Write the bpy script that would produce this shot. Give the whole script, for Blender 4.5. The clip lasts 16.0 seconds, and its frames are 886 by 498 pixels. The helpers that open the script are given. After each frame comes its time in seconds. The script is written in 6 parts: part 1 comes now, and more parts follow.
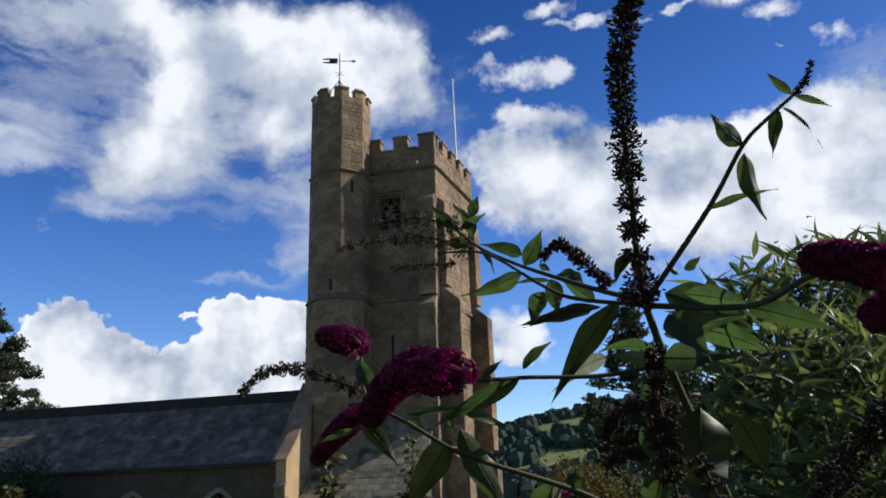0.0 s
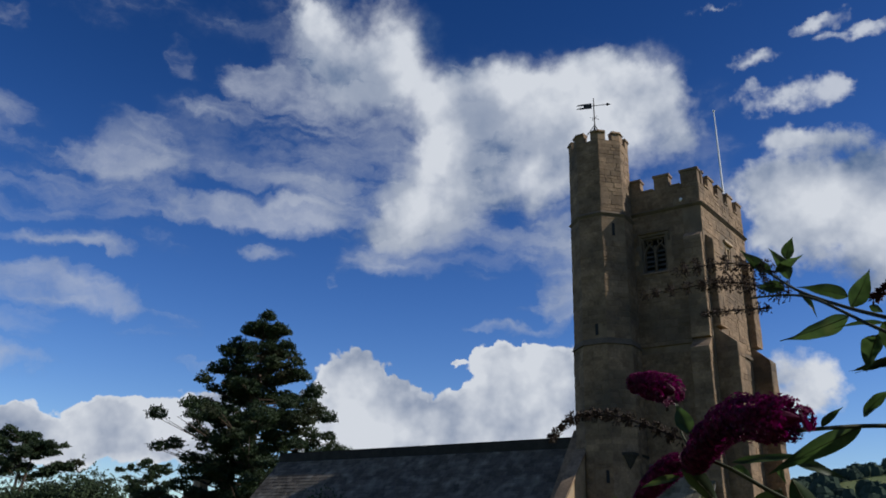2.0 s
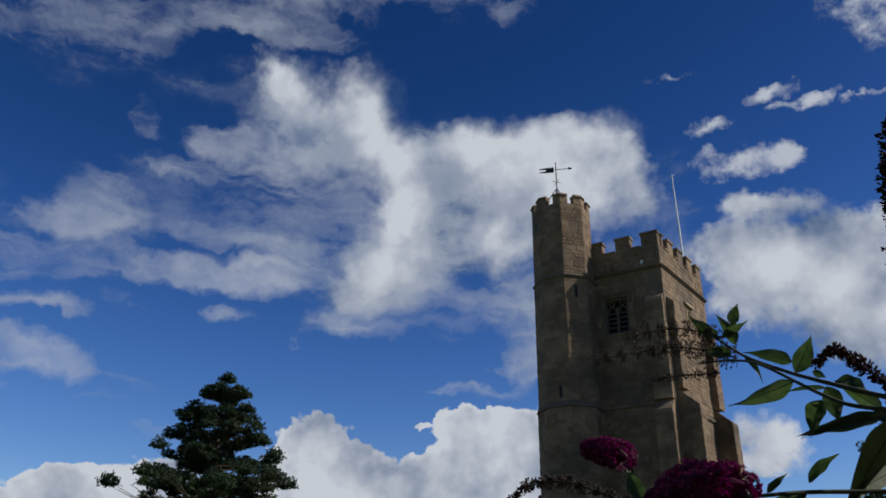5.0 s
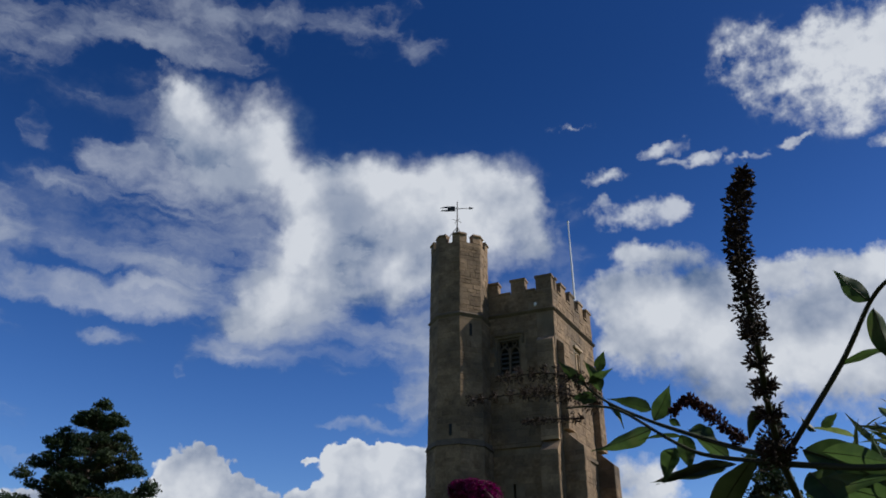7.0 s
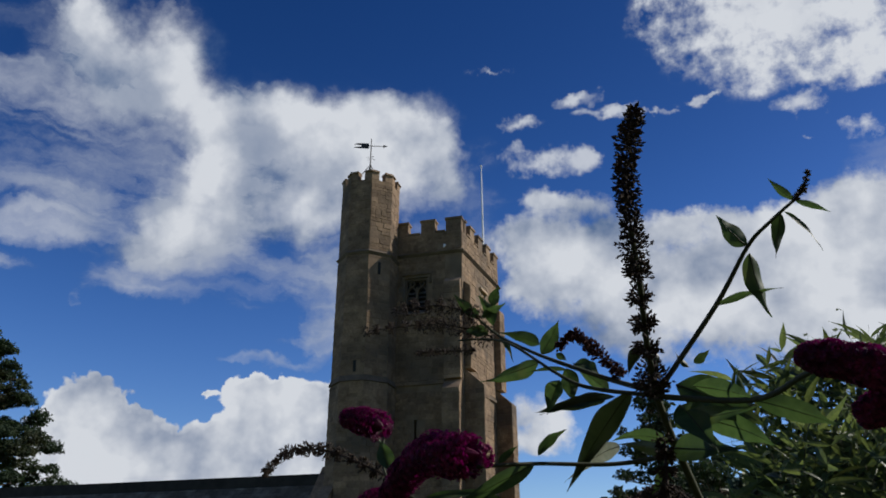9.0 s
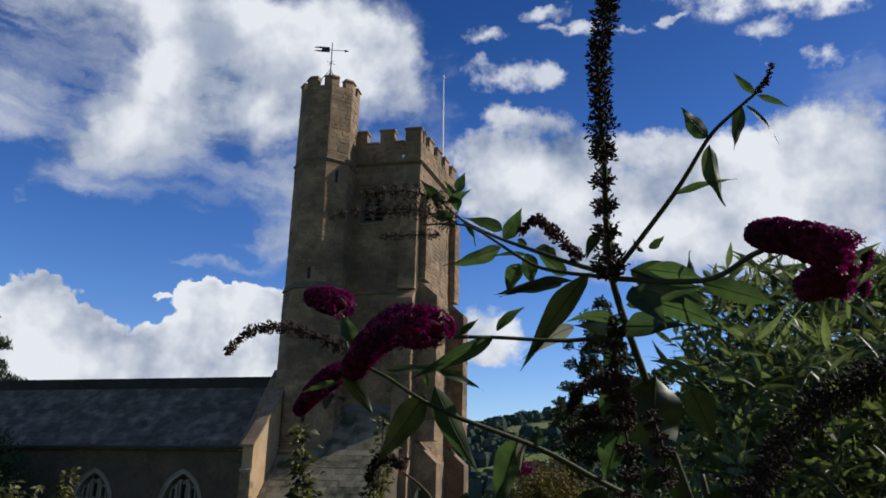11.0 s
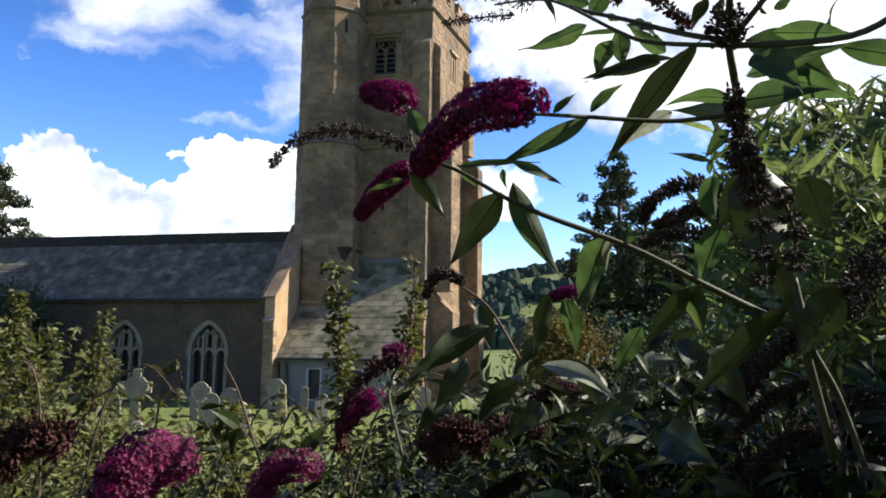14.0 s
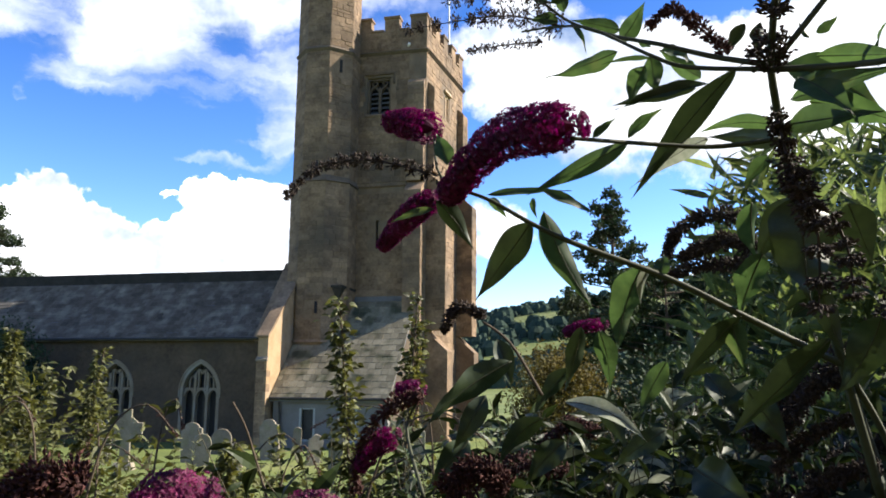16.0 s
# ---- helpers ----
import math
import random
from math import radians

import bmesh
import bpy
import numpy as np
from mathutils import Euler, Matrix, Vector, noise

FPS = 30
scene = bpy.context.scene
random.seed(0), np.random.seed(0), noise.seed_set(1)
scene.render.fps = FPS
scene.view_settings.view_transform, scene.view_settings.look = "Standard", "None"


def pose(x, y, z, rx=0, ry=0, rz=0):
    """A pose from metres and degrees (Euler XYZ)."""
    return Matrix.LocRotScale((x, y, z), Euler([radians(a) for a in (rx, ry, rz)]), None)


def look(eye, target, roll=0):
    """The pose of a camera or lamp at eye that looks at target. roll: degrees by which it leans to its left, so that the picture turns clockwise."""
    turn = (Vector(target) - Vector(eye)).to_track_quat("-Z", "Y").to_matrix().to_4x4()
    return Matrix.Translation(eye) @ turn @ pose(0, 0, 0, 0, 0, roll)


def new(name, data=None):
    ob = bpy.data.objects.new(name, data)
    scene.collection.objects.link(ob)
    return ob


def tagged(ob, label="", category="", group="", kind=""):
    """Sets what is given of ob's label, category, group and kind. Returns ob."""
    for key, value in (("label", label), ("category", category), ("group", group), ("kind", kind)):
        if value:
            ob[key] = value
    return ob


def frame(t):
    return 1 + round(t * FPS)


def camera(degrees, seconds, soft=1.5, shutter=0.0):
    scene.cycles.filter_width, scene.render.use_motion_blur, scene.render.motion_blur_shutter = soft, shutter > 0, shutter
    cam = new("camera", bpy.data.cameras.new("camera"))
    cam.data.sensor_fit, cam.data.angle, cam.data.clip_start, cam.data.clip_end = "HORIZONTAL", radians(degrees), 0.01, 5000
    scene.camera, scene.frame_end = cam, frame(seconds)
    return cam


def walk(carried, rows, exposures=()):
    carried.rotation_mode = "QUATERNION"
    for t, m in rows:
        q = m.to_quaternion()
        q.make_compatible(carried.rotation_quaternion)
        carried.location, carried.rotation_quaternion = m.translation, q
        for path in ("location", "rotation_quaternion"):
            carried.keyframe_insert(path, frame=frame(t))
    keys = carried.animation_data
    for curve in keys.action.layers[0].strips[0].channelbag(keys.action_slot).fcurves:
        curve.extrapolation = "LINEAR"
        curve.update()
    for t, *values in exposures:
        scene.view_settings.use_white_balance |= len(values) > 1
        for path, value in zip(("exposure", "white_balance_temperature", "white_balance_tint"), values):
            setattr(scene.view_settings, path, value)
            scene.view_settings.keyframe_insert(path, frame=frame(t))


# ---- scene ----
cam = camera(59.1, 16.0, 1.8)
PATH = [
    (0, (0.21, 0.355, 2.416), (-0.253, 2.198, 3.038), -2.0),
    (0.5, (0.195, 0.34, 2.416), (-0.462, 2.106, 3.087), -1.4),
    (1, (0.181, 0.327, 2.415), (-0.637, 2.012, 3.117), -0.3),
    (1.5, (0.168, 0.322, 2.416), (-0.779, 1.929, 3.137), 0.8),
    (2, (0.174, 0.275, 2.405), (-0.875, 1.813, 3.137), 1.9),
    (2.5, (0.171, 0.261, 2.402), (-0.94, 1.751, 3.14), 2.5),
    (3, (0.17, 0.262, 2.405), (-0.948, 1.728, 3.18), 2.6),
    (3.5, (0.174, 0.259, 2.405), (-0.915, 1.722, 3.226), 2.4),
    (6, (0.204, 0.292, 2.412), (-0.616, 1.871, 3.324), 0.8),
    (6.5, (0.211, 0.293, 2.413), (-0.544, 1.886, 3.356), 0.8),
    (7, (0.217, 0.29, 2.412), (-0.478, 1.902, 3.371), 0.5),
    (7.5, (0.22, 0.298, 2.416), (-0.423, 1.931, 3.374), 0.4),
    (8, (0.223, 0.299, 2.415), (-0.364, 1.96, 3.361), 0.3),
    (8.5, (0.227, 0.305, 2.415), (-0.31, 2.007, 3.317), 0.1),
    (9, (0.229, 0.303, 2.403), (-0.275, 2.056, 3.225), 0.0),
    (11.5, (0.207, 0.293, 2.347), (-0.204, 2.17, 2.902), 1.1),
    (12, (0.191, 0.298, 2.335), (-0.241, 2.191, 2.815), 1.2),
    (12.5, (0.174, 0.328, 2.324), (-0.286, 2.23, 2.738), 1.1),
    (13, (0.151, 0.354, 2.311), (-0.301, 2.275, 2.64), 0.9),
    (13.5, (0.131, 0.377, 2.303), (-0.329, 2.304, 2.578), 0.9),
    (14, (0.114, 0.395, 2.301), (-0.346, 2.325, 2.555), 0.7),
    (14.5, (0.096, 0.399, 2.295), (-0.368, 2.326, 2.567), 1.0),
    (15, (0.081, 0.409, 2.293), (-0.368, 2.338, 2.572), 0.9),
    (15.5, (0.07, 0.413, 2.292), (-0.378, 2.336, 2.607), 0.8),
    (16, (0.065, 0.417, 2.296), (-0.376, 2.336, 2.647), 0.5),
]
EXPOSURES = [(0, 0.3, 6350, 10), (1, 0.15, 6250, 10), (2, -0.2, 6200, 10), (3.5, -0.42, 6150, 10), (6, -0.35, 6200, 10), (7.5, -0.18, 6250, 10), (9, -0.2, 6300, 10), (11.5, 0.22, 6400, 10),
             (12.5, 0.5, 6500, 10), (13, 0.6, 6500, 10), (14, 1.1, 6600, 10), (16, 1.35, 6650, 10)]
walk(cam, [(t, look(eye, target, roll)) for t, eye, target, roll in PATH], EXPOSURES)

# ---- sky, sun ----
SUN_EL, SUN_AZ = 36.0, 65.0   # degrees; the bearing is taken from +y towards +x


def sky():
    world = bpy.data.worlds.new("sky")
    scene.world = world
    world.use_nodes = True
    nt = world.node_tree
    nt.nodes.clear()
    N, link = nt.nodes.new, nt.links.new

    def value(v):
        n = N("ShaderNodeValue")
        n.outputs[0].default_value = v
        return n.outputs[0]

    def calc(op, a, b=None, clamp=False):
        n = N("ShaderNodeMath")
        n.operation, n.use_clamp = op, clamp
        for k, v in enumerate((a, b)):
            if v is None:
                continue
            if isinstance(v, (int, float)):
                n.inputs[k].default_value = v
            else:
                link(v, n.inputs[k])
        return n.outputs[0]

    def smooth(v, lo, hi, to_lo=0.0, to_hi=1.0):
        n = N("ShaderNodeMapRange")
        n.interpolation_type = "SMOOTHSTEP"
        for k, w in zip(("From Min", "From Max", "To Min", "To Max"), (lo, hi, to_lo, to_hi)):
            n.inputs[k].default_value = w
        link(v, n.inputs["Value"])
        return n.outputs[0]

    def fbm(vec, scale, detail, rough=0.55, colour=False):
        n = N("ShaderNodeTexNoise")
        n.inputs["Scale"].default_value, n.inputs["Detail"].default_value = scale, detail
        n.inputs["Roughness"].default_value = rough
        link(vec, n.inputs["Vector"])
        return n.outputs["Color" if colour else "Fac"]

    tc = N("ShaderNodeTexCoord").outputs["Generated"]
    sep = N("ShaderNodeSeparateXYZ")
    link(tc, sep.inputs[0])
    az = calc("MULTIPLY", calc("ARCTAN2", sep.outputs[0], sep.outputs[1]), 57.2958)
    el = calc("MULTIPLY", calc("ARCSINE", sep.outputs[2]), 57.2958)
    comb = N("ShaderNodeCombineXYZ")
    link(az, comb.inputs[0])
    link(el, comb.inputs[1])

    def warp(vec, scale, detail, size):
        col = fbm(tc, scale, detail, 0.6, True)
        sub = N("ShaderNodeVectorMath")
        sub.operation = "SUBTRACT"
        link(col, sub.inputs[0])
        sub.inputs[1].default_value = (0.5, 0.5, 0.5)
        mul = N("ShaderNodeVectorMath")
        mul.operation = "MULTIPLY"
        link(sub.outputs[0], mul.inputs[0])
        mul.inputs[1].default_value = (size, size * 0.7, 0)
        add = N("ShaderNodeVectorMath")
        link(vec, add.inputs[0])
        link(mul.outputs[0], add.inputs[1])
        return add.outputs[0]

    place = warp(warp(warp(comb.outputs[0], 6.5, 3, 4.5), 22.0, 4, 3.0), 70.0, 4, 1.0)

    def puffs(rows, size=1.6, top=1.2, strength=1.0):
        out = 0.0
        for a, e, ra, re in rows:
            n = N("ShaderNodeTexGradient")
            n.gradient_type = "SPHERICAL"
            ra, re = ra * size, re * size
            n.texture_mapping.scale = (1 / ra, 1 / re, 1)
            n.texture_mapping.translation = (-a / ra, -e / re, 0)
            link(place, n.inputs["Vector"])
            out = calc("ADD", n.outputs["Fac"], out)
        return calc("MINIMUM", calc("MULTIPLY", out, strength), top)

    def billow(scale):
        """Rounded heads, from 0 in the creases to about 1 on the crowns."""
        n = N("ShaderNodeTexVoronoi")
        n.feature = "SMOOTH_F1"
        n.inputs["Scale"].default_value, n.inputs["Smoothness"].default_value = scale, 0.35
        link(tc, n.inputs["Vector"])
        return calc("SUBTRACT", 1.0, n.outputs["Distance"])

    # the clouds: bearing, height, half width and half height in degrees
    MAIN = [
        (-46.8, 37.4, 1.5, 1.4), (-46.2, 35.7, 2.1, 1.7), (-42.6, 35.6, 3.9, 2.4), (-38.3, 36.2, 2.2, 2.4), (-43.5, 33.0, 4.3, 1.7), (-40.3, 33.3, 4.2, 2.2),
        (-32.0, 33.1, 3.9, 1.8), (-27.1, 33.5, 4.2, 1.7), (-22.2, 33.3, 3.0, 1.4), (-18.5, 33.0, 3.0, 1.7), (-16.0, 31.5, 1.5, 1.2), (-15.0, 28.7, 1.1, 1.2),
        (-18.4, 29.7, 3.8, 2.5), (-24.6, 29.8, 5.2, 3.4), (-29.4, 29.7, 4.8, 3.3), (-33.2, 29.9, 3.3, 3.3), (-34.7, 30.6, 2.1, 2.2), (-26.5, 26.9, 3.2, 2.1),
        (-31.5, 26.3, 4.1, 2.0), (-36.5, 26.4, 2.7, 2.0), (-38.0, 23.8, 3.2, 1.6), (-35.0, 24.4, 4.0, 1.7), (-39.5, 22.0, 2.5, 1.2),
    ]
    SOFT = [
        (-48.5, 33.0, 2.9, 1.4), (-51.3, 32.1, 2.0, 0.8), (-45.8, 30.8, 3.6, 1.4), (-42.4, 24.3, 4.5, 1.3), (-46.3, 23.1, 4.4, 1.0), (-50.3, 22.9, 3.9, 1.0),
        (-53.3, 22.8, 2.5, 0.8), (-35.8, 28.1, 2.7, 2.4), (-40.1, 20.7, 2.5, 0.9), (-31.8, 23.8, 3.1, 1.0), (-25.5, 24.0, 2.2, 1.7), (-24.5, 20.8, 1.8, 2.4),
        (-25.4, 17.5, 1.3, 1.6), (-25.8, 16.8, 2.0, 0.5), (-28.7, 15.6, 2.5, 0.4), (-58.7, 25.6, 2.6, 1.8), (-58.6, 27.0, 2.1, 1.3), (-61.2, 24.9, 2.1, 1.0),
        (-53.4, 29.5, 1.7, 0.6), (-65.1, 15.7, 3.2, 1.1), (-60.8, 15.7, 3.5, 1.1), (-56.7, 15.6, 3.2, 0.8), (-64.6, 11.0, 3.0, 1.1), (-60.3, 19.1, 2.9, 0.5),
        (-64.4, 18.6, 2.4, 0.4), (-48.5, 20.4, 1.7, 0.4),
    ]
    FAINT = [
        (-49.5, 29.9, 2.7, 0.8), (-53.6, 29.6, 1.8, 0.7), (-56.5, 32.5, 0.9, 0.8), (-48.6, 20.5, 1.6, 0.6), (-54.8, 20.1, 1.7, 0.7), (-41.4, 29.1, 4.4, 1.6),
        (-45.7, 26.0, 4.9, 1.6), (-29.1, 23.1, 4.0, 1.7), (-33.3, 20.9, 3.5, 1.2), (-42.6, 18.5, 0.4, 0.4), (-51.4, 12.0, 1.6, 0.3), (-54.3, 15.5, 2.3, 1.2),
        (-65.2, 23.0, 4.2, 1.4), (-68.0, 26.5, 2.0, 1.2), (-60.3, 21.9, 2.6, 1.2), (-66.9, 21.2, 2.4, 0.9), (-55.8, 32.6, 1.1, 0.9), (-64.5, 13.2, 2.9, 1.0),
        (-51.4, 12.0, 1.1, 0.3), (-42.6, 18.4, 0.4, 0.3), (-39.3, 20.8, 2.6, 1.2), (-66.3, 20.3, 2.3, 0.7),
    ]
    LOW = [
        (-60.8, 6.1, 4.3, 1.4), (-53.6, 6.7, 4.0, 1.6), (-39.3, 7.3, 5.1, 1.9), (-29.7, 8.7, 4.8, 2.2), (-62.8, 6.3, 2.2, 1.3), (-49.9, 7.0, 2.6, 1.9), (-40.2, 9.8, 3.7, 1.8), (-32.6, 9.3, 4.5, 1.9), (-27.7, 10.9, 3.5, 2.4),
        (-62.1, 8.0, 1.2, 0.8), (-64.1, 7.5, 1.6, 0.6), (-56.4, 8.4, 1.6, 0.9), (-57.9, 8.0, 1.4, 0.6), (-51.7, 9.4, 1.8, 1.1), (-53.3, 8.6, 1.5, 0.9),
        (-49.7, 8.9, 1.5, 1.1), (-56.4, 6.2, 9.1, 1.8), (-41.5, 12.4, 2.1, 1.3), (-39.0, 11.6, 2.4, 1.7), (-36.2, 10.5, 1.6, 1.5), (-40.7, 9.5, 3.6, 2.7),
        (-33.4, 13.2, 0.7, 0.3), (-31.1, 13.3, 1.8, 1.0), (-28.9, 13.5, 1.9, 1.1), (-26.0, 13.8, 1.9, 1.2), (-28.9, 11.4, 3.7, 2.0), (-25.7, 10.7, 2.8, 2.7),
        (-32.5, 8.7, 3.2, 1.7), (-37.0, 8.1, 4.8, 1.9),
    ]
    TOP = [
        (-60.7, 38.5, 4.1, 1.1), (-55.9, 39.7, 3.7, 1.1), (-50.4, 40.2, 3.6, 1.0), (-46.8, 40.2, 2.8, 0.8), (-49.6, 42.3, 4.7, 1.1), (-43.7, 43.2, 3.1, 1.5),
        (-37.9, 43.7, 1.9, 1.5), (-33.1, 44.1, 1.7, 1.4), (-28.4, 44.4, 2.5, 1.9), (-25.3, 42.7, 1.7, 0.6), (-63.2, 36.8, 10.7, 1.6), (-70.1, 32.2, 2.5, 0.8),
        (-45.1, 40.6, 4.6, 0.9),
    ]
    SMALL = [
        (-4.5, 34.6, 1.8, 0.4), (-2.0, 33.6, 2.1, 0.3), (-9.1, 30.6, 1.6, 0.8), (-6.2, 30.2, 1.8, 0.9), (-4.0, 30.3, 0.9, 0.9), (-9.6, 33.1, 1.5, 0.4),
        (-12.0, 36.8, 1.6, 0.4), (6.0, 33.3, 1.6, 0.3), (1.7, 33.0, 1.2, 0.2), (12.8, 31.3, 1.7, 0.6), (16.1, 29.0, 1.7, 0.6), (12.7, 29.1, 0.7, 0.2),
        (5.4, 33.4, 1.7, 0.2),
    ]
    RIGHT = [
        (3.9, 39.1, 2.4, 1.8), (6.8, 37.4, 3.1, 2.1), (10.2, 37.0, 3.6, 3.0), (13.9, 36.6, 4.6, 3.0), (17.7, 35.8, 3.6, 3.0), (17.9, 32.7, 2.1, 1.0),
    ]
    CORES = [
        (-38.8, 36.5, 1.9, 2.0), (-42.8, 36.5, 2.8, 1.2), (-34.6, 30.4, 1.7, 2.2), (-34.4, 28.2, 2.3, 1.6), (-15.9, 31.9, 1.4, 0.9), (-14.9, 28.9, 1.0, 1.1),
        (-19.7, 33.5, 2.4, 0.7), (-46.7, 37.8, 1.1, 0.9), (-30.1, 33.8, 3.0, 0.8), (-37.1, 23.9, 1.7, 1.0), (8.0, 24.0, 2.7, 0.6), (12.6, 23.9, 2.5, 0.8),
        (-6.3, 23.6, 2.2, 1.2), (-9.2, 12.0, 1.6, 1.2), (-2.9, 22.5, 2.1, 1.2), (-58.9, 26.6, 1.6, 0.9), (-54.5, 6.0, 1.4, 1.0),
    ]
    VEIL = [
        (18.9, 28.2, 3.1, 2.3), (17.3, 24.6, 3.5, 3.2), (18.7, 19.9, 3.0, 3.2), (13.4, 22.7, 3.3, 1.8),
        (-44.9, 32.0, 8.6, 5.7), (-27.3, 29.0, 14.0, 6.6), (-41.3, 24.9, 17.3, 3.3), (-37.5, 28.7, 8.9, 6.4), (-27.5, 23.6, 6.5, 2.9),
        (-63.8, 23.4, 7.6, 3.5), (-53.7, 28.2, 5.6, 2.3), (-25.2, 19.6, 2.2, 3.6), (-58.0, 36.0, 12.0, 3.5), (-14.0, 26.0, 5.0, 5.0),
    ]
    BANK = [
        (-8.1, 27.7, 2.5, 0.7), (-5.6, 27.1, 2.2, 0.8), (-9.4, 25.0, 2.7, 1.7), (-6.3, 24.0, 3.6, 2.4), (-2.8, 23.7, 3.1, 2.4), (1.6, 24.9, 2.1, 1.0),
        (4.2, 25.0, 2.2, 0.9), (8.0, 23.8, 3.0, 1.1), (11.8, 23.7, 2.9, 1.5), (15.6, 24.0, 2.7, 2.1), (2.1, 22.4, 4.9, 2.8), (7.5, 20.9, 4.9, 3.1),
        (12.6, 20.1, 4.5, 2.9), (-3.2, 19.7, 4.6, 2.4), (-8.3, 20.8, 2.6, 1.7), (3.5, 17.9, 5.8, 2.7), (9.7, 16.8, 5.7, 2.9), (-9.2, 12.0, 2.0, 1.8),
        (-7.2, 11.1, 1.6, 1.5), (14.6, 20.4, 4.1, 2.8), (17.6, 21.2, 2.9, 2.8), (16.4, 15.5, 3.9, 2.8),
    ]
    grain = calc("SUBTRACT", fbm(tc, 8.0, 9, 0.58), 0.5)
    fine = calc("SUBTRACT", fbm(tc, 34.0, 7, 0.62), 0.5)
    heads = calc("SUBTRACT", calc("ADD", calc("MULTIPLY", billow(42.0), 0.6), calc("MULTIPLY", billow(100.0), 0.4)), 0.55)

    def stretched(across, up, turn, scale, detail):
        """Fibres drawn out by the wind."""
        n = N("ShaderNodeMapping")
        n.inputs["Scale"].default_value = (across, up, 1)
        n.inputs["Rotation"].default_value = (0, 0, radians(turn))
        link(place, n.inputs["Vector"])
        return calc("SUBTRACT", fbm(n.outputs[0], scale, detail, 0.58), 0.5)

    streaky, combed = stretched(0.06, 0.26, -10, 1.6, 7), stretched(0.10, 0.22, -30, 2.0, 7)
    main, soft, faint = puffs(MAIN, 1.75, 1.5), puffs(SOFT, 1.9, 1.1), puffs(FAINT, 2.2, 1.0)
    low, tops, small = puffs(LOW, 1.6, 1.3), puffs(TOP, 1.9, 1.1), puffs(SMALL, 1.8, 1.0)
    right, bank, veil = puffs(RIGHT, 1.75, 1.2), puffs(BANK, 1.7, 1.5), puffs(VEIL, 1.4, 1.0)
    # the rest of the sky, outside the walk's views
    far = calc("MULTIPLY", smooth(fbm(tc, 3.0, 6), 0.54, 0.72), smooth(calc("ABSOLUTE", calc("ADD", az, 25.0)), 52, 68))

    def ragged(d, heart, *terms):
        """Noise that eats into the edge, less so towards the heart of a cloud."""
        total = 0.0
        for field, amount in terms:
            total = calc("ADD", calc("MULTIPLY", field, amount), total)
        edge = calc("MULTIPLY", smooth(d, 0.0, 0.35), smooth(d, 0.5, 1.5, 1.0, heart))
        return calc("ADD", d, calc("MULTIPLY", total, edge))

    d_main = ragged(main, 0.7, (grain, 2.7), (fine, 0.7), (heads, 0.3))
    d_soft = ragged(soft, 0.8, (grain, 1.6), (streaky, 2.2), (fine, 0.3))
    d_faint = ragged(faint, 1.0, (streaky, 3.0), (grain, 1.4))
    d_veil = ragged(veil, 1.0, (streaky, 2.4), (grain, 2.6), (fine, 0.3))
    d_low = ragged(low, 0.35, (heads, 1.0), (fine, 0.5), (grain, 0.4))
    d_tops = ragged(tops, 1.0, (combed, 2.6), (streaky, 2.0), (grain, 1.6))
    d_small = ragged(small, 1.0, (grain, 1.6), (fine, 2.2), (streaky, 1.2))
    d_right = ragged(right, 1.0, (fine, 3.2), (grain, 2.8), (streaky, 1.6))
    d_bank = ragged(bank, 0.75, (grain, 2.8), (fine, 1.9), (heads, 0.3))
    c_main, c_soft = smooth(d_main, 0.06, 1.5), smooth(d_soft, 0.15, 1.5, 0.0, 0.66)
    c_faint, c_low = smooth(d_faint, 0.2, 2.0, 0.0, 0.5), smooth(d_low, 0.56, 0.80)
    c_tops, c_small = smooth(d_tops, 0.25, 2.0, 0.0, 0.62), smooth(d_small, 0.25, 1.25, 0.0, 0.85)
    c_right, c_bank, c_veil = smooth(d_right, 0.0, 1.5), smooth(d_bank, 0.2, 1.2), smooth(d_veil, 0.25, 2.3, 0.0, 0.5)
    clear_part = 1.0
    for layer in (c_main, c_soft, c_faint, c_low, c_tops, c_small, c_right, c_bank, c_veil, far):
        clear_part = calc("MULTIPLY", clear_part, calc("SUBTRACT", 1.0, layer))
    alpha = calc("SUBTRACT", 1.0, clear_part, True)
    # brighter on the side towards the sun, greyer at the foot and where the cloud is thin
    toward = N("ShaderNodeVectorMath")
    link(tc, toward.inputs[0])
    toward.inputs[1].default_value = (0.034, 0.008, 0.036)
    relief = calc("SUBTRACT", fbm(tc, 9.0, 6, 0.5), fbm(toward.outputs[0], 9.0, 6, 0.5))
    glow = calc("MULTIPLY", puffs(CORES, 2.0, 1.0), 0.19)
    lit = 0.0
    for cover, base, bumps, creases in ((c_main, calc("ADD", smooth(d_main, 0.3, 1.9, 0.30, 0.58), glow), 2.3, 0.12), (c_soft, smooth(d_soft, 0.1, 1.6, 0.42, 0.58), 0.9, 0),
                                        (c_faint, 0.52, 0.3, 0), (c_veil, 0.47, 0.8, 0), (c_low, smooth(d_low, 0.6, 1.7, 0.94, 0.56), 2.3, 0.5),
                                        (c_tops, 0.5, 0.6, 0), (c_small, smooth(d_small, 0.3, 1.4, 0.6, 0.85), 0.6, 0),
                                        (c_right, smooth(d_right, 0.1, 1.6, 0.58, 0.95), 0.8, 0), (c_bank, calc("ADD", smooth(d_bank, 0.2, 1.7, 0.5, 0.64), glow), 2.3, 0.15), (far, 0.75, 0.8, 0)):
        tone = calc("ADD", base, calc("MULTIPLY", relief, bumps))
        if creases:
            tone = calc("ADD", tone, calc("MULTIPLY", heads, creases))
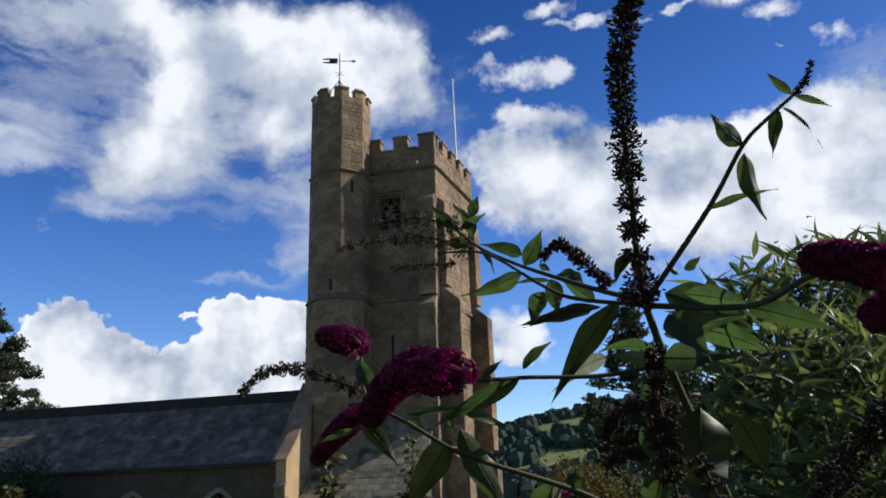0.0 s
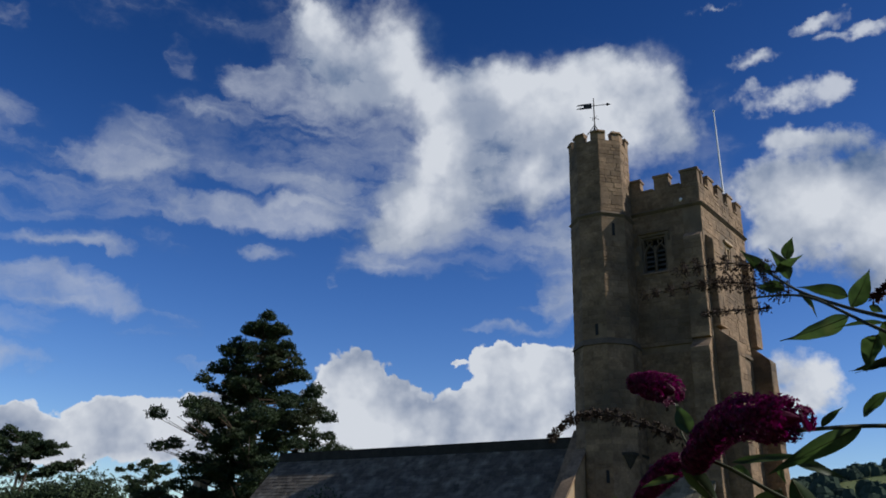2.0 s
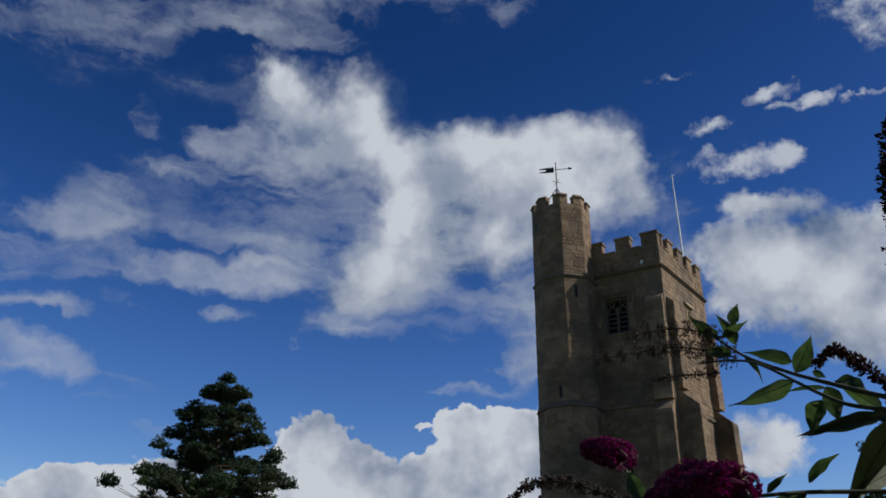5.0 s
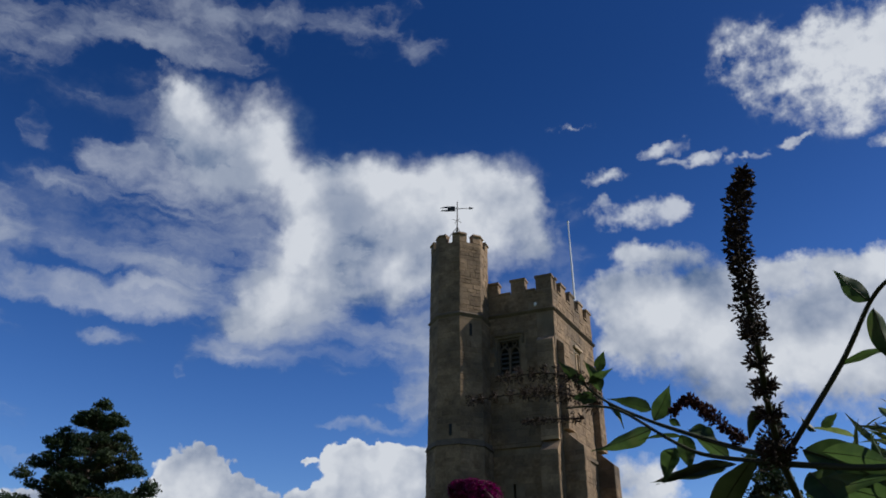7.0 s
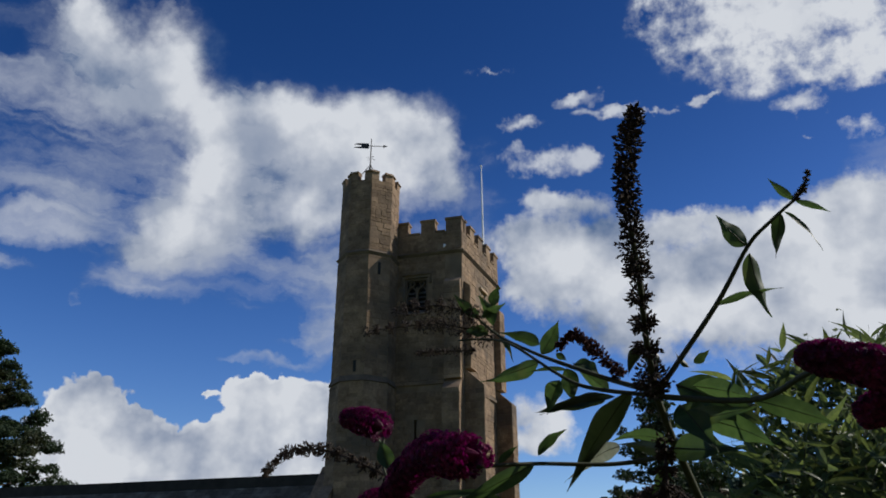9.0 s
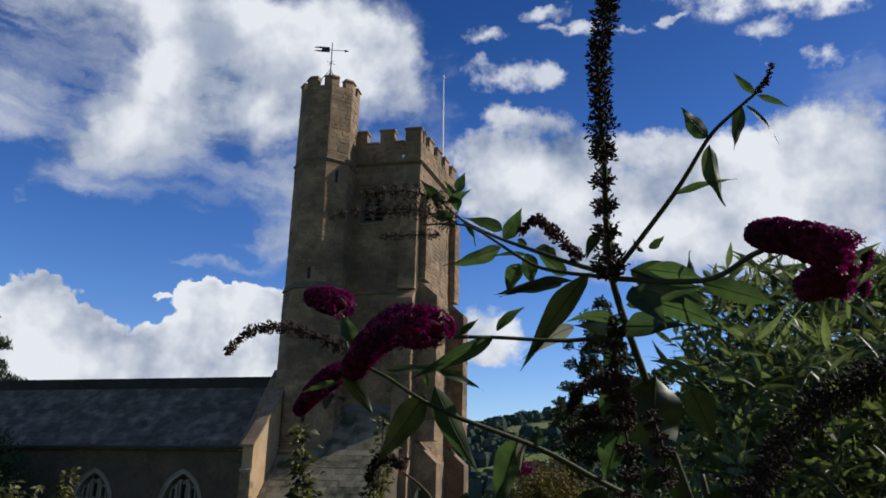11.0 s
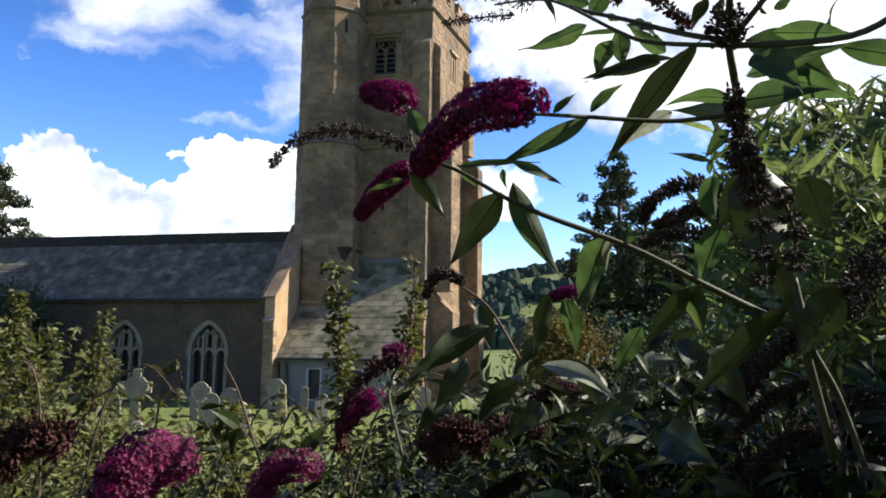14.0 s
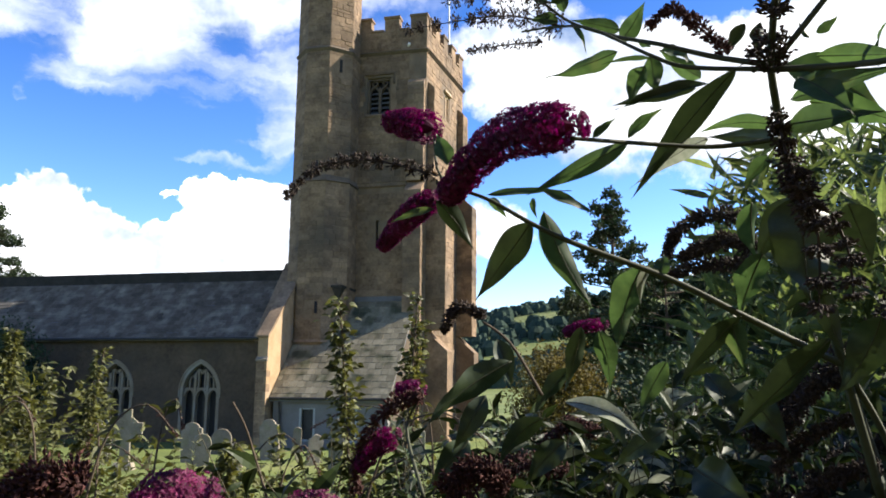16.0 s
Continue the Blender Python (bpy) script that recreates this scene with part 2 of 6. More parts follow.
        lit = calc("MAXIMUM", lit, calc("MULTIPLY", tone, smooth(cover, 0.0, 0.12)))
    lit = calc("MINIMUM", lit, 0.93)
    shade = N("ShaderNodeMix")
    shade.data_type = "RGBA"
    link(lit, shade.inputs["Factor"])
    shade.inputs["A"].default_value = (0.12, 0.20, 0.37, 1)
    shade.inputs["B"].default_value = (0.95, 0.97, 1.0, 1)
    air = N("ShaderNodeTexSky")
    air.sky_type, air.sun_disc = "NISHITA", False
    air.sun_elevation, air.sun_rotation = radians(SUN_EL), radians(SUN_AZ)
    air.air_density, air.dust_density, air.ozone_density = 1.0, 0.25, 3.0
    deep = N("ShaderNodeHueSaturation")
    deep.inputs["Hue"].default_value = 0.518
    link(smooth(el, 2, 42, 1.32, 1.34), deep.inputs["Saturation"])
    link(smooth(el, 4, 44, 2.15, 1.12), deep.inputs["Value"])
    link(air.outputs[0], deep.inputs["Color"])
    clear, cloud = N("ShaderNodeBackground"), N("ShaderNodeBackground")
    link(deep.outputs[0], clear.inputs["Color"])
    clear.inputs["Strength"].default_value = 0.062
    link(shade.outputs["Result"], cloud.inputs["Color"])
    cloud.inputs["Strength"].default_value = 0.84
    mix = N("ShaderNodeMixShader")
    link(alpha, mix.inputs[0])
    link(clear.outputs[0], mix.inputs[1])
    link(cloud.outputs[0], mix.inputs[2])
    out = N("ShaderNodeOutputWorld")
    link(mix.outputs[0], out.inputs["Surface"])


sky()
lamp = bpy.data.lights.new("sun", "SUN")
lamp.energy, lamp.angle, lamp.color = 5.0, radians(0.55), (1.0, 0.93, 0.82)
sun = new("sun", lamp)
a, e = radians(SUN_AZ), radians(SUN_EL)
sun.matrix_world = look((60 * math.sin(a) * math.cos(e), 60 * math.cos(a) * math.cos(e), 60 * math.sin(e)), (0, 0, 0))

# ---- materials ----
def material(name, low, high, rough=0.8, scale=6.0, fine=60.0, bump=0.3, metal=0.0, island=0.0, each=0.0, stain=None,
             stain_scale=0.7, stain_at=(0.52, 0.7), leaf=0.0, spec=0.4, bump_size=0.02):
    """A worn surface: two noises between two colours, an optional stain, variation by piece, relief."""
    m = bpy.data.materials.new(name)
    m.use_nodes = True
    nt = m.node_tree
    N, link = nt.nodes.new, nt.links.new
    bsdf = nt.nodes["Principled BSDF"]
    tc = N("ShaderNodeNewGeometry").outputs["Position"]

    def noise_of(s, detail):
        n = N("ShaderNodeTexNoise")
        n.inputs["Scale"].default_value, n.inputs["Detail"].default_value = s, detail
        link(tc, n.inputs["Vector"])
        return n.outputs["Fac"]

    def mixed(fac, a, b):
        n = N("ShaderNodeMix")
        n.data_type = "RGBA"
        for sock, v in (("Factor", fac), ("A", a), ("B", b)):
            if isinstance(v, tuple):
                n.inputs[sock].default_value = (*v, 1)
            else:
                link(v, n.inputs[sock])
        return n.outputs["Result"]

    def span(v, lo, hi):
        n = N("ShaderNodeMapRange")
        n.inputs["From Min"].default_value, n.inputs["From Max"].default_value = lo, hi
        link(v, n.inputs["Value"])
        return n.outputs[0]

    big, small = noise_of(scale, 4), noise_of(fine, 6)
    add = N("ShaderNodeMath")
    add.operation = "MULTIPLY_ADD"
    link(small, add.inputs[0])
    add.inputs[1].default_value = 0.5
    half = N("ShaderNodeMath")
    half.operation = "MULTIPLY"
    link(big, half.inputs[0])
    half.inputs[1].default_value = 0.6
    link(half.outputs[0], add.inputs[2])
    colour = mixed(span(add.outputs[0], 0.35, 0.75), low, high)
    if stain:
        colour = mixed(span(noise_of(stain_scale, 5), *stain_at), colour, stain)
    for amount, node, sock in ((island, "ShaderNodeNewGeometry", "Random Per Island"), (each, "ShaderNodeObjectInfo", "Random")):
        if amount:
            hsv = N("ShaderNodeHueSaturation")
            n = N("ShaderNodeMapRange")
            n.inputs["To Min"].default_value, n.inputs["To Max"].default_value = 1 - amount, 1 + amount
            link(N(node).outputs[sock], n.inputs["Value"])
            link(n.outputs[0], hsv.inputs["Value"])
            link(colour, hsv.inputs["Color"])
            colour = hsv.outputs[0]
    link(colour, bsdf.inputs["Base Color"])
    bsdf.inputs["Roughness"].default_value = rough
    bsdf.inputs["Metallic"].default_value = metal
    bsdf.inputs["Specular IOR Level"].default_value = spec
    if bump:
        b = N("ShaderNodeBump")
        b.inputs["Strength"].default_value, b.inputs["Distance"].default_value = bump, bump_size
        link(add.outputs[0], b.inputs["Height"])
        link(b.outputs[0], bsdf.inputs["Normal"])
    if leaf:
        t = N("ShaderNodeBsdfTranslucent")
        hsv = N("ShaderNodeHueSaturation")
        hsv.inputs["Hue"].default_value, hsv.inputs["Saturation"].default_value, hsv.inputs["Value"].default_value = 0.485, 1.1, 1.5
        link(colour, hsv.inputs["Color"])
        link(hsv.outputs[0], t.inputs["Color"])
        mix = N("ShaderNodeMixShader")
        mix.inputs[0].default_value = leaf
        link(bsdf.outputs[0], mix.inputs[1])
        link(t.outputs[0], mix.inputs[2])
        link(mix.outputs[0], nt.nodes["Material Output"].inputs["Surface"])
    return m


STONE = material("tower_stone", (0.12, 0.076, 0.043), (0.315, 0.218, 0.132), 0.92, 1.6, 9, 0.9, island=0.2, each=0.2, stain=(0.095, 0.072, 0.05), stain_scale=0.5, stain_at=(0.48, 0.72))
JOINT = material("lime_mortar", (0.11, 0.074, 0.044), (0.25, 0.18, 0.114), 0.95, 2.0, 20, 0.5, stain=(0.12, 0.10, 0.075), stain_scale=0.4)
DRESSED = material("dressed_stone", (0.30, 0.215, 0.135), (0.46, 0.345, 0.225), 0.9, 2.0, 18, 0.5, each=0.1, stain=(0.2, 0.18, 0.14), stain_scale=0.8)
# warm tan carries part of the gable strip's sunlight in its colour
GABLE = material("sunlit_gable_stone", (0.25, 0.165, 0.085), (0.42, 0.29, 0.165), 0.9, 2.0, 18, 0.5, stain=(0.3, 0.23, 0.15), stain_scale=0.9)
WINDOW_STONE = material("window_stone", (0.18, 0.1462, 0.1013), (0.27, 0.225, 0.1613), 0.9, 3.0, 24, 0.4, stain=(0.25, 0.24, 0.2), stain_scale=1.2)
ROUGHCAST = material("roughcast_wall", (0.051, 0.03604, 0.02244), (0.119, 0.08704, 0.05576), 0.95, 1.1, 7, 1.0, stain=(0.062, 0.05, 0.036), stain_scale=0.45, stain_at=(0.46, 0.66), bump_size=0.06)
RENDER_GREY = material("grey_render", (0.125, 0.12, 0.11), (0.19, 0.183, 0.17), 0.9, 1.5, 25, 0.2, stain=(0.15, 0.145, 0.13), stain_scale=0.8)
SLATE = material("roof_slate", (0.058, 0.049, 0.038), (0.122, 0.104, 0.083), 0.95, 0.9, 12, 0.3, island=0.25, each=0.25, stain=(0.172, 0.15, 0.118), stain_scale=1.3, stain_at=(0.48, 0.68), spec=0.12)
MOSSY_SLATE = material("mossy_slate", (0.15, 0.13, 0.085), (0.30, 0.265, 0.18), 0.95, 1.3, 16, 0.4, island=0.3, each=0.3, stain=(0.085, 0.085, 0.05), stain_scale=1.1, stain_at=(0.5, 0.64), spec=0.12)
RIDGE = material("dark_ridge_lead", (0.02, 0.019, 0.017), (0.05, 0.046, 0.04), 0.9, 2.0, 20, 0.3, spec=0.15)
STRING = material("dark_moulding", (0.075, 0.055, 0.038), (0.15, 0.115, 0.08), 0.95, 2, 15, 0.6)
LEAD = material("lead", (0.09, 0.09, 0.095), (0.14, 0.14, 0.145), 0.6, 2.0, 20, 0.2, stain=(0.05, 0.05, 0.05))
DARK = material("dark_inside", (0.012, 0.012, 0.014), (0.02, 0.02, 0.022), 0.9, bump=0)
GLASS = material("leaded_glass", (0.014, 0.015, 0.016), (0.03, 0.03, 0.032), 0.35, 8, 40, 0.3, spec=0.25)
LOUVRE = material("louvre_slate", (0.06, 0.06, 0.06), (0.11, 0.105, 0.10), 0.8, 3, 20, 0.3)
IRON = material("painted_iron", (0.03, 0.03, 0.03), (0.06, 0.055, 0.05), 0.6, 5, 40, 0.2, metal=0.4)
WHITE = material("white_paint", (0.70, 0.70, 0.68), (0.82, 0.82, 0.80), 0.5, 3, 30, 0.1)
FRAME = material("pale_frame_paint", (0.27, 0.288, 0.27), (0.348, 0.36, 0.342), 0.6, 4, 30, 0.1)
GRAVE = material("grave_stone", (0.13, 0.108, 0.076), (0.26, 0.225, 0.17), 0.9, 3, 30, 0.5, each=0.25, stain=(0.17, 0.165, 0.09), stain_scale=2.5)
PINK_GRAVE = material("pink_grave_stone", (0.45, 0.32, 0.24), (0.58, 0.43, 0.33), 0.85, 3, 30, 0.4, stain=(0.3, 0.25, 0.18), stain_scale=2.5)
GRASS = material("grass", (0.055, 0.08, 0.014), (0.14, 0.175, 0.035), 0.9, 0.5, 9, 0.8, stain=(0.16, 0.17, 0.05), stain_scale=0.15, bump_size=0.08)
NEEDLES = material("conifer_needles", (0.012, 0.026, 0.010), (0.035, 0.058, 0.020), 0.8, 0.35, 5, 0, island=0.35, leaf=0.2, stain=(0.05, 0.045, 0.02), stain_scale=0.25, stain_at=(0.55, 0.75))
WOODS = material("hill_woods", (0.026, 0.042, 0.032), (0.045, 0.066, 0.048), 0.95, 0.03, 0.6, 0, island=0.14, spec=0.05)
FAR_LEAVES = material("far_leaves", (0.016, 0.032, 0.012), (0.04, 0.064, 0.022), 0.8, 0.3, 4, 0, island=0.4, leaf=0.05)
BARK = material("bark", (0.05, 0.035, 0.025), (0.12, 0.085, 0.06), 0.95, 4, 30, 0.7)
LEAF = material("bush_leaf", (0.0238, 0.0493, 0.01615), (0.051, 0.08925, 0.02975), 0.5, 9, 120, 0.3, each=0.3, leaf=0.42, stain=(0.085, 0.105, 0.038), stain_scale=14, stain_at=(0.6, 0.75), spec=0.35, bump_size=0.002)
# shaded copy of the bush leaf: darker green, less light let through
SHADED_LEAF = material("bush_leaf_shaded", (0.0196, 0.035, 0.014), (0.042, 0.0644, 0.0238), 0.46, 9, 120, 0.3, each=0.3, leaf=0.1, spec=0.38, bump_size=0.002)
PALE_LEAF = material("leaf_underside", (0.17, 0.20, 0.14), (0.34, 0.36, 0.28), 0.8, 12, 150, 0.2, each=0.15, leaf=0.25, bump_size=0.002)
STEM = material("green_stem", (0.026, 0.034, 0.012), (0.054, 0.058, 0.024), 0.7, 20, 150, 0.3, bump_size=0.002)
WOODY = material("woody_stem", (0.054, 0.039, 0.024), (0.114, 0.084, 0.054), 0.85, 20, 150, 0.5, bump_size=0.003)
PURPLE = material("purple_florets", (0.055, 0.003, 0.026), (0.20, 0.012, 0.085), 0.65, 30, 200, 0, island=0.5, leaf=0.3)
# dry brown taken near black, with the bush's shade put into it
SEED = material("dry_seed_heads", (0.018, 0.012, 0.009), (0.056, 0.037, 0.025), 0.9, 30, 200, 0, island=0.4)
DEAD_FLOWER = material("withered_florets", (0.04, 0.013, 0.014), (0.10, 0.038, 0.027), 0.9, 30, 200, 0, island=0.4, leaf=0.15)
# leaf green lowered so that the dense growth looks deep in shade
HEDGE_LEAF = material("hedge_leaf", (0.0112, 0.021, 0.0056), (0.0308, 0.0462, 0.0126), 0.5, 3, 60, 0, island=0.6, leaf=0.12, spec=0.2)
LIGHT_LEAF = material("young_shrub_leaf", (0.038, 0.064, 0.02), (0.12, 0.155, 0.052), 0.5, 3, 60, 0, island=0.7, leaf=0.38, spec=0.3)
VINE_LEAF = material("climber_leaf", (0.044, 0.052, 0.013), (0.12, 0.125, 0.034), 0.6, 3, 60, 0, island=0.65, leaf=0.3)
GOLD_LEAF = material("golden_leaf", (0.055, 0.046, 0.008), (0.15, 0.115, 0.02), 0.8, 3, 30, 0, island=0.5, leaf=0.15)
STALK = material("dull_green_stalk", (0.03, 0.03, 0.014), (0.075, 0.06, 0.03), 0.8, 20, 150, 0)
FEATHER = material("feathery_leaf", (0.07, 0.09, 0.045), (0.15, 0.18, 0.10), 0.7, 3, 60, 0, island=0.3, leaf=0.3)

# ---- building blocks ----
def mesh_of(bm, name):
    me = bpy.data.meshes.new(name)
    bmesh.ops.recalc_face_normals(bm, faces=bm.faces[:])
    bm.to_mesh(me)
    bm.free()
    return me


def part(name, bm, mat, parent=None, label="", smooth=False):
    """Links a bmesh as one mesh object under a thing or a part."""
    me = mesh_of(bm, name)
    me.materials.append(mat)
    if smooth:
        me.polygons.foreach_set("use_smooth", [True] * len(me.polygons))
    ob = new(name, me)
    ob.parent = parent
    return tagged(ob, label)


def thing(name, place=(0, 0, 0), label="", category="", group="", kind=""):
    ob = new(name)
    ob.location = place
    ob.empty_display_size = 0.2
    return tagged(ob, label, category, group, kind)


def solid(bm, corners):
    """A box from its eight corners, the lower four round and then the upper four."""
    v = [bm.verts.new(c) for c in corners]
    for f in ((3, 2, 1, 0), (4, 5, 6, 7), (0, 1, 5, 4), (1, 2, 6, 5), (2, 3, 7, 6), (3, 0, 4, 7)):
        bm.faces.new([v[k] for k in f])


def box(bm, x0, x1, y0, y1, z0, z1):
    solid(bm, [(x0, y0, z0), (x1, y0, z0), (x1, y1, z0), (x0, y1, z0), (x0, y0, z1), (x1, y0, z1), (x1, y1, z1), (x0, y1, z1)])


def boxed(*a):
    bm = bmesh.new()
    box(bm, *a)
    return bm


def prism(bm, base, top):
    """A solid between two outlines of equal count."""
    lo, hi = [bm.verts.new(p) for p in base], [bm.verts.new(p) for p in top]
    n = len(lo)
    bm.faces.new(lo[::-1])
    bm.faces.new(hi)
    for k in range(n):
        bm.faces.new((lo[k], lo[(k + 1) % n], hi[(k + 1) % n], hi[k]))


def octagon(cx, cy, r, z):
    return [(cx + r * math.cos(radians(22.5 + 45 * k)), cy + r * math.sin(radians(22.5 + 45 * k)), z) for k in range(8)]


def tube(bm, pts, radii, sides=6):
    """A round tapering sweep along points."""
    rings = []
    pts = [Vector(p) for p in pts]
    for k, p in enumerate(pts):
        ahead = (pts[min(k + 1, len(pts) - 1)] - pts[max(k - 1, 0)]).normalized()
        side = ahead.cross(Vector((0.31, 0.17, 0.93))).normalized()
        up = side.cross(ahead)
        r = radii[k] if isinstance(radii, (list, tuple)) else radii
        rings.append([bm.verts.new(p + r * (math.cos(2 * math.pi * j / sides) * side + math.sin(2 * math.pi * j / sides) * up)) for j in range(sides)])
    for a_, b_ in zip(rings, rings[1:]):
        for j in range(sides):
            bm.faces.new((a_[j], a_[(j + 1) % sides], b_[(j + 1) % sides], b_[j]))
    bm.faces.new(rings[0][::-1])
    bm.faces.new(rings[-1])


def bar(bm, pts, w, y0, y1):
    """A square-edged bar of width w along a line in the plane x, z, from depth y0 to y1."""
    pts = [Vector((p[0], 0, p[1])) for p in pts]
    rings = []
    for k, p in enumerate(pts):
        d = (pts[min(k + 1, len(pts) - 1)] - pts[max(k - 1, 0)]).normalized()
        n = Vector((-d.z, 0, d.x)) * w / 2
        rings.append([bm.verts.new(q) for q in ((p.x + n.x, y0, p.z + n.z), (p.x - n.x, y0, p.z - n.z), (p.x - n.x, y1, p.z - n.z), (p.x + n.x, y1, p.z + n.z))])
    for a_, b_ in zip(rings, rings[1:]):
        for j in range(4):
            bm.faces.new((a_[j], a_[(j + 1) % 4], b_[(j + 1) % 4], b_[j]))
    bm.faces.new(rings[0][::-1])
    bm.faces.new(rings[-1])


def pierced(outer, holes, y0, depth):
    """A wall in the plane x, z with openings through it."""
    bm = bmesh.new()
    edges = []
    for loop in (outer, *holes):
        v = [bm.verts.new((p[0], y0, p[1])) for p in loop]
        edges += [bm.edges.new((v[k], v[(k + 1) % len(v)])) for k in range(len(v))]
    bmesh.ops.triangle_fill(bm, edges=edges, use_beauty=True)
    out = bmesh.ops.extrude_face_region(bm, geom=bm.faces[:])
    bmesh.ops.translate(bm, verts=[g for g in out["geom"] if isinstance(g, bmesh.types.BMVert)], vec=(0, depth, 0))
    return bm


def pointed(cx, half, sill, spring, rise, n=7):
    """The outline of a pointed arch opening, from the left foot round."""
    left = [(cx - half, sill)]
    right = [(cx + half, sill)]
    rise = max(rise, half)
    r = (half * half + rise * rise) / (2 * half)
    full = math.asin(min(1.0, rise / r))
    for k in range(n):
        a_ = full * k / n
        x = half - r + r * math.cos(a_)
        left.append((cx - x, spring + r * math.sin(a_)))
        right.append((cx + x, spring + r * math.sin(a_)))
    return left + [(cx, spring + rise)] + right[::-1]

# ---- ground ----
def ground_height(x, y):
    z = -0.25 + 0.95 / (1 + math.exp(min((y - 7.0) / 2.2, 50)))
    d = math.hypot(x, y)
    bearing = math.degrees(math.atan2(x, y))
    rise = 1 / (1 + math.exp(-(d - 290) / 45))
    side = 0.15 + 0.85 / (1 + math.exp(-(bearing + 14) / 4.0))
    z += rise * side * (53 + 3 * math.sin(bearing * 0.21))
    return z + 0.05 * noise.noise((x * 0.3, y * 0.3, 0)) * min(1, d / 6)


def make_ground():
    bm = bmesh.new()
    rings = []
    radii = [0.0] + [0.5 * 1.118 ** k for k in range(80)]
    for r in radii[1:]:
        rings.append([bm.verts.new((r * math.sin(2 * math.pi * k / 96), r * math.cos(2 * math.pi * k / 96), ground_height(r * math.sin(2 * math.pi * k / 96), r * math.cos(2 * math.pi * k / 96)))) for k in range(96)])
    mid = bm.verts.new((0, 0, ground_height(0, 0)))
    for k in range(96):
        bm.faces.new((mid, rings[0][(k + 1) % 96], rings[0][k]))
    for a_, b_ in zip(rings, rings[1:]):
        for k in range(96):
            bm.faces.new((a_[k], a_[(k + 1) % 96], b_[(k + 1) % 96], b_[k]))
    return tagged(part("ground", bm, GRASS, None, "", True), "mown churchyard grass running out to a wooded hill", "ground", kind="structure")


make_ground()

# ---- church tower ----
FX0, FX1, FY = -15.2, -9.0, 35.85          # the tower's front wall
BX1, BY = -8.36, 41.65                     # its far corner; the side wall is a little out of square
CRENEL, TOP = 20.05, 20.85
tower = thing("church_tower", (-12, 38.5, -0.3), "tall weathered stone church tower with battlements and stair turret", "tower")
LOCAL = Matrix.Translation((12, -38.5, 0.3))


def tpart(name, bm, mat, parent=tower, label="", smooth=False):
    """A part of the tower, given in the churchyard's coordinates."""
    if parent is tower:
        bmesh.ops.transform(bm, matrix=LOCAL, verts=bm.verts[:])
    return part(name, bm, mat, parent, label, smooth)


def side(u, out, z):
    """A point on the tower's side wall: u metres from the front corner, out metres proud."""
    k = u / math.hypot(BX1 - FX1, BY - FY)
    dx, dy = (BX1 - FX1), (BY - FY)
    n = math.hypot(dx, dy)
    return (FX1 + dx * k + out * dy / n, FY + dy * k - out * dx / n, z)


SIDE = math.hypot(BX1 - FX1, BY - FY)


def side_box(bm, u0, u1, o0, o1, z0, z1):
    solid(bm, [side(u0, o0, z0), side(u0, o1, z0), side(u1, o1, z0), side(u1, o0, z0), side(u0, o0, z1), side(u0, o1, z1), side(u1, o1, z1), side(u1, o0, z1)])


BEL = (-11.43, 0.60, 15.72, 17.0, 0.62)     # belfry opening: middle, half width, sill, spring, rise
outer = [(FX0, -0.3), (FX1, -0.3), (FX1, CRENEL), (FX0, CRENEL)]
slit_hole = [(-11.43, 8.9), (-11.30, 8.9), (-11.30, 10.3), (-11.43, 10.3)]
bel_hole = [(BEL[0] - 0.62, BEL[2]), (BEL[0] + 0.62, BEL[2]), (BEL[0] + 0.62, 17.62), (BEL[0] - 0.62, 17.62)]
tpart("front_wall", pierced(outer, [bel_hole, slit_hole], FY, 0.7), JOINT)
# side wall, pierced on a flat sheet and then turned into place
SW = (2.75, 3.55, 16.2, 17.65)
bm = pierced([(0.0, -0.3), (SIDE, -0.3), (SIDE, CRENEL), (0.0, CRENEL)], [[(SW[0], SW[2]), (SW[1], SW[2]), (SW[1], SW[3]), (SW[0], SW[3])]], 0, 0.7)
for v in bm.verts:
    v.co = side(v.co.x, -v.co.y, v.co.z)
tpart("side_wall", bm, JOINT)
bm = bmesh.new()
box(bm, FX0, FX0 + 0.7, FY + 0.72, BY, -0.3, CRENEL)
tpart("far_wall", bm, JOINT)
tpart("back_wall", boxed(FX0 + 0.72, BX1 - 0.75, BY - 0.7, BY, -0.3, CRENEL), JOINT)
tpart("roof", boxed(FX0 + 0.72, FX1 - 0.72, FY + 0.72, BY - 0.72, 18.5, 18.7), LEAD)


def front_merlons():
    spans = [(-12.66, -11.92), (-11.20, -10.44), (-9.84, -9.0)]
    for x0, x1 in spans:
        bm = bmesh.new()
        box(bm, x0, x1, FY - 0.005, FY + 0.45, CRENEL, TOP - 0.12)
        box(bm, x0 - 0.05, x1 + 0.05, FY - 0.06, FY + 0.5, TOP - 0.12, TOP)
        tpart("merlon", bm, STONE)
    for x0, x1 in ((-11.92, -11.20), (-10.44, -9.84)):
        tpart("coping", boxed(x0 + 0.05, x1 - 0.05, FY - 0.06, FY + 0.5, CRENEL, CRENEL + 0.1), STONE)


front_merlons()
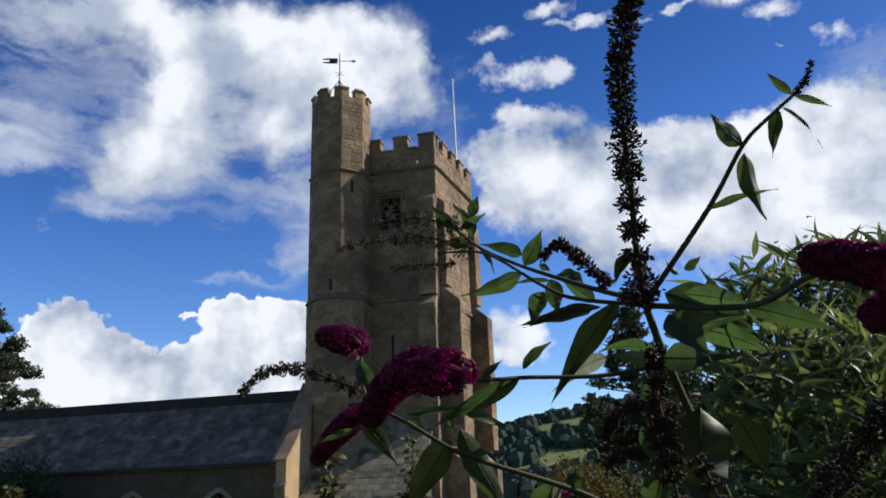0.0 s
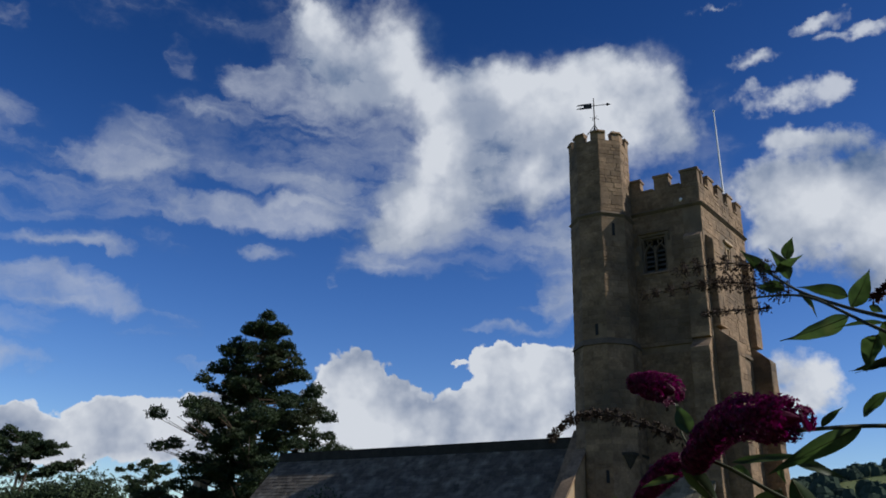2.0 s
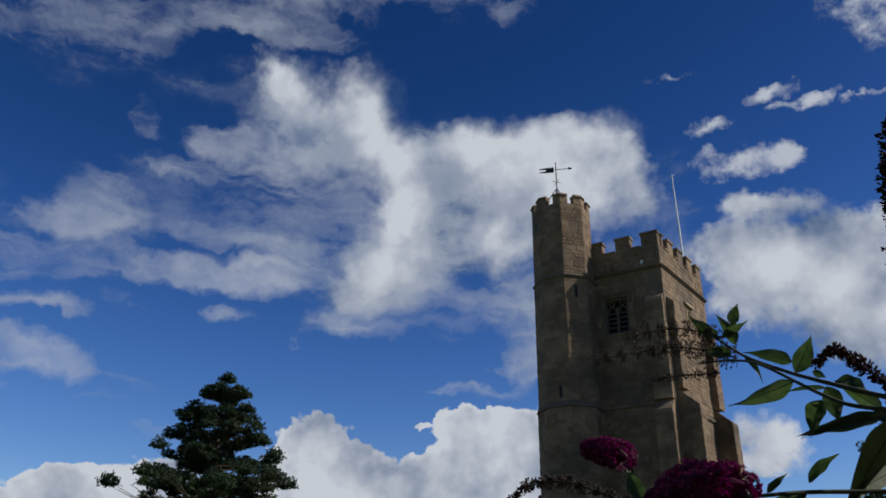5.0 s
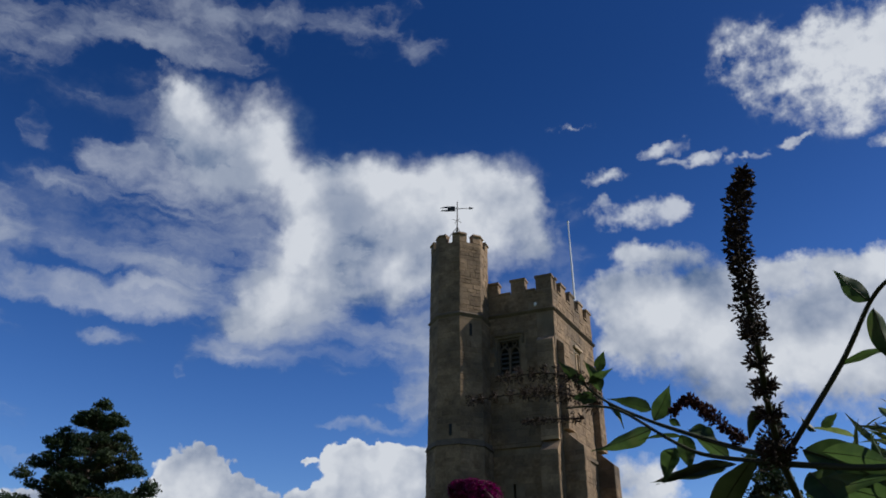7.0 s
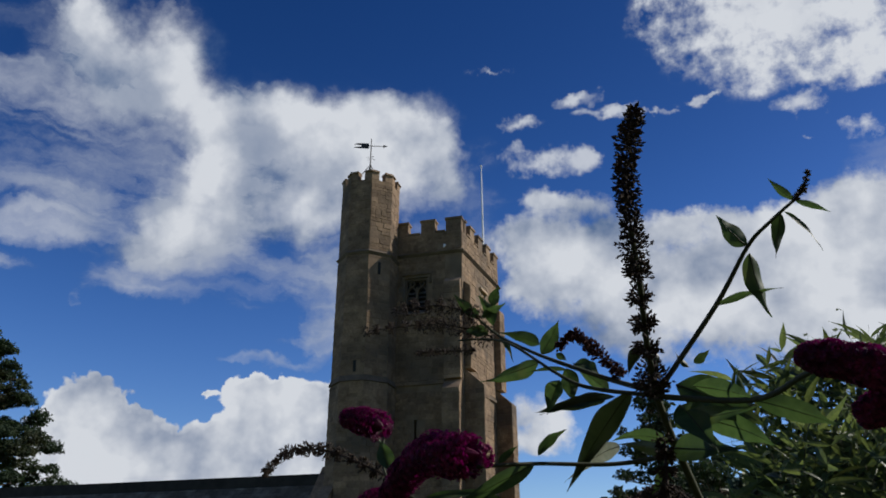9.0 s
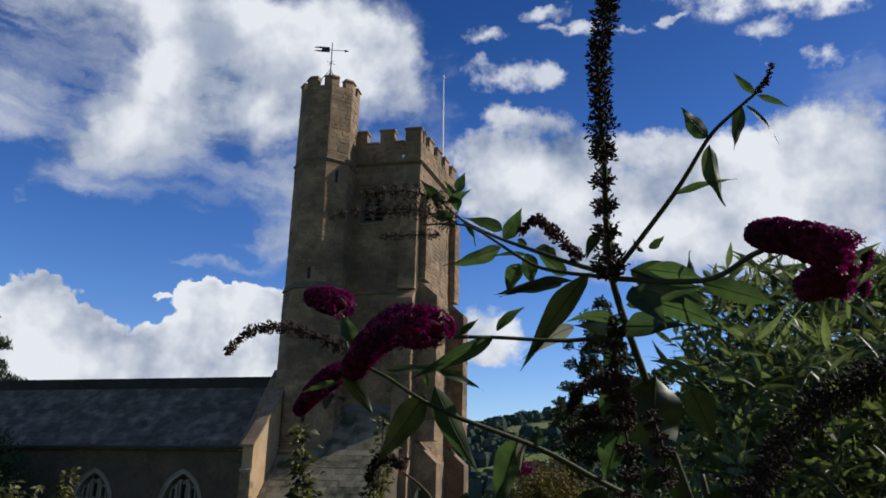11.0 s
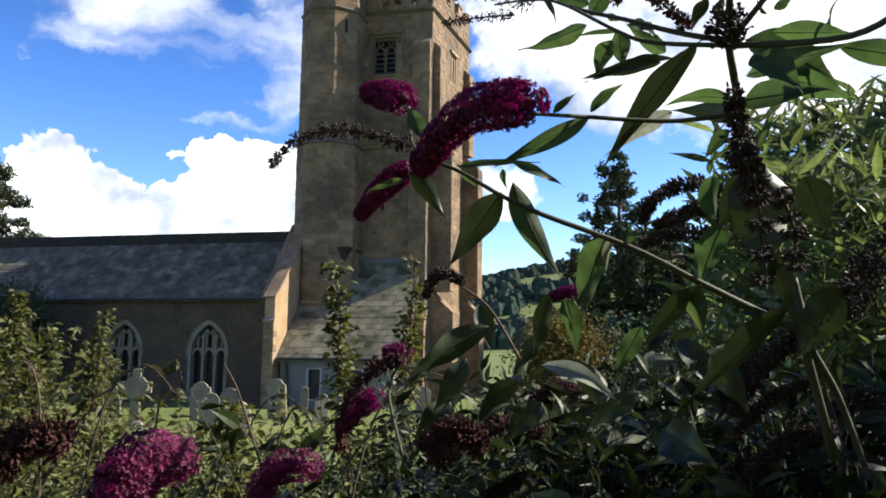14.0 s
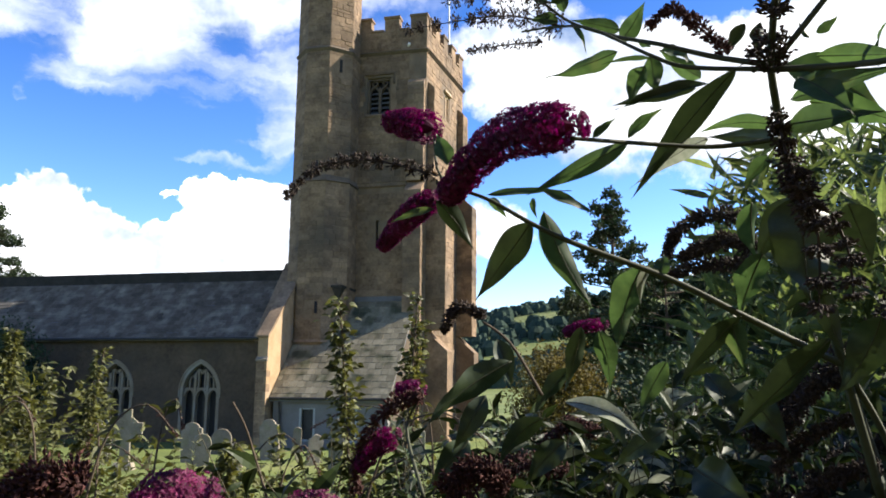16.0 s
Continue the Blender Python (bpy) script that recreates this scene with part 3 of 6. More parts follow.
for k in range(5):
    u0 = 0.0 if k == 0 else k * 1.29
    u1 = u0 + 0.68
    bm = bmesh.new()
    side_box(bm, u0 + (0.46 if k == 0 else 0), u1, -0.45, 0.005, CRENEL, TOP - 0.12)
    side_box(bm, u0 + (0.51 if k == 0 else -0.05), u1 + 0.05, -0.5, 0.06, TOP - 0.12, TOP)
    tpart("merlon", bm, STONE)
    if k < 4:
        bm = bmesh.new()
        side_box(bm, u1 + 0.05, u1 + 0.56, -0.5, 0.06, CRENEL, CRENEL + 0.1)
        tpart("coping", bm, STONE)
# strings
bm = bmesh.new()
prism(bm, [(-12.9, FY, 18.78), (FX1 + 0.12, FY, 18.78), (FX1 + 0.12, FY - 0.02, 18.78), (-12.9, FY - 0.02, 18.78)], [(-12.9, FY, 19.0), (FX1 + 0.12, FY, 19.0), (FX1 + 0.12, FY - 0.15, 18.9), (-12.9, FY - 0.15, 18.9)])
tpart("string_course", bm, STRING)
bm = bmesh.new()
solid(bm, [side(0, 0, 18.78), side(0, 0.03, 18.78), side(SIDE + 0.1, 0.03, 18.78), side(SIDE + 0.1, 0, 18.78), side(0, 0, 19.0), side(0, 0.16, 18.9), side(SIDE + 0.1, 0.16, 18.9), side(SIDE + 0.1, 0, 19.0)])
tpart("string_course", bm, STRING)
tpart("string_course", boxed(-12.9, -9.95, FY - 0.1, FY, 11.95, 12.1), STONE)
bm = bmesh.new()
side_box(bm, 1.1, SIDE - 1.0, 0, 0.1, 11.95, 12.1)
tpart("string_course", bm, STRING)


def weathered(name, pts_of, stages):
    """A stepped buttress: stages of (foot, head, projection), each head sloping back over 0.5 m."""
    bm = bmesh.new()
    for z0, z1, out in stages:
        solid(bm, [pts_of(0, 0, z0), pts_of(0, out, z0), pts_of(1, out, z0), pts_of(1, 0, z0), pts_of(0, 0, z1), pts_of(0, out, z1 - out * 0.9), pts_of(1, out, z1 - out * 0.9), pts_of(1, 0, z1)])
    tpart(name, bm, STONE)


weathered("buttress", lambda s, o, z: (-9.88 + 0.84 * s, FY - o, z), [(-0.3, 4.2, 0.68), (4.2, 12.15, 0.62), (12.15, 17.4, 0.28)])
weathered("buttress", lambda s, o, z: side(0.25 + 0.8 * s, o, z), [(-0.3, 5.0, 1.12), (5.0, 12.7, 0.98), (12.7, 17.3, 0.34)])
weathered("buttress", lambda s, o, z: side(SIDE - 0.9 + 0.8 * s, o, z), [(-0.3, 5.0, 0.98), (5.0, 12.7, 0.86), (12.7, 17.5, 0.34)])

# belfry window: frame, two cusped lights, hood and louvres
belfry = tpart("belfry_window", boxed(BEL[0] - 0.6, BEL[0] + 0.6, FY + 0.52, FY + 0.56, BEL[2], 17.6), DARK)


def bpart(name, bm, mat, parent, label=""):
    bmesh.ops.transform(bm, matrix=LOCAL, verts=bm.verts[:])
    return part(name, bm, mat, parent, label)


bm = bmesh.new()
for s in (-0.56, 0.56):
    bar(bm, [(BEL[0] + s, BEL[2]), (BEL[0] + s, 17.6)], 0.1, FY + 0.1, FY + 0.36)
bar(bm, [(BEL[0], BEL[2]), (BEL[0], 17.15)], 0.11, FY + 0.14, FY + 0.34)
for c in (-0.28, 0.28):
    bar(bm, pointed(BEL[0] + c, 0.24, 16.75, 16.8, 0.40)[1:-1], 0.07, FY + 0.15, FY + 0.33)
    ring = [(BEL[0] + c * 0.95 + 0.13 * math.cos(k * 0.785), 17.36 + 0.13 * math.sin(k * 0.785)) for k in range(9)]
    bar(bm, ring, 0.06, FY + 0.16, FY + 0.32)
bpart("tracery", bm, STRING, belfry)
bpart("lintel", boxed(BEL[0] - 0.51, BEL[0] + 0.51, FY + 0.1, FY + 0.36, 17.5, 17.6), STRING, belfry)
bm = bmesh.new()
bar(bm, [(BEL[0] - 0.78, 17.25), (BEL[0] - 0.78, 17.80), (BEL[0] + 0.78, 17.80), (BEL[0] + 0.78, 17.25)], 0.11, FY - 0.1, FY)
bpart("hood_mould", bm, STONE, belfry)
bm = bmesh.new()
solid(bm, [(BEL[0] - 0.68, FY - 0.08, 15.58), (BEL[0] + 0.68, FY - 0.08, 15.58), (BEL[0] + 0.68, FY - 0.002, 15.58), (BEL[0] - 0.68, FY - 0.002, 15.58),
           (BEL[0] - 0.68, FY - 0.08, 15.64), (BEL[0] + 0.68, FY - 0.08, 15.64), (BEL[0] + 0.68, FY - 0.002, 15.71), (BEL[0] - 0.68, FY - 0.002, 15.71)])
bpart("sill", bm, STONE, belfry)
for k in range(5):
    z = BEL[2] + 0.08 + k * 0.25
    for c in (-0.28, 0.28):
        bm = bmesh.new()
        x0, x1 = BEL[0] + c - 0.22, BEL[0] + c + 0.22
        solid(bm, [(x0, FY + 0.22, z), (x1, FY + 0.22, z), (x1, FY + 0.44, z + 0.17), (x0, FY + 0.44, z + 0.17),
                   (x0, FY + 0.22, z + 0.035), (x1, FY + 0.22, z + 0.035), (x1, FY + 0.44, z + 0.205), (x0, FY + 0.44, z + 0.205)])
        bpart("louvre", bm, LOUVRE, belfry)
# side window
bm = bmesh.new()
side_box(bm, SW[0], SW[1], -0.5, -0.45, SW[2], SW[3])
side_win = tpart("side_window", bm, DARK)
bm = bmesh.new()
side_box(bm, SW[0] + 0.34, SW[0] + 0.46, -0.3, -0.06, SW[2], SW[3])
side_box(bm, SW[0], SW[0] + 0.08, -0.3, -0.04, SW[2], SW[3])
side_box(bm, SW[1] - 0.08, SW[1], -0.3, -0.04, SW[2], SW[3])
side_box(bm, SW[0] + 0.08, SW[1] - 0.08, -0.3, -0.05, SW[3] - 0.15, SW[3])
bpart("tracery", bm, DRESSED, side_win)
bm = bmesh.new()
side_box(bm, SW[0] - 0.15, SW[1] + 0.15, 0, 0.12, SW[3] + 0.02, SW[3] + 0.14)
bpart("hood_mould", bm, DRESSED, side_win)
bm = bmesh.new()
box(bm, -11.5, -11.25, FY + 0.4, FY + 0.45, 8.8, 10.4)
tpart("slit_window", bm, DARK)
# water spout under the parapet
bm = bmesh.new()
tube(bm, [(-9.88, FY + 0.05, 19.28), (-9.88, FY - 0.12, 19.25), (-9.88, FY - 0.2, 19.1)], 0.06)
tpart("water_spout", bm, WHITE)

# ---- stair turret ----
TX, TY = -13.88, 35.25
turret = tpart("stair_turret", bmesh.new(), JOINT)


def tier(z0, z1, r0, r1):
    bm = bmesh.new()
    prism(bm, octagon(TX, TY, r0, z0), octagon(TX, TY, r1, z1))
    return bm


bpart("lower_stage", tier(-0.3, 11.95, 1.62, 1.58), JOINT, turret)
bpart("middle_stage", tier(11.95, 18.5, 1.56, 1.54), JOINT, turret)
bpart("upper_stage", tier(18.5, 22.68, 1.54, 1.52), JOINT, turret)
bm = bmesh.new()
prism(bm, octagon(TX, TY, 1.56, 18.37), octagon(TX, TY, 1.66, 18.5))
prism(bm, octagon(TX, TY, 1.66, 18.502), octagon(TX, TY, 1.55, 18.64))
bpart("string_course", bm, STRING, turret)
bm = bmesh.new()
prism(bm, octagon(TX, TY, 1.68, 11.85), octagon(TX, TY, 1.57, 12.15))
bpart("string_course", bm, STRING, turret)
bpart("base_course", tier(4.3, 4.42, 1.74, 1.68), STONE, turret)
# parapet ring with eight merlons wrapped round the corners
for k in range(8):
    a0, a1 = radians(22.5 + 45 * k), radians(67.5 + 45 * k)
    bm = bmesh.new()
    am = radians(22.5 + 45 * k)
    corner = Vector((TX + 1.55 * math.cos(am), TY + 1.55 * math.sin(am), 0))
    prev = Vector((TX + 1.55 * math.cos(am - math.pi / 4), TY + 1.55 * math.sin(am - math.pi / 4), 0))
    nxt = Vector((TX + 1.55 * math.cos(a1), TY + 1.55 * math.sin(a1), 0))
    mid = Vector((TX, TY, 0))
    f = 0.35
    p0, p1 = corner.lerp(prev, f), corner.lerp(nxt, f)
    inn = [p.lerp(mid, 0.22) for p in (p0, corner, p1)]
    ring = [p0, corner, p1, inn[2], inn[1], inn[0]]
    prism(bm, [(p.x, p.y, 22.68) for p in ring], [(p.x, p.y, 23.1) for p in ring])
    cap = [mid + (p - mid) * s for p, s in zip(ring, (1.05, 1.05, 1.05, 0.95, 0.95, 0.95))]
    prism(bm, [(p.x, p.y, 23.1) for p in cap], [(mid.x + (p.x - mid.x) * 0.97, mid.y + (p.y - mid.y) * 0.97, 23.22) for p in cap])
    bpart("merlon", bm, STONE, turret)
for x, z0, z1, yy in ((-12.87, 17.35, 18.0, None), (-13.77, 11.95 + 0.35, 12.85, TY - 1.45), (-13.52, 5.6, 6.15, TY - 1.50)):
    bm = bmesh.new()
    if yy is None:
        c = Vector((TX, TY, 0)) + Vector((1, -1, 0)).normalized() * 1.43
        d = Vector((1, 1, 0)).normalized()
        n = Vector((1, -1, 0)).normalized()
        q = [c + d * s + n * o for s, o in ((-0.07, -0.1), (0.07, -0.1), (0.07, 0.025), (-0.07, 0.025))]
        prism(bm, [(p.x, p.y, z0) for p in q], [(p.x, p.y, z1) for p in q])
    else:
        box(bm, x - 0.07, x + 0.07, yy - 0.025, yy + 0.1, z0, z1)
    bpart("slit_window", bm, DARK, turret)
# corbel in the angle between turret and tower
bm = bmesh.new()
prism(bm, [(-12.78, 34.3, 6.2), (-12.68, 34.3, 6.2), (-12.55, 35.84, 6.2), (-12.7, 35.84, 6.2)], [(-12.98, 34.1, 6.8), (-12.45, 34.1, 6.8), (-12.4, 35.84, 6.8), (-12.95, 35.84, 6.8)])
prism(bm, [(-13.03, 34.05, 6.802), (-12.42, 34.05, 6.802), (-12.35, 35.84, 6.802), (-12.98, 35.84, 6.802)], [(-13.03, 34.05, 6.93), (-12.42, 34.05, 6.93), (-12.35, 35.84, 6.93), (-12.98, 35.84, 6.93)])
bpart("corbel", bm, RIDGE, turret)

# ---- weather vane and flagpole ----
vane = thing("weather_vane", (-14.0, TY, 22.68), "black iron weather vane with banner and stays on the turret", "weather vane")
bm = bmesh.new()
tube(bm, [(0, 0, -0.2), (0, 0, 3.42)], [0.045, 0.025])
part("rod", bm, IRON, vane)
vane.rotation_euler = (0, 0, radians(19))
bm = bmesh.new()
tube(bm, [(-0.45, 0, 2.95), (0.8, 0, 2.95)], 0.02)
part("arm", bm, IRON, vane)
bm = bmesh.new()
box(bm, -0.55, -0.12, -0.012, 0.012, 2.79, 3.11)
for z0 in (2.79, 3.0):
    prism(bm, [(-0.55, -0.012, z0), (-0.95, -0.012, z0 + 0.03), (-0.86, -0.012, z0 + 0.08), (-0.55, -0.012, z0 + 0.11)], [(-0.55, 0.012, z0), (-0.95, 0.012, z0 + 0.03), (-0.86, 0.012, z0 + 0.08), (-0.55, 0.012, z0 + 0.11)])
part("banner", bm, IRON, vane)
bm = bmesh.new()
prism(bm, [(0.68, -0.012, 2.86), (0.92, -0.012, 2.95), (0.68, -0.012, 3.04)], [(0.68, 0.012, 2.86), (0.92, 0.012, 2.95), (0.68, 0.012, 3.04)])
part("arrow_head", bm, IRON, vane)
for a0 in (0.0, 1.57):
    bm = bmesh.new()
    tube(bm, [(-0.28 * math.cos(a0 + 0.6), -0.28 * math.sin(a0 + 0.6), 2.15), (0.28 * math.cos(a0 + 0.6), 0.28 * math.sin(a0 + 0.6), 2.15)], 0.014, 4)
    part("cross_arm", bm, IRON, vane)
for k in range(4):
    bm = bmesh.new()
    tube(bm, [(0, 0, 1.75), (0.95 * math.cos(k * 1.57 + 0.5), 0.95 * math.sin(k * 1.57 + 0.5), 0.25)], 0.02, 4)
    part("stay", bm, IRON, vane)
pole = thing("flagpole", (-8.95, 40.72, 20.06), "slim white painted flagpole standing on the tower roof", "flagpole")
bm = bmesh.new()
tube(bm, [(0, 0, 0), (-0.01, 0, 3.3), (-0.03, 0, 6.5)], [0.06, 0.05, 0.03], 8)
part("pole", bm, WHITE, pole)
bm = bmesh.new()
bmesh.ops.create_uvsphere(bm, u_segments=8, v_segments=6, radius=0.07, matrix=Matrix.Translation((-0.03, 0, 6.55)))
part("finial", bm, WHITE, pole)

# ---- aisle ----
NX0, NX1, NY, EAVE = -35.5, -15.45, 33.05, 4.45
RY, RZ = 35.9, 7.75
nave = thing("church_nave", (-28, 36, -0.3), "long roughcast church nave with slate roof and traceried windows", "church")
NL = Matrix.Translation((28, -36, 0.3))


def npart(name, bm, mat, parent=nave, label=""):
    bmesh.ops.transform(bm, matrix=NL, verts=bm.verts[:])
    return part(name, bm, mat, parent, label)


WINDOWS = [-18.69, -23.1, -27.6, -32.1]
HALF, SILL, SPRING, RISE = 0.92, -0.02, 2.05, 1.28
holes = [pointed(c, HALF, SILL, SPRING, RISE) for c in WINDOWS]
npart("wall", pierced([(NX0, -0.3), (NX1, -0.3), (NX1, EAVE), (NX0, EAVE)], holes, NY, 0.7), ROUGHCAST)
npart("gable_wall", pierced([(0, -0.3), (6.6, -0.3), (6.6, 4.4), (3.3, 8.0), (0, 4.4)], [], 0, 0.55), ROUGHCAST)
gable = bpy.data.objects["gable_wall"]
for v in gable.data.vertices:
    x, y, z = v.co.x - 28, v.co.y + 36, v.co.z
    v.co = (NX1 - y + 28, NY + 0.02 + x - 36, z)
gable.data.materials[0] = DRESSED
bm = bmesh.new()
for s, (y0, z0, y1, z1) in enumerate(((NY - 0.25, 4.3, RY, RZ + 0.35), (RY + 2.9, 4.3, RY, RZ + 0.35))):
    solid(bm, [(NX1 - 0.6, y0, z0), (NX1 + 0.06, y0, z0), (NX1 + 0.06, y1, z1), (NX1 - 0.6, y1, z1), (NX1 - 0.6, y0, z0 + 0.22), (NX1 + 0.06, y0, z0 + 0.22), (NX1 + 0.06, y1, z1 + 0.22), (NX1 - 0.6, y1, z1 + 0.22)])
npart("gable_coping", bm, STONE)
bm = bmesh.new()
solid(bm, [(NX0, NY - 0.2, EAVE - 0.12), (NX1 - 0.6, NY - 0.2, EAVE - 0.12), (NX1 - 0.6, RY, RZ - 0.12), (NX0, RY, RZ - 0.12), (NX0, NY - 0.2, EAVE), (NX1 - 0.6, NY - 0.2, EAVE), (NX1 - 0.6, RY, RZ), (NX0, RY, RZ)])
npart("roof_slope", bm, LEAD)
bm = bmesh.new()
solid(bm, [(NX0, RY + 3, EAVE - 0.12), (NX1 - 0.6, RY + 3, EAVE - 0.12), (NX1 - 0.6, RY, RZ - 0.12), (NX0, RY, RZ - 0.12), (NX0, RY + 3, EAVE), (NX1 - 0.6, RY + 3, EAVE), (NX1 - 0.6, RY, RZ), (NX0, RY, RZ)])
npart("back_slope", bm, LEAD)
npart("ridge_roll", boxed(NX0, NX1 - 0.1, RY - 0.32, RY + 0.25, RZ - 0.6, RZ + 0.2), RIDGE)
bm = bmesh.new()
tube(bm, [(NX0, NY - 0.3, EAVE - 0.02), (NX1 - 0.1, NY - 0.3, EAVE - 0.02)], 0.07, 8)
npart("gutter", bm, IRON)
# wall added forward of the gable to catch the gable's strip of sun
bm = bmesh.new()
RX0, RX1 = -15.08, -14.62
for z0, (ya, za), (yb, zb) in ((-0.3, (31.27, 3.42), (33.95, 3.42)), (3.42, (31.33, 4.38), (33.95, 6.98))):
    solid(bm, [(RX0, ya, z0), (RX1, ya, z0), (RX1, yb, z0), (RX0, yb, z0), (RX0, ya, za), (RX1, ya, za), (RX1, yb, zb), (RX0, yb, zb)])
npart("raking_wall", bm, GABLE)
bm = bmesh.new()
solid(bm, [(RX0 - 0.05, 31.26, 4.36), (RX1 + 0.05, 31.26, 4.36), (RX1 + 0.05, 33.95, 6.99), (RX0 - 0.05, 33.95, 6.99), (RX0 - 0.05, 31.22, 4.46), (RX1 + 0.05, 31.22, 4.46), (RX1 + 0.05, 33.95, 7.13), (RX0 - 0.05, 33.95, 7.13)])
npart("raking_coping", bm, STONE)
bm = bmesh.new()
solid(bm, [(RX0 - 0.04, 31.2, 3.36), (RX1 + 0.03, 31.2, 3.36), (RX1 + 0.03, 31.34, 3.36), (RX0 - 0.04, 31.34, 3.36), (RX0 - 0.04, 31.2, 3.44), (RX1 + 0.03, 31.2, 3.44), (RX1 + 0.03, 31.34, 3.56), (RX0 - 0.04, 31.34, 3.56)])
npart("weathering_stone", bm, WINDOW_STONE)
z = 0.2
for k in range(10):
    h = 0.27 + 0.09 * ((k * 7) % 4) / 3
    npart("quoin", boxed(RX0 - 0.012, RX1 + 0.012 - 0.12 * (k % 2), 31.245, 31.6, z, z + h - 0.015), STONE)
    z += h


def aisle_window(c):
    """A three-light window: glass, splayed surround, hood, mullions, cusped heads and upright panel tracery."""
    win = npart("window", boxed(c - HALF, c + HALF, NY + 0.44, NY + 0.47, SILL, SPRING + RISE), GLASS)
    for name, grow, w, y0, y1 in (("surround", 0.0, 0.14, NY - 0.02, NY + 0.34), ("hood_mould", 0.11, 0.05, NY - 0.06, NY + 0.02)):
        bm = bmesh.new()
        arch = pointed(c, HALF + grow, SILL if name == "surround" else SPRING - 0.25, SPRING, RISE + grow + 0.04)
        bar(bm, arch, w, y0, y1)
        npart(name, bm, WINDOW_STONE, win)
    for s in (-0.31, 0.31):
        bm = bmesh.new()
        bar(bm, [(c + s, SILL), (c + s, SPRING + 0.82)], 0.12, NY + 0.1, NY + 0.3)
        npart("mullion", bm, WINDOW_STONE, win)
    for s in (-0.6, 0.0, 0.6):
        bm = bmesh.new()
        bar(bm, pointed(c + s, 0.25, SPRING - 0.22, SPRING - 0.2, 0.34)[1:-1], 0.1, NY + 0.12, NY + 0.28)
        npart("light_head", bm, WINDOW_STONE, win)
    for s, top in ((-0.6, 0.5), (-0.16, 1.0), (0.16, 1.0), (0.6, 0.5)):
        bm = bmesh.new()
        bar(bm, [(c + s, SPRING + 0.1), (c + s, SPRING + top)], 0.08, NY + 0.13, NY + 0.27)
        npart("tracery", bm, WINDOW_STONE, win)
    bm = bmesh.new()
    bar(bm, [(c - HALF, SPRING + 0.13), (c + HALF, SPRING + 0.13)], 0.08, NY + 0.14, NY + 0.26)
    npart("tracery", bm, WINDOW_STONE, win)
    for s in (-0.46, -0.155, 0.155, 0.46):
        bm = bmesh.new()
        top = SPRING + (0.62 if abs(s) > 0.3 else 0.92)
        bar(bm, pointed(c + s, 0.13, top - 0.14, top - 0.12, 0.2)[1:-1], 0.05, NY + 0.14, NY + 0.26)
        npart("tracery", bm, WINDOW_STONE, win)
    npart("sill", boxed(c - HALF - 0.15, c + HALF + 0.15, NY - 0.1, NY + 0.3, SILL - 0.16, SILL), WINDOW_STONE, win)


for c in WINDOWS:
    aisle_window(c)

# ---- lean-to in the angle ----
LX0, LX1, LY, LZ = -14.46, -9.4, 31.75, 2.02
lean = thing("lean_to", (-12.2, 33, -0.3), "low grey rendered lean-to with mossy slate roof against the tower", "outbuilding")
LL = Matrix.Translation((12.2, -33, 0.3))


def lpart(name, bm, mat, parent=lean, label=""):
    bmesh.ops.transform(bm, matrix=LL, verts=bm.verts[:])
    return part(name, bm, mat, parent, label)


LWIN = [(-12.91, 0.31), (-11.12, 0.37)]
lpart("front_wall", pierced([(LX0, -0.3), (LX1, -0.3), (LX1, LZ - 0.05), (LX0, LZ - 0.05)], [[(c - w, 0.1), (c + w, 0.1), (c + w, 1.4), (c - w, 1.4)] for c, w in LWIN], LY, 0.3), RENDER_GREY)
bm = bmesh.new()
solid(bm, [(LX1 - 0.3, LY + 0.3, -0.3), (LX1, LY + 0.3, -0.3), (LX1, FY - 0.66, -0.3), (LX1 - 0.3, FY - 0.66, -0.3), (LX1 - 0.3, LY + 0.3, LZ + 0.2), (LX1, LY + 0.3, LZ + 0.2), (LX1, FY - 0.66, 5.6), (LX1 - 0.3, FY - 0.66, 5.6)])
lpart("end_wall", bm, ROUGHCAST)
bm = bmesh.new()
solid(bm, [(LX0, LY + 0.3, -0.3), (LX0 + 0.3, LY + 0.3, -0.3), (LX0 + 0.3, 34.2, -0.3), (LX0, 34.2, -0.3), (LX0, LY + 0.3, LZ + 0.2), (LX0 + 0.3, LY + 0.3, LZ + 0.2), (LX0 + 0.3, 34.2, 4.5), (LX0, 34.2, 4.5)])
lpart("end_wall", bm, RENDER_GREY)
for c, w in LWIN:
    win = lpart("window", boxed(c - w, c + w, LY + 0.16, LY + 0.18, 0.1, 1.4), GLASS)
    bm = bmesh.new()
    bar(bm, [(c - w, 0.1), (c - w, 1.4), (c + w, 1.4), (c + w, 0.1), (c - w, 0.1)], 0.09, LY - 0.02, LY + 0.12)
    lpart("window_frame", bm, FRAME, win)
ROOF_SLOPE = (6.4 - LZ) / (FY - LY)


def lean_z(y):
    return LZ + (y - LY) * ROOF_SLOPE


bm = bmesh.new()
ya, yb = LY - 0.2, FY - 0.03
solid(bm, [(LX0 - 0.12, ya, lean_z(ya) - 0.12), (LX1 + 0.1, ya, lean_z(ya) - 0.12), (LX1 + 0.1, yb, lean_z(yb) - 0.12), (LX0 - 0.12, yb, lean_z(yb) - 0.12),
           (LX0 - 0.12, ya, lean_z(ya)), (LX1 + 0.1, ya, lean_z(ya)), (LX1 + 0.1, yb, lean_z(yb)), (LX0 - 0.12, yb, lean_z(yb))])
lpart("roof_deck", bm, LEAD)
bm = bmesh.new()
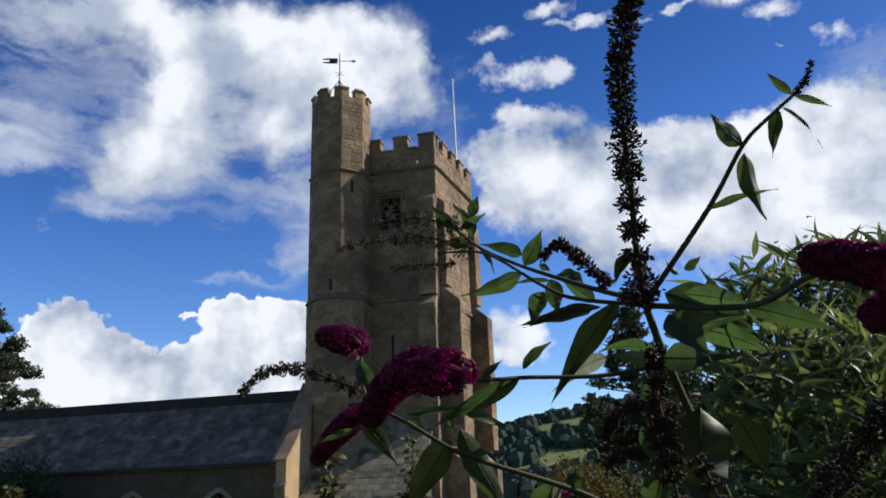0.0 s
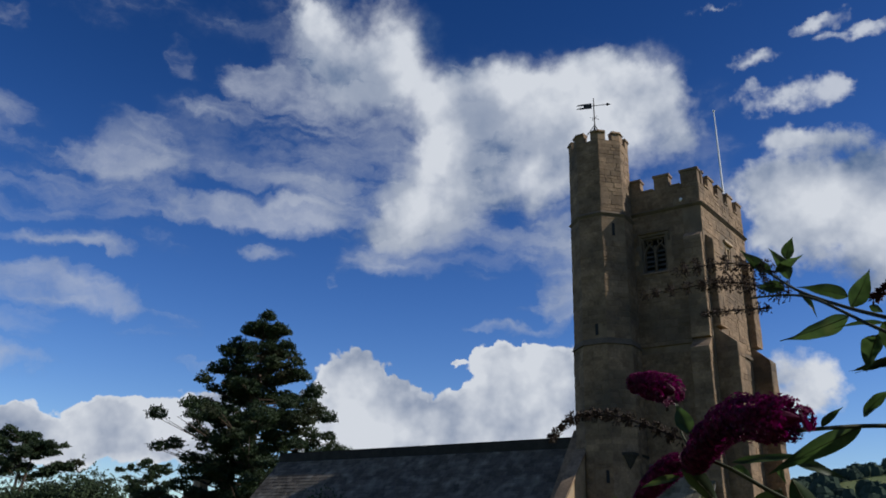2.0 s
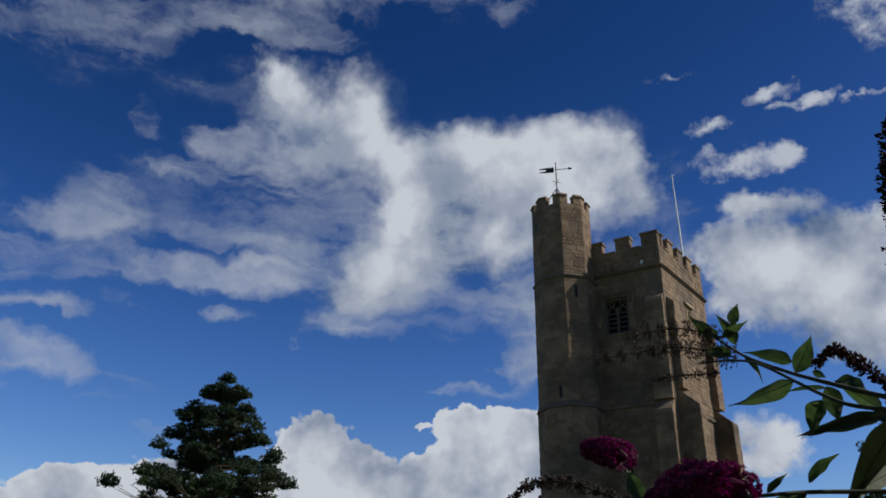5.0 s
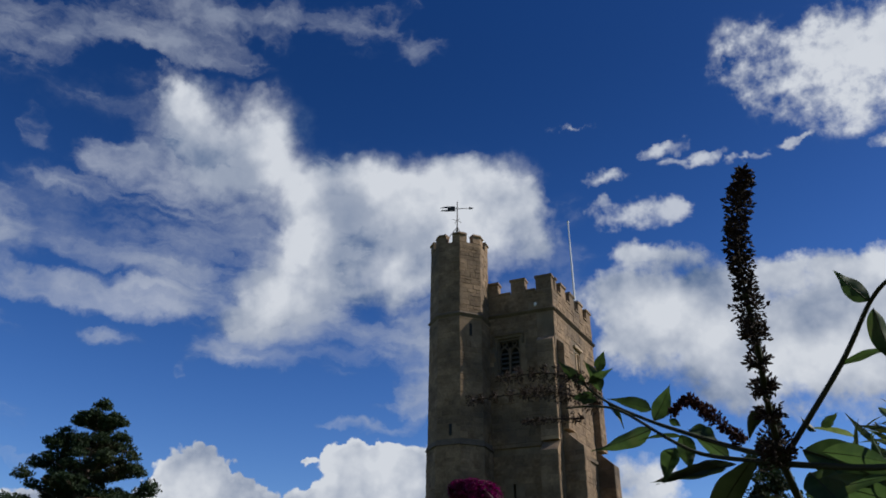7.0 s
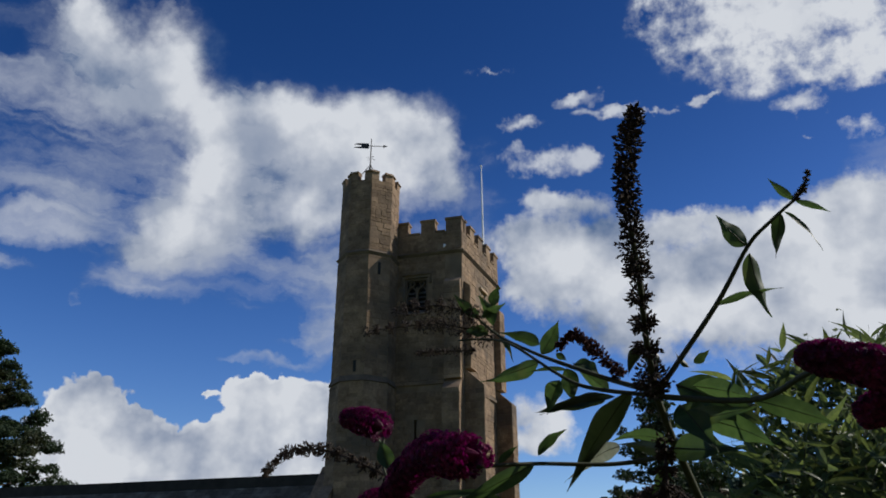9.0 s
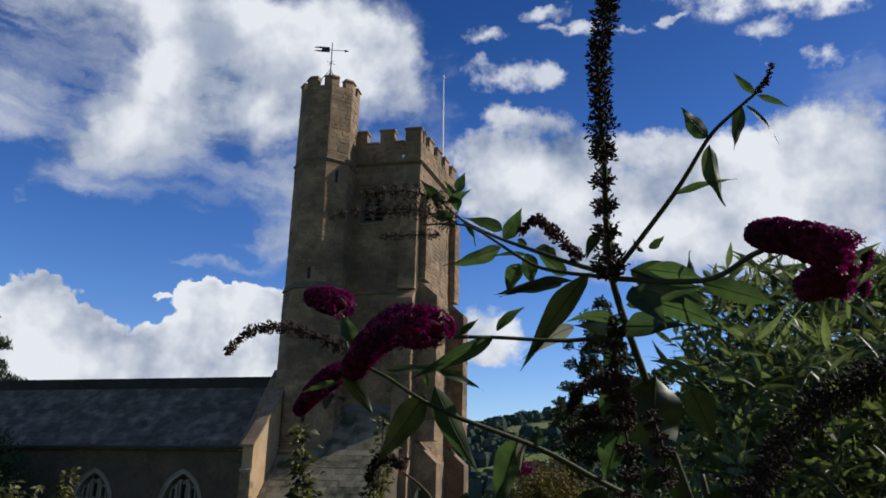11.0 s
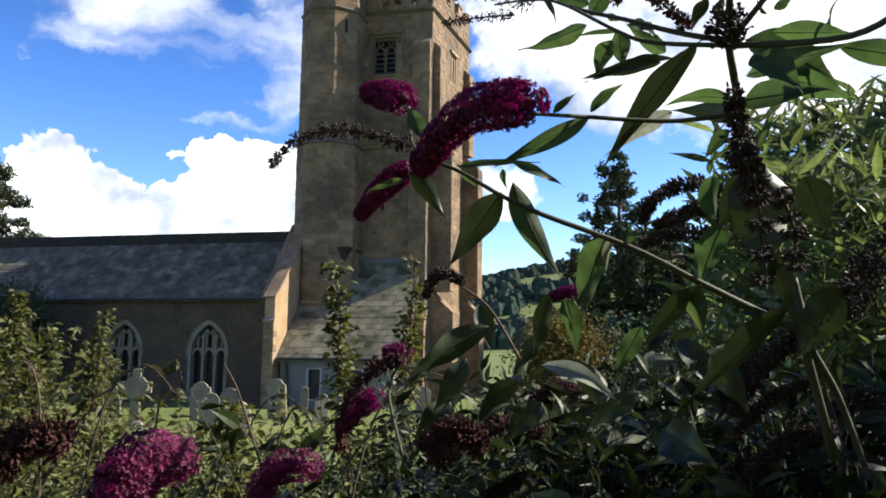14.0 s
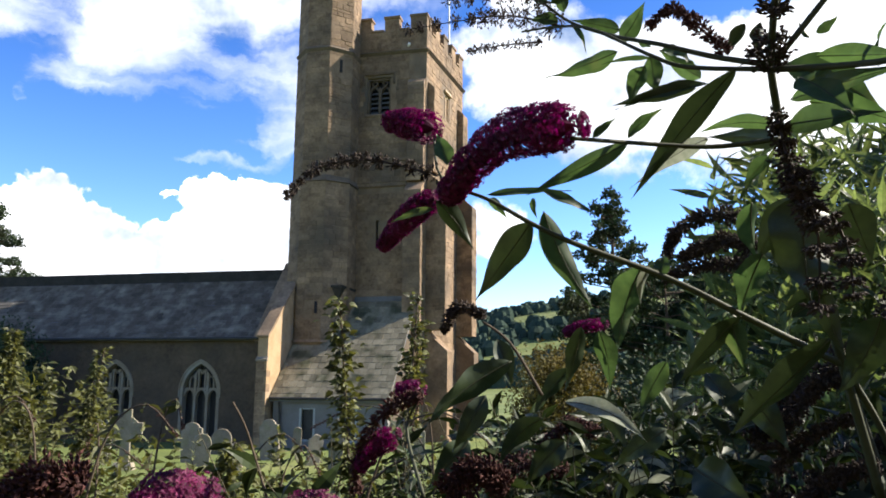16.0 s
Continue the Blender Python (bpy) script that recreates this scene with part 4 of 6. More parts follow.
tube(bm, [(LX0 - 0.1, LY - 0.27, LZ - 0.2), (LX1, LY - 0.27, LZ - 0.2)], 0.06, 8)
lpart("gutter", bm, IRON)
bm = bmesh.new()
tube(bm, [(LX0 + 0.3, LY - 0.1, LZ - 0.2), (LX0 + 0.45, LY - 0.1, -0.25)], 0.045, 8)
lpart("downpipe", bm, IRON)
lpart("flashing", boxed(-12.6, LX1, FY - 0.06, FY - 0.01, lean_z(yb) - 0.02, lean_z(yb) + 0.2), LEAD)

# ---- plant builders ----
FACE = Vector((-0.2, 0.95, 0.2)).normalized()


def blade(bm, base, tip, width, roll=0.0, droop=0.12, cup=0.25, n=9, wave=0.0, face=None, twist=0.0, bend=0.0):
    """A lance-shaped leaf: two halves folded along the midrib, bent from base to tip."""
    base, tip = Vector(base), Vector(tip)
    axis = tip - base
    length = axis.length
    ahead = axis / length
    across = ahead.cross(face or FACE)
    if across.length < 0.2:
        across = ahead.cross(Vector((0.8, 0.1, 0.6)))
    across.normalize()
    across = Matrix.Rotation(roll, 3, ahead) @ across
    up = across.cross(ahead)
    if up.z < 0:
        up = -up
    rows = []
    cols = (-1.0, -0.66, -0.33, 0.0, 0.33, 0.66, 1.0) if n > 10 else (-1.0, 0.0, 1.0)
    for k in range(n + 1):
        u = k / n
        w = width * 0.5 * (math.sin(math.pi * min(u, 0.999) ** 0.64) ** 1.3 + 0.012)
        mid = base + axis * u + up * (droop * length * 4 * u * (1 - u) * 0.5) + across * (bend * length * 4 * u * (1 - u) * 0.5)
        turn = Matrix.Rotation(twist * (u - 0.3), 3, ahead)
        a_, u_ = turn @ across, turn @ up
        row = []
        for c in cols:
            rip = wave * width * math.sin(u * 15 + length * 90 + (1.7 if c > 0 else 0)) * abs(c)
            vein = 0.0 if n <= 10 else 0.010 * width * math.cos(75 * (u - 0.10 * abs(c))) * min(1, 4 * abs(c)) * (1.3 - abs(c))
            row.append(bm.verts.new(mid + a_ * w * c + u_ * (cup * w * abs(c) ** 1.4 + rip + vein)))
        rows.append(row)
    for p, q in zip(rows, rows[1:]):
        for j in range(len(cols) - 1):
            bm.faces.new((p[j], p[j + 1], q[j + 1], q[j]))


def curve_points(pts, n):
    """Points on a smooth line through pts."""
    pts = [Vector(p) for p in pts]
    out = []
    for k in range(n + 1):
        f = k / n * (len(pts) - 1)
        i = min(int(f), len(pts) - 2)
        u = f - i
        p0, p1, p2, p3 = pts[max(i - 1, 0)], pts[i], pts[i + 1], pts[min(i + 2, len(pts) - 1)]
        out.append(0.5 * ((2 * p1) + (p2 - p0) * u + (2 * p0 - 5 * p1 + 4 * p2 - p3) * u * u + (3 * p1 - p0 - 3 * p2 + p3) * u ** 3))
    return out


def around(rng, ahead):
    v = Vector((rng.gauss(0, 1), rng.gauss(0, 1), rng.gauss(0, 1)))
    v -= ahead * v.dot(ahead)
    return v.normalized()


def florets(bm, pts, radius, count, size, rng, taper=0.55):
    """A panicle of four-lobed florets round a curved axis, thick at its foot."""
    line = curve_points(pts, 24)
    for _ in range(count):
        u = rng.random() ** 0.9
        f = u * 23.99
        i = int(f)
        p = line[i].lerp(line[i + 1], f - i)
        ahead = (line[i + 1] - line[i]).normalized()
        out = (around(rng, ahead) + ahead * rng.uniform(-0.1, 0.6)).normalized()
        lump = 0.86 + 0.22 * noise.noise((p.x * 60, p.y * 60, p.z * 60))
        blunt = math.sqrt(max(0.0, 1 - max(0.0, 1 - u / 0.14) ** 2)) * math.sqrt(max(0.0, 1 - max(0.0, (u - 0.9) / 0.1) ** 2))
        r = radius * (1 - taper * u ** 2.2) * rng.uniform(0.8, 1.06) * lump * (0.12 + 0.88 * blunt)
        if u < 0.06:
            out = (out - ahead * 1.5).normalized()
        c = p + out * r
        a_ = around(rng, out)
        b_ = out.cross(a_)
        s = size * rng.uniform(0.7, 1.2)
        mid = bm.verts.new(c - out * s * 0.4)
        for d in (a_, b_, -a_, -b_):
            e_ = out.cross(d)
            v = [bm.verts.new(c + d * s * 0.55 + e_ * s * 0.38), bm.verts.new(c + d * s * 1.0 + out * s * 0.15), bm.verts.new(c + d * s * 0.55 - e_ * s * 0.38)]
            bm.faces.new((mid, v[0], v[1], v[2]))
    tube(bm, line, [radius * 0.4 * (1 - taper * (k / 24) ** 2.2) * min(1, 0.05 + k / 5, 0.05 + (24 - k) / 4) for k in range(25)], 8)


def capsules(bm, pts, radius, count, size, rng, whorls=0, taper=0.4, sparse=0.0):
    """A dry seed head: pointed capsules in clusters on a curved axis."""
    line = curve_points(pts, 30)
    tube(bm, line, [size * 0.45 * (1 - 0.6 * k / 30) for k in range(31)], 5)
    for n in range(count):
        u = rng.random()
        if whorls:
            u = (round(u * whorls) + rng.gauss(0, 0.075)) / whorls
            u = min(max(u, 0), 1)
        f = u * 29.99
        i = int(f)
        p = line[i].lerp(line[i + 1], f - i)
        ahead = (line[i + 1] - line[i]).normalized()
        out = (around(rng, ahead) + ahead * rng.uniform(0.0, 0.8)).normalized()
        r = radius * (1 - taper * u) * rng.uniform(0.35, 1.0)
        c = p + out * r * (0.75 + 0.45 * noise.noise(p * 55))
        if rng.random() < sparse:
            continue
        s = size * rng.uniform(0.7, 1.25)
        point = (out + around(rng, out) * 0.5).normalized()
        a_ = around(rng, point) * s * 0.34
        b_ = point.cross(a_)
        t0, t1 = bm.verts.new(c - point * s * 0.7), bm.verts.new(c + point * s * 0.8)
        ring = [bm.verts.new(c + d) for d in (a_, b_, -a_, -b_)]
        for j in range(4):
            bm.faces.new((t0, ring[j], ring[(j + 1) % 4]))
            bm.faces.new((t1, ring[(j + 1) % 4], ring[j]))
        if n % 3 == 0:
            tube(bm, [p, c], size * 0.12, 3)


def tuft(bm, c, size, rng, flat=0.6, n=5):
    """A clump of short leaf blades round a point."""
    for _ in range(n):
        d = Vector((rng.gauss(0, 1), rng.gauss(0, 1), rng.gauss(0, flat))).normalized()
        s = d.cross(Vector((rng.gauss(0, 1), rng.gauss(0, 1), rng.gauss(0, 1)))).normalized()
        L, w = size * rng.uniform(0.6, 1.2), size * 0.28
        p = [c, c + d * L * 0.55 + s * w, c + d * L, c + d * L * 0.55 - s * w]
        bm.faces.new([bm.verts.new(q) for q in p])


def needle_pad(bm, c, wide, thick, rng, tufts, size):
    """A flat-bottomed cushion of needle tufts."""
    for _ in range(tufts):
        d = Vector((rng.gauss(0, 1), rng.gauss(0, 1), rng.gauss(0, 1))).normalized() * rng.uniform(0.55, 1.05)
        lump = 0.8 + 0.5 * noise.noise((c + d * 2.1) * 1.7)
        low = 0.45 if d.z < 0 else 1.0
        tuft(bm, c + Vector((d.x * wide * lump, d.y * wide * lump, d.z * thick * low)), size * rng.uniform(0.7, 1.2), rng, 0.8, 3)


def conifer(place, height, name, label, seed, profile, limbs=34, tufts=70, tuft_size=0.3, bare=0.16, group="", pad=1.0, tiers=0, fork=0.0, deep=0.85):
    """A pine: tapering trunk, bare limbs and tiers of needle cushions with sky between them. profile: (height share, reach)."""
    rng = random.Random(seed)
    tree = thing(name, place, label, "tree", group)
    bm = bmesh.new()
    lean = rng.uniform(-0.02, 0.02)
    tube(bm, [(lean * height * u * u, 0, height * u * 0.97) for u in (0, 0.2, 0.45, 0.7, 0.9, 1)], [height * r for r in (0.022, 0.018, 0.014, 0.009, 0.004, 0.001)], 8)
    if fork:
        tube(bm, [(0, 0, height * 0.42), (fork * 0.5, 0.2, height * 0.6), (fork, 0.3, height * 0.85)], [height * r for r in (0.013, 0.011, 0.004)], 7)
    part("trunk", bm, BARK, tree, smooth=True)
    wood, green = bmesh.new(), bmesh.new()

    def reach(u):
        for (u0, r0), (u1, r1) in zip(profile, profile[1:]):
            if u0 <= u <= u1:
                return r0 + (r1 - r0) * (u - u0) / (u1 - u0)
        return 0.1
    for k in range(limbs):
        u = bare + (0.985 - bare) * ((k + rng.random()) / limbs) ** 0.9
        if tiers:
            u += (round(u * tiers) / tiers - u) * 0.55
        a_ = k * 2.4 + rng.uniform(-0.5, 0.5)
        r = reach(u) * rng.choice((0.5, 0.75, 0.95, 1.05, 1.1))
        z = height * u
        start = Vector((lean * height * u * u, 0, z - r * 0.22))
        end = Vector((math.cos(a_) * r, math.sin(a_) * r, z + r * rng.uniform(-0.05, 0.06)))
        mid = start.lerp(end, 0.5) + Vector((0, 0, -r * rng.uniform(0.0, 0.08)))
        thick = 0.005 * height * (1 - u) + 0.025
        tube(wood, [start, mid, end], [thick, thick * 0.7, 0.015], 5)
        for f in ((1.0, 0.72, 0.5) if r > 2.6 else (1.0, 0.6) if r > 1.2 else (0.9,)):
            if f < 0.9 and rng.random() < 0.25:
                continue
            c = (mid.lerp(end, f * 2 - 1) if f > 0.5 else mid) + Vector((rng.gauss(0, 0.1 * r), rng.gauss(0, 0.1 * r), rng.uniform(0.05, 0.3)))
            wide = pad * rng.uniform(0.55, 1.0) * (0.55 + 0.10 * r)
            needle_pad(green, c, wide, wide * deep * rng.uniform(0.75, 1.1), rng, int(tufts * wide * wide), tuft_size)
            tube(wood, [mid, c], [thick * 0.5, 0.012], 4)
    tagged(part("branchwork", wood, BARK, tree), kind="stuff")
    part("crown", green, NEEDLES, tree)
    return tree


def leafy_tree(place, height, reach, name, label, seed, mat, clumps=60, tufts=40, size=0.3, trunk=0.3, category="tree"):
    """A round-headed tree or shrub: trunk, limbs and a crown of many small leaves in uneven clumps."""
    rng = random.Random(seed)
    tree = thing(name, place, label, category)
    bm = bmesh.new()
    tube(bm, [(0, 0, 0), (0.02 * height, 0, height * 0.3), (0, 0.02 * height, height * 0.7)], [height * 0.03, height * 0.02, height * 0.008], 7)
    part("trunk", bm, BARK, tree)
    wood, green = bmesh.new(), bmesh.new()
    for k in range(clumps):
        d = Vector((rng.gauss(0, 1), rng.gauss(0, 1), rng.gauss(0, 1))).normalized() * rng.uniform(0.55, 1.0)
        c = Vector((d.x * reach, d.y * reach, height * (trunk + (1 - trunk) * 0.5) + d.z * height * (1 - trunk) * 0.5))
        if k % 4 == 0:
            tube(wood, [(0, 0, height * 0.3), c * 0.5 + Vector((0, 0, height * 0.2)), c], [height * 0.012, height * 0.006, 0.004], 4)
        s = reach * rng.uniform(0.16, 0.34)
        for _ in range(tufts):
            tuft(green, c + Vector((rng.gauss(0, s), rng.gauss(0, s), rng.gauss(0, s * 0.8))), size, rng, 1.0, 3)
    tagged(part("branchwork", wood, BARK, tree), kind="stuff")
    part("crown", green, mat, tree)
    return tree


def shoot(leaves, wood, base, tip, rng, pairs, leaf_len, leaf_w, start=0.15, spread=0.8, thick=0.003, n=4, sag=0.5):
    """An upright shoot with opposite leaves."""
    base, tip = Vector(base), Vector(tip)
    mid = base.lerp(tip, 0.5) + Vector((rng.gauss(0, 0.09), rng.gauss(0, 0.09), 0)) * (tip - base).length
    line = curve_points([base, mid, tip], 8)
    tube(wood, line, [thick * (1 - 0.75 * k / 8) for k in range(9)], 4)
    turn = rng.uniform(0, 3)
    for k in range(pairs):
        u = start + (1 - start) * (k + rng.random() * 0.5) / pairs
        i = min(int(u * 8), 7)
        p = line[i].lerp(line[i + 1], u * 8 - i)
        ahead = (line[i + 1] - line[i]).normalized()
        turn += 1.57
        side_ = ahead.cross(Vector((math.cos(turn), math.sin(turn), 0.3))).normalized()
        for s in (1, -1):
            if rng.random() < 0.08:
                continue
            L = leaf_len * rng.uniform(0.55, 1.15) * (1 - 0.35 * u)
            d = (side_ * s * spread + ahead * rng.uniform(0.1, 0.9) + Vector((0, 0, -sag * rng.random()))).normalized()
            blade(leaves, p, p + d * L, L * leaf_w, rng.uniform(-0.9, 0.9), 0.15, 0.3, n, 0, Vector((rng.gauss(0, 1), rng.gauss(0, 1), rng.gauss(0, 1))).normalized())


def shrub(name, label, area, count, height, mat, seed, leaf_len=0.09, leaf_w=0.26, pairs=9, spread=0.8, lean=0.25, group="", sag=0.5, start=0.15, category="shrub", n=4):
    """Many leafy shoots rising from a patch of ground: area (x0, x1, y0, y1), height a function of x, y that gives the tops."""
    rng = random.Random(seed)
    x0, x1, y0, y1 = area
    cx, cy = (x0 + x1) / 2, (y0 + y1) / 2
    ob = thing(name, (cx, cy, ground_height(cx, cy)), label, category, group)
    leaves, wood = bmesh.new(), bmesh.new()
    for _ in range(count):
        x, y = rng.uniform(x0, x1), rng.uniform(y0, y1)
        top = height(x, y) - 0.12 * abs(rng.gauss(0, 1)) + 0.02
        foot = (x + rng.gauss(0, lean * 0.4) - cx, y + rng.gauss(0, lean * 0.4) - cy, 0.0)
        shoot(leaves, wood, foot, (x + rng.gauss(0, lean * 0.5) - cx, y + rng.gauss(0, lean * 0.5) - cy, top - ob.location.z), rng, pairs, leaf_len, leaf_w, start, spread, sag=sag, n=n)
    tagged(part("stalk_thicket", wood, STALK, ob), kind="stuff")
    tagged(part("foliage", leaves, mat, ob), kind="stuff")
    return ob

# ---- the flowering bush close to the path ----
bush = thing("butterfly_bush", (0.45, 1.55, ground_height(0.45, 1.55)), "tall butterfly bush with purple blooms and dry seed spikes", "shrub")
BL = Matrix.Translation(-bush.location)
dice = random.Random(11)


def stem(pts, r0, r1, mat):
    bm = bmesh.new()
    line = curve_points(pts, 6 * (len(pts) - 1))
    n = len(line) - 1
    tube(bm, line, [r0 + (r1 - r0) * k / n for k in range(n + 1)], 7)
    bmesh.ops.transform(bm, matrix=BL, verts=bm.verts[:])
    part("stem", bm, mat, bush, smooth=True)


def leaf(base, tip, width, mat, roll, droop):
    """One lance-shaped leaf of the bush with its raised midrib; its curl follows from its own place."""
    own = random.Random(round(base[0] * 7919 + base[2] * 104729 + tip[0] * 1299709, 2))
    bm = bmesh.new()
    blade(bm, base, tip, width * 0.94, roll * own.choice((-1, 1)), droop * own.uniform(0.5, 2.2), own.uniform(0.15, 0.5), 30,
          own.uniform(0.02, 0.09), None, own.gauss(0, 0.45), own.gauss(0, 0.05))
    bmesh.ops.transform(bm, matrix=BL, verts=bm.verts[:])
    ob = part("leaf", bm, mat, bush, smooth=True)
    bm = bmesh.new()
    line = [v.co.copy() for v in ob.data.vertices][3::7]
    tube(bm, line, [width * (0.026 - 0.02 * k / len(line)) for k in range(len(line))], 5)
    part("midrib", bm, STEM, ob, smooth=True)


def panicle(pts, radius, count, mat, taper):
    bm = bmesh.new()
    florets(bm, pts, radius * 0.97, int(count * 4.2), 0.0036, dice, taper)
    bmesh.ops.transform(bm, matrix=BL, verts=bm.verts[:])
    part("flower_panicle", bm, mat, bush, "drooping panicle of tiny magenta purple florets")


def seed_head(pts, radius, count, whorls, taper, size, mat):
    bm = bmesh.new()
    capsules(bm, pts, radius, int(count * 2.3), size * 0.8, dice, whorls, taper)
    bmesh.ops.transform(bm, matrix=BL, verts=bm.verts[:])
    part("seed_head", bm, mat, bush, "dry brown seed head")


# the root stock, down to the ground
stem([(0.62, 1.62, ground_height(0.5, 1.55) - 0.05), (0.60, 1.60, 1.3), (0.58, 1.50, 1.95)], 0.014, 0.007, WOODY)
stem([(0.40, 1.60, ground_height(0.5, 1.55) - 0.05), (0.45, 1.70, 1.3), (0.50, 1.50, 2.0)], 0.012, 0.006, WOODY)
stem([(0.358, 1.470, 2.173), (0.318, 1.435, 2.331), (0.271, 1.359, 2.469), (0.232, 1.257, 2.574), (0.219, 1.217, 2.619)], 0.006, 0.004, STEM)
stem([(0.219, 1.217, 2.619), (0.216, 1.153, 2.664), (0.217, 1.077, 2.701), (0.215, 0.990, 2.725)], 0.004, 0.0025, STEM)
seed_head([(0.217, 1.193, 2.635), (0.216, 1.154, 2.661), (0.215, 1.114, 2.686), (0.217, 1.063, 2.708)], 0.0239, 230, 4, 0.05, 0.0055, SEED)
seed_head([(0.216, 1.065, 2.703), (0.216, 0.990, 2.725), (0.218, 0.905, 2.739), (0.231, 0.830, 2.746)], 0.0237, 700, 15, 0.55, 0.0042, SEED)
stem([(0.219, 1.218, 2.618), (0.296, 1.199, 2.711), (0.339, 1.181, 2.773), (0.362, 1.141, 2.783), (0.383, 1.102, 2.787)], 0.0034, 0.0016, STEM)
seed_head([(0.383, 1.102, 2.787), (0.391, 1.086, 2.792), (0.394, 1.070, 2.801)], 0.0052, 60, 0, 0.4, 0.004, SEED)
leaf((0.337, 1.172, 2.770), (0.308, 1.150, 2.802), 0.026, LEAF, 0.2, 0.1)
leaf((0.339, 1.175, 2.762), (0.352, 1.190, 2.689), 0.026, LEAF, 0.3, 0.1)
leaf((0.296, 1.199, 2.711), (0.367, 1.178, 2.718), 0.013, LEAF, 0.9, 0.1)
leaf((0.376, 1.154, 2.797), (0.364, 1.166, 2.749), 0.019, LEAF, 0.3, 0.1)
leaf((0.380, 1.153, 2.798), (0.411, 1.158, 2.749), 0.009, LEAF, 0.5, 0.1)
leaf((0.390, 1.147, 2.808), (0.365, 1.129, 2.830), 0.010, LEAF, 0.6, 0.1)
leaf((0.392, 1.147, 2.807), (0.423, 1.140, 2.785), 0.008, LEAF, 0.6, 0.1)
leaf((0.259, 1.220, 2.648), (0.246, 1.206, 2.662), 0.009, LEAF, 0.5, 0.1)
leaf((0.265, 1.219, 2.652), (0.283, 1.205, 2.662), 0.012, LEAF, 0.5, 0.1)
stem([(0.215, 1.216, 2.622), (0.170, 1.240, 2.644), (0.115, 1.259, 2.672), (0.067, 1.295, 2.703), (0.015, 1.327, 2.741), (-0.023, 1.337, 2.779)], 0.0034, 0.0015, STEM)
stem([(0.217, 1.218, 2.617), (0.142, 1.249, 2.639), (0.104, 1.260, 2.661), (0.041, 1.297, 2.715), (-0.000, 1.325, 2.736), (-0.049, 1.353, 2.747)], 0.0028, 0.0012, STEM)
leaf((0.074, 1.324, 2.708), (0.103, 1.303, 2.747), 0.025, LEAF, 0.2, 0.1)
leaf((0.073, 1.321, 2.722), (0.014, 1.333, 2.747), 0.020, LEAF, 0.4, 0.1)
leaf((0.070, 1.328, 2.698), (-0.019, 1.358, 2.684), 0.026, LEAF, 0.3, 0.1)
leaf((0.108, 1.318, 2.682), (0.049, 1.338, 2.687), 0.007, LEAF, 0.4, 0.1)
leaf((0.168, 1.299, 2.638), (0.065, 1.344, 2.630), 0.019, SHADED_LEAF, 0.6, 0.1)
leaf((0.108, 1.317, 2.684), (0.113, 1.324, 2.639), 0.026, LEAF, 0.3, 0.1)
leaf((0.118, 1.312, 2.688), (0.154, 1.301, 2.663), 0.028, LEAF, 0.7, 0.1)
leaf((0.161, 1.301, 2.646), (0.116, 1.312, 2.690), 0.021, LEAF, 0.3, 0.1)
leaf((0.206, 1.268, 2.692), (0.187, 1.286, 2.659), 0.018, SHADED_LEAF, 0.3, 0.1)
leaf((0.220, 1.261, 2.688), (0.222, 1.267, 2.650), 0.021, SHADED_LEAF, 0.3, 0.1)
leaf((0.094, 1.318, 2.705), (0.109, 1.314, 2.694), 0.010, LEAF, 0.2, 0.1)
leaf((0.014, 1.334, 2.744), (0.032, 1.339, 2.704), 0.009, LEAF, 0.3, 0.1)
leaf((0.007, 1.332, 2.758), (-0.013, 1.323, 2.804), 0.018, LEAF, 0.3, 0.1)
leaf((-0.014, 1.333, 2.773), (-0.039, 1.335, 2.786), 0.017, LEAF, 0.3, 0.1)
leaf((-0.010, 1.332, 2.772), (0.029, 1.317, 2.784), 0.014, LEAF, 0.4, 0.1)
leaf((-0.022, 1.333, 2.778), (-0.050, 1.329, 2.810), 0.016, LEAF, 0.3, 0.1)
leaf((0.008, 1.324, 2.784), (0.021, 1.312, 2.809), 0.017, LEAF, 0.2, 0.1)
leaf((-0.001, 1.337, 2.748), (-0.038, 1.343, 2.757), 0.020, LEAF, 0.3, 0.1)
seed_head([(0.184, 1.240, 2.647), (0.156, 1.240, 2.678), (0.129, 1.250, 2.707), (0.105, 1.270, 2.700)], 0.0119, 330, 0, 0.2, 0.005, DEAD_FLOWER)
seed_head([(0.003, 1.344, 2.745), (-0.060, 1.362, 2.774), (-0.119, 1.384, 2.787), (-0.214, 1.414, 2.796)], 0.0243, 420, 12, 0.4, 0.0038, SEED)
seed_head([(-0.010, 1.332, 2.772), (-0.073, 1.348, 2.801), (-0.150, 1.366, 2.808)], 0.0243, 260, 8, 0.3, 0.0038, SEED)
seed_head([(-0.022, 1.344, 2.727), (-0.079, 1.369, 2.738), (-0.127, 1.395, 2.746)], 0.0113, 120, 0, 0.3, 0.0038, SEED)
leaf((0.190, 1.244, 2.630), (0.082, 1.438, 2.541), 0.037, SHADED_LEAF, 0.25, 0.12)
leaf((0.167, 1.319, 2.579), (0.080, 1.435, 2.554), 0.023, PALE_LEAF, 0.5, 0.1)
leaf((0.230, 1.259, 2.570), (0.156, 1.318, 2.586), 0.019, LEAF, 0.5, 0.1)
leaf((0.230, 1.264, 2.553), (0.165, 1.328, 2.584), 0.025, SHADED_LEAF, 0.4, 0.1)
leaf((0.077, 1.210, 2.546), (-0.030, 1.226, 2.499), 0.023, LEAF, 0.3, 0.1)
leaf((0.077, 1.237, 2.560), (0.114, 1.226, 2.586), 0.015, LEAF, 0.5, 0.3)
